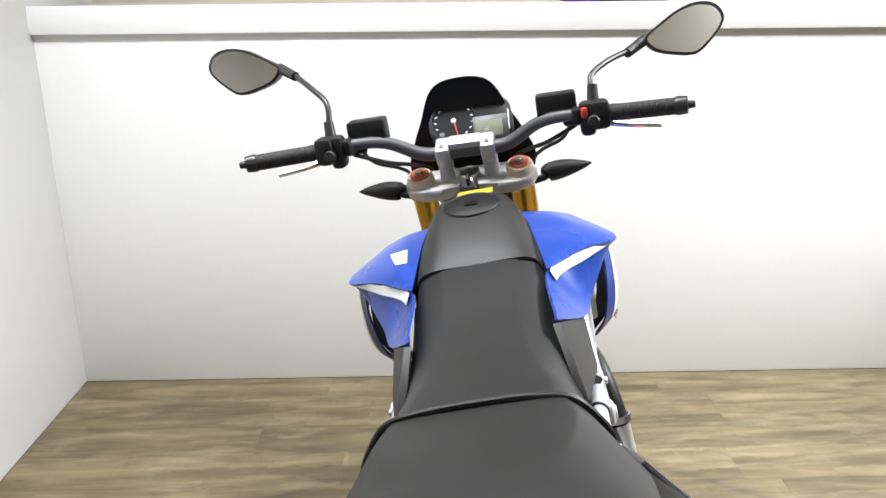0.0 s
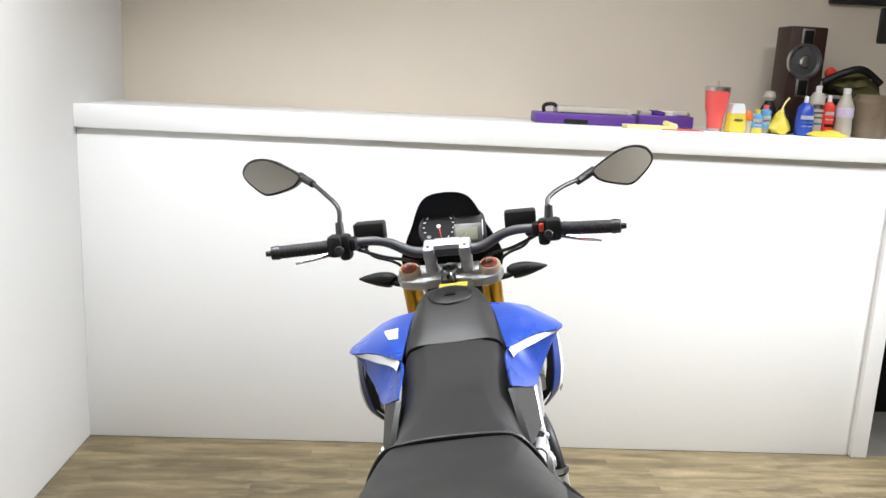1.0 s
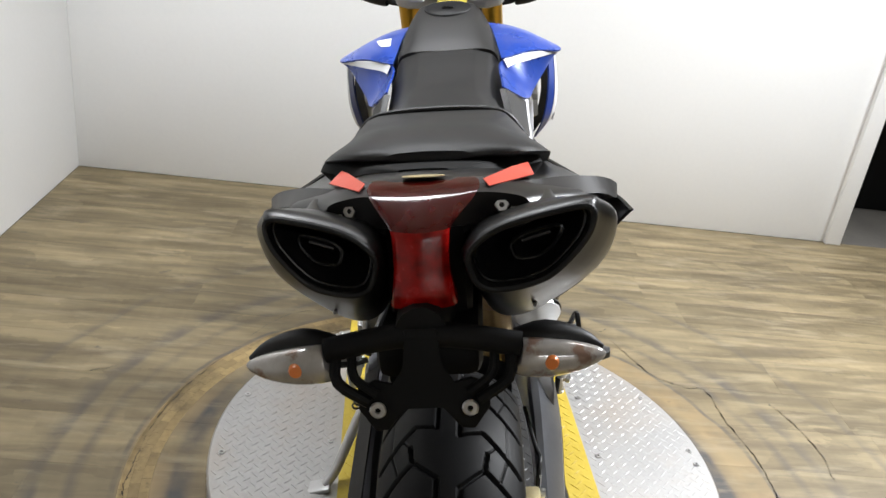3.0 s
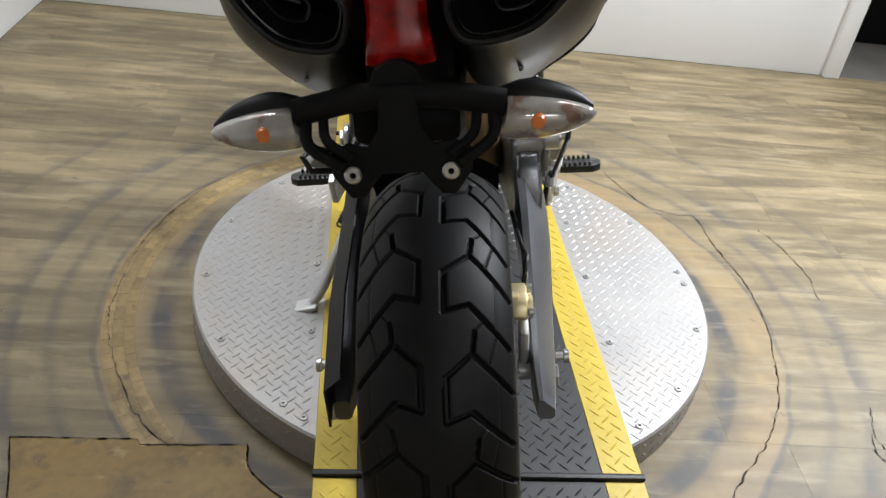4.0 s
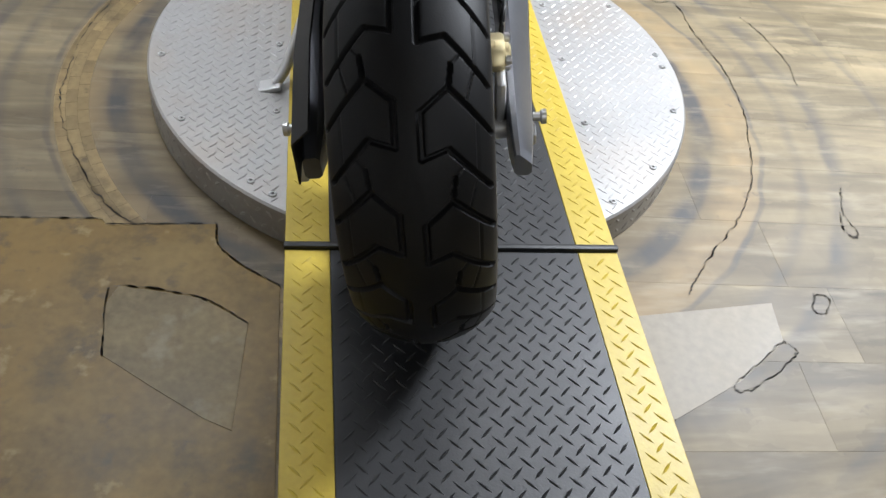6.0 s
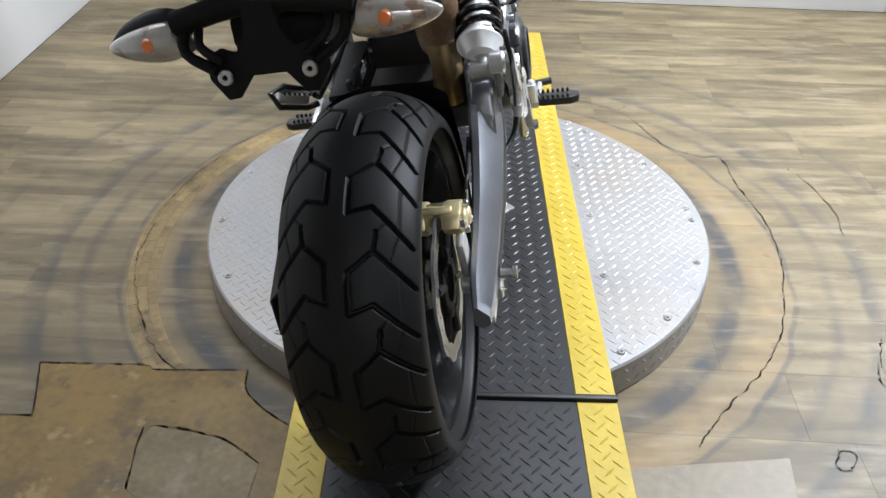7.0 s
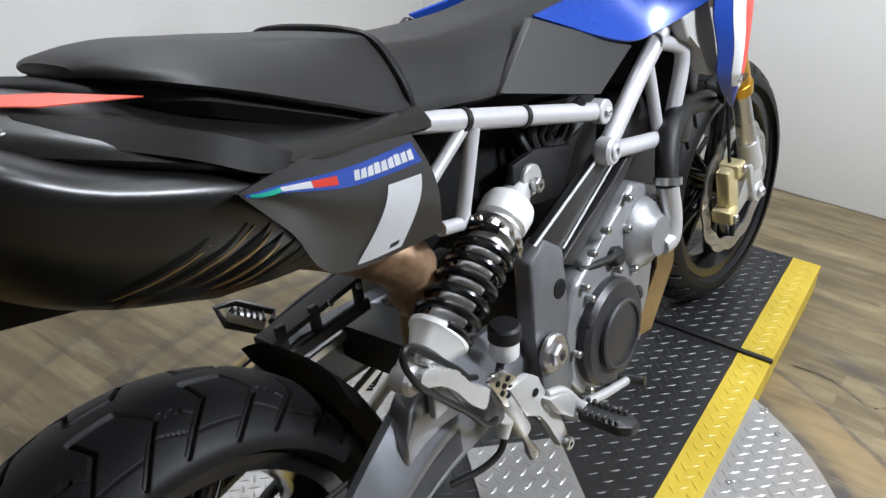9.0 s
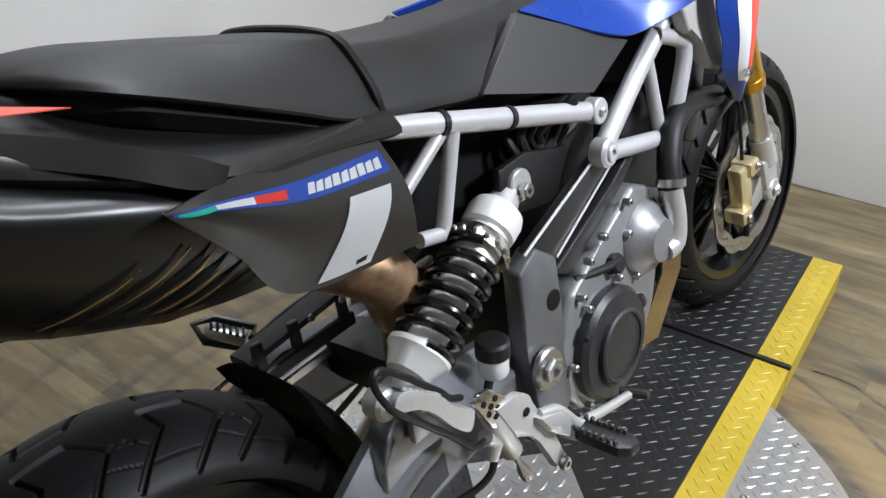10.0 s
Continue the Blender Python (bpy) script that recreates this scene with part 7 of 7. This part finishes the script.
# plate with a window ahead of the rear wheel, beside the chain
gd_ = bp("chain_plate", beam([((-0.085, 0.255, 0.505), 0.020, 0.006), ((-0.085, 0.43, 0.528), 0.020, 0.006)]), BLACK_PLASTIC, label="black plate over the chain")
bp("plate_edge", beam([((-0.065, 0.275, 0.478), 0.006, 0.010), ((-0.065, 0.43, 0.485), 0.006, 0.010)]), BLACK_MATT, gd_)
for y in (0.275, 0.335, 0.42):
    bp("plate_web", box((0.010, 0.016, 0.05), (-0.070, y, 0.502), 0.003), BLACK_MATT, gd_)
for y in (0.36, 0.415):
    bp("plate_bolt", disc(0.005, 0, 0.004, (-0.062, y, 0.520), (1, 0, 0.6), 0.001, 12), STEEL, gd_)

# ---- things on the ledge ----
ZL = LEDGE


def bottle(name, x, y, parts_, label, category):
    """Round things: parts_ is a list of (part name, profile, material), the first is the body."""
    t = thing(name, pose(x, y, ZL), label, category)
    for nm, prof, mat in parts_:
        part(nm, lathe(prof, 28, (0, 0, 0), (0, 0, 1), False), mat, t)
    return t


def label_bars(t, r, rows):
    """Printed bars bent round a bottle's front: rows of (height, tall, half angle in degrees, material)."""
    for z, tall, half, mat in rows:
        bm = grid_mesh([[((r + 0.0006) * math.sin(a), -(r + 0.0006) * math.cos(a), z + q * tall / 2) for q in (-1, 1)] for a in [radians(half * (k / 4 - 1)) for k in range(9)]])
        bmesh.ops.solidify(bm, geom=bm.faces[:], thickness=0.0004)
        part("label_bar", bm, mat, t, smooth=0)


speaker = thing("speaker", pose(1.445, 2.66, ZL, 0, 0, 2), "dark brown wooden loudspeaker standing on the ledge", "speaker")
part("cabinet", box((0.166, 0.12, 0.450), (0.008, -0.03, 0.225), 0.006), WOOD_DARK, speaker)
part("woofer", lathe([(0.0, 0.004), (0.025, 0.012), (0.03, 0.006), (0.058, 0.002), (0.066, 0.010), (0.074, 0.010), (0.076, 0.0)], 40, (-0.002, -0.0895, 0.305), (0, -1, 0), False), BAR_GREY, speaker, "dull grey woofer cone")
part("woofer_ring", lathe([(0.066, 0.008), (0.068, 0.014), (0.075, 0.014), (0.078, 0.0)], 40, (-0.002, -0.0895, 0.305), (0, -1, 0)), STEEL, speaker)
part("dust_dome", lathe([(0.0, 0.022), (0.018, 0.018), (0.028, 0.006)], 30, (-0.002, -0.0895, 0.305), (0, -1, 0), False), STEEL, speaker)
for z in (0.402, 0.195):
    part("horn_frame", box((0.056, 0.008, 0.078), (0.002, -0.092, z), 0.003), STEEL, speaker, "bare metal horn frame")
    part("horn", box((0.040, 0.006, 0.062), (0.002, -0.0965, z), 0.003), DEEP_BLACK, speaker)

bottle("tumbler", 1.028, 2.44, [("body", [(0, 0.012), (0.030, 0.012), (0.034, 0.06), (0.045, 0.10), (0.050, 0.165), (0, 0.165)], CORAL), ("base", [(0, 0), (0.029, 0), (0.030, 0.013), (0, 0.013)], STEEL), ("lid", [(0, 0.165), (0.051, 0.165), (0.051, 0.178), (0.046, 0.182), (0, 0.182)], STEEL), ("straw", [(0, 0.18), (0.004, 0.18), (0.004, 0.205), (0, 0.205)], CLOUDY)], "coral red insulated tumbler with a metal lid", "tumbler")
bl = thing("cleaner_bottle", pose(1.108, 2.42, ZL, 0, 0, 8), "yellow and white plastic cleaner bottle", "bottle")
part("body", body([(-0.022, [(0, 0.075), (0.03, 0.075), (0.034, 0.04), (0.034, 0.004), (0, 0.002)]), (0, [(0, 0.078), (0.038, 0.078), (0.042, 0.04), (0.042, 0.002), (0, 0.0)]), (0.022, [(0, 0.075), (0.03, 0.075), (0.034, 0.04), (0.034, 0.004), (0, 0.002)])], 3, 3), YELLOW, bl)
part("top", body([(-0.018, [(0, 0.118), (0.022, 0.116), (0.028, 0.095), (0.03, 0.078), (0, 0.077)]), (0.018, [(0, 0.118), (0.022, 0.116), (0.028, 0.095), (0.03, 0.078), (0, 0.077)])], 3, 3), DECAL_WHITE, bl)
part("label_bar", box((0.036, 0.002, 0.008), (0, -0.0235, 0.052), 0), STEEL, bl, smooth=0)
bottle("orange_pot", 1.165, 2.44, [("body", [(0, 0), (0.020, 0), (0.024, 0.05), (0, 0.05)], CLOUDY), ("lid", [(0, 0.05), (0.024, 0.052), (0.026, 0.066), (0.016, 0.088), (0, 0.092)], ORANGE)], "small pot with an orange lid", "pot")
for x, y, h, mat, lid in ((1.205, 2.43, 0.085, SKY_BLUE, YELLOW), (1.248, 2.45, 0.105, SKY_BLUE, CORAL)):
    lc = bottle("label_can", x, y, [("body", [(0, 0.02), (0.023, 0.02), (0.023, h - 0.012), (0.012, h - 0.004), (0, h - 0.004)], mat), ("base", [(0, 0), (0.0232, 0), (0.0232, 0.022), (0, 0.022)], lid if lid is YELLOW else STEEL), ("lid", [(0, h - 0.004), (0.011, h - 0.004), (0.011, h + 0.012), (0, h + 0.013)], lid)], "blue and white labelled small can", "can")
    label_bars(lc, 0.023, [(h * 0.62, h * 0.16, 60, DECAL_WHITE), (h * 0.40, h * 0.07, 45, DECAL_WHITE), (h * 0.52, h * 0.03, 35, DECAL_RED)])
bag = thing("yellow_bag", pose(1.305, 2.43, ZL), "crumpled yellow plastic bag", "bag")
bb = body([(-0.03, [(0, 0.035), (0.018, 0.03), (0.022, 0.012), (0, 0.0)]), (-0.01, [(0, 0.085), (0.022, 0.06), (0.042, 0.02), (0, 0.0)]), (0.012, [(0, 0.105), (0.018, 0.085), (0.045, 0.025), (0, 0.0)]), (0.035, [(0, 0.05), (0.018, 0.04), (0.03, 0.015), (0, 0.0)])], 4, 4)
for v in bb.verts:
    v.co += Vector(noise.noise_vector(v.co * 45)) * 0.010 * min(1, v.co.z * 30)
part("sack", bb, YELLOW, bag)
part("handle", tube([(0.0, 0, 0.09), (0.006, 0, 0.115), (0.016, 0, 0.135), (0.028, 0, 0.15)], [0.006, 0.004, 0.004, 0.005], 8, 3), PALE_YELLOW, bag)
bottle("black_spray_bottle", 1.295, 2.53, [("body", [(0, 0), (0.03, 0), (0.032, 0.10), (0.014, 0.135), (0, 0.135)], BLACK_PLASTIC), ("cap", [(0, 0.135), (0.02, 0.135), (0.026, 0.15), (0.02, 0.172), (0, 0.176)], CLOUDY)], "black bottle with a pale cap", "bottle")
bb_ = bottle("blue_bottle", 1.392, 2.40, [("body", [(0, 0), (0.034, 0), (0.036, 0.07), (0.030, 0.115), (0.012, 0.135), (0, 0.135)], STRONG_BLUE), ("cap", [(0, 0.135), (0.010, 0.135), (0.008, 0.160), (0, 0.162)], DECAL_WHITE)], "blue plastic detergent bottle", "bottle")
label_bars(bb_, 0.0362, [(0.075, 0.016, 50, DECAL_WHITE), (0.055, 0.006, 40, SKY_BLUE), (0.040, 0.004, 40, DECAL_WHITE)])
bag = thing("black_bag", pose(1.352, 2.52, ZL), "crumpled black plastic bag on the ledge", "bag")
bb = body([(-0.05, [(0, 0.03), (0.03, 0.026), (0.045, 0.010), (0, 0.0)]), (-0.01, [(0, 0.085), (0.035, 0.066), (0.062, 0.020), (0, 0.0)]), (0.03, [(0, 0.105), (0.028, 0.080), (0.055, 0.020), (0, 0.0)]), (0.055, [(0, 0.04), (0.02, 0.03), (0.04, 0.010), (0, 0.0)])], 4, 4)
for v in bb.verts:
    v.co += Vector(noise.noise_vector(v.co * 38)) * 0.012 * min(1, v.co.z * 30)
part("sack", bb, BLACK_PLASTIC, bag)
sc_ = bottle("spray_can", 1.465, 2.45, [("body", [(0, 0), (0.030, 0), (0.030, 0.16), (0.018, 0.178), (0, 0.178)], CLOUDY), ("cap", [(0, 0.178), (0.012, 0.178), (0.012, 0.205), (0, 0.207)], DECAL_WHITE)], "grey aerosol spray can", "can")
label_bars(sc_, 0.030, [(0.120, 0.020, 55, STEEL), (0.095, 0.006, 45, BLACK_PLASTIC), (0.075, 0.005, 45, BLACK_PLASTIC), (0.050, 0.008, 50, SKY_BLUE)])
rc_ = bottle("red_spray_can", 1.508, 2.43, [("body", [(0, 0), (0.024, 0), (0.024, 0.125), (0.012, 0.142), (0, 0.142)], DECAL_RED), ("cap", [(0, 0.142), (0.009, 0.142), (0.008, 0.168), (0, 0.17)], DECAL_WHITE)], "small red aerosol can on the ledge", "can")
label_bars(rc_, 0.024, [(0.095, 0.014, 55, DECAL_WHITE), (0.070, 0.005, 45, DECAL_WHITE), (0.045, 0.012, 50, BLACK_PLASTIC)])
bottle("water_bottle", 1.572, 2.42, [("body", [(0, 0), (0.034, 0), (0.036, 0.03), (0.033, 0.075), (0.036, 0.08), (0.036, 0.125), (0.014, 0.178), (0, 0.178)], CLOUDY), ("label_band", [(0.0362, 0.082), (0.0368, 0.084), (0.0368, 0.120), (0.0362, 0.122)], LILAC), ("cap", [(0, 0.178), (0.015, 0.178), (0.015, 0.2), (0, 0.201)], DECAL_WHITE)], "clear plastic bottle with a pale lilac label", "bottle")
bottle("storage_jar", 1.71, 2.47, [("body", [(0, 0), (0.075, 0), (0.080, 0.02), (0.078, 0.15), (0.055, 0.18), (0, 0.18)], BROWN_CLOUDY)], "cloudy plastic storage jar", "jar")
rag = body([(-0.03, [(0, 0.018), (0.05, 0.014), (0.07, 0.004), (0, 0)]), (0.0, [(0, 0.026), (0.06, 0.02), (0.085, 0.006), (0, 0)]), (0.03, [(0, 0.018), (0.05, 0.012), (0.07, 0.004), (0, 0)])], 4, 4)
for v in rag.verts:
    v.co += Vector(noise.noise_vector(v.co * 40)) * 0.008 * min(1, v.co.z * 60)
rg = part("yellow_rag", rag, YELLOW, None)
rg.location = (1.475, 2.36, ZL)
tagged(rg, "crumpled yellow cleaning rag on the ledge", "rag")
jk = body([(-0.06, [(0, 0.06), (0.06, 0.05), (0.09, 0.02), (0, 0.0)]), (0.0, [(0, 0.10), (0.09, 0.08), (0.12, 0.03), (0, 0.0)]), (0.06, [(0, 0.07), (0.07, 0.05), (0.10, 0.02), (0, 0.0)])], 5, 5)
for v in jk.verts:
    v.co += Vector(noise.noise_vector(v.co * 18)) * 0.03
bundle = thing("tool_bag", pose(1.70, 2.62, ZL + 0.16, 0, 8, 0), "black and olive tool bag on a stack of boxes", "bag")
part("cloth", jk, OLIVE, bundle)
part("red_knob", lathe([(0, -0.02), (0.02, -0.015), (0.026, 0), (0.02, 0.018), (0, 0.022)], 20, (-0.13, -0.03, 0.085), (0, -1, 0), False), DECAL_RED, bundle)
part("strap", tube([(-0.16, -0.04, 0.04), (-0.10, -0.07, 0.09), (-0.02, -0.08, 0.12), (0.08, -0.07, 0.08)], 0.016, 8, 4), BLACK_PLASTIC, bundle)
bx = thing("storage_box", pose(1.66, 2.64, ZL), "dark plastic storage box on the ledge", "box")
part("tub", box((0.34, 0.20, 0.145), (0, 0, 0.0725), 0.008), BLACK_PLASTIC, bx)
part("rim", box((0.355, 0.215, 0.012), (0, 0, 0.15), 0.003), BLACK_MATT, bx)
case = thing("purple_case", pose(0.50, 2.56, ZL, 0, 0, -3), "long purple plastic tool case", "case")
part("base", box((0.42, 0.15, 0.045), (0, 0, 0.0225), 0.008), PURPLE, case)
part("cover", box((0.30, 0.13, 0.028), (0.03, 0, 0.060), 0.008), CLOUDY, case, "cloudy see-through cover")
part("handle", tube([(-0.17, -0.03, 0.045), (-0.17, -0.03, 0.072), (-0.13, -0.03, 0.078), (-0.10, -0.03, 0.05)], 0.008, 10, 3), BLACK_PLASTIC, case)
part("foot_arch", box((0.10, 0.004, 0.018), (-0.04, -0.0765, 0.012), 0.002), BLACK_PLASTIC, case)
case = thing("purple_tray", pose(0.86, 2.60, ZL, 0, 0, -2), "purple plastic tray of small parts", "tray")
part("tray", box((0.24, 0.12, 0.05), (0, 0, 0.025), 0.006), PURPLE, case)
for k in range(4):
    part("packet", box((0.05, 0.06, 0.02), (-0.08 + 0.055 * k, 0.0, 0.058), 0.005, (0, 10 * (k % 2), 20 * k)), (CLOUDY, PURPLE, DULL_WALL, CLOUDY)[k], case)
pp = thing("paper_stack", pose(0.76, 2.37, ZL, 0, 0, -4), "stack of pale yellow papers and a red folder", "paper")
part("paper", box((0.20, 0.10, 0.016), (-0.03, 0, 0.008), 0.002), PALE_YELLOW, pp)
part("folder", box((0.17, 0.09, 0.004), (0.09, -0.01, 0.004), 0.001, (0, 0, 5)), DECAL_RED, pp)
part("crumple", box((0.05, 0.05, 0.022), (0.06, 0.015, 0.020), 0.009, (10, 12, 30)), PALE_YELLOW, pp)
arm = thing("wall_bracket", pose(1.82, 2.80, 1.925), "black metal wall bracket above the ledge", "bracket")
part("rail", box((0.34, 0.03, 0.03), (0, 0, 0.03), 0.004), BLACK_MATT, arm)
part("plate", box((0.10, 0.04, 0.16), (0.13, 0.02, -0.07), 0.01), BLACK_MATT, arm)
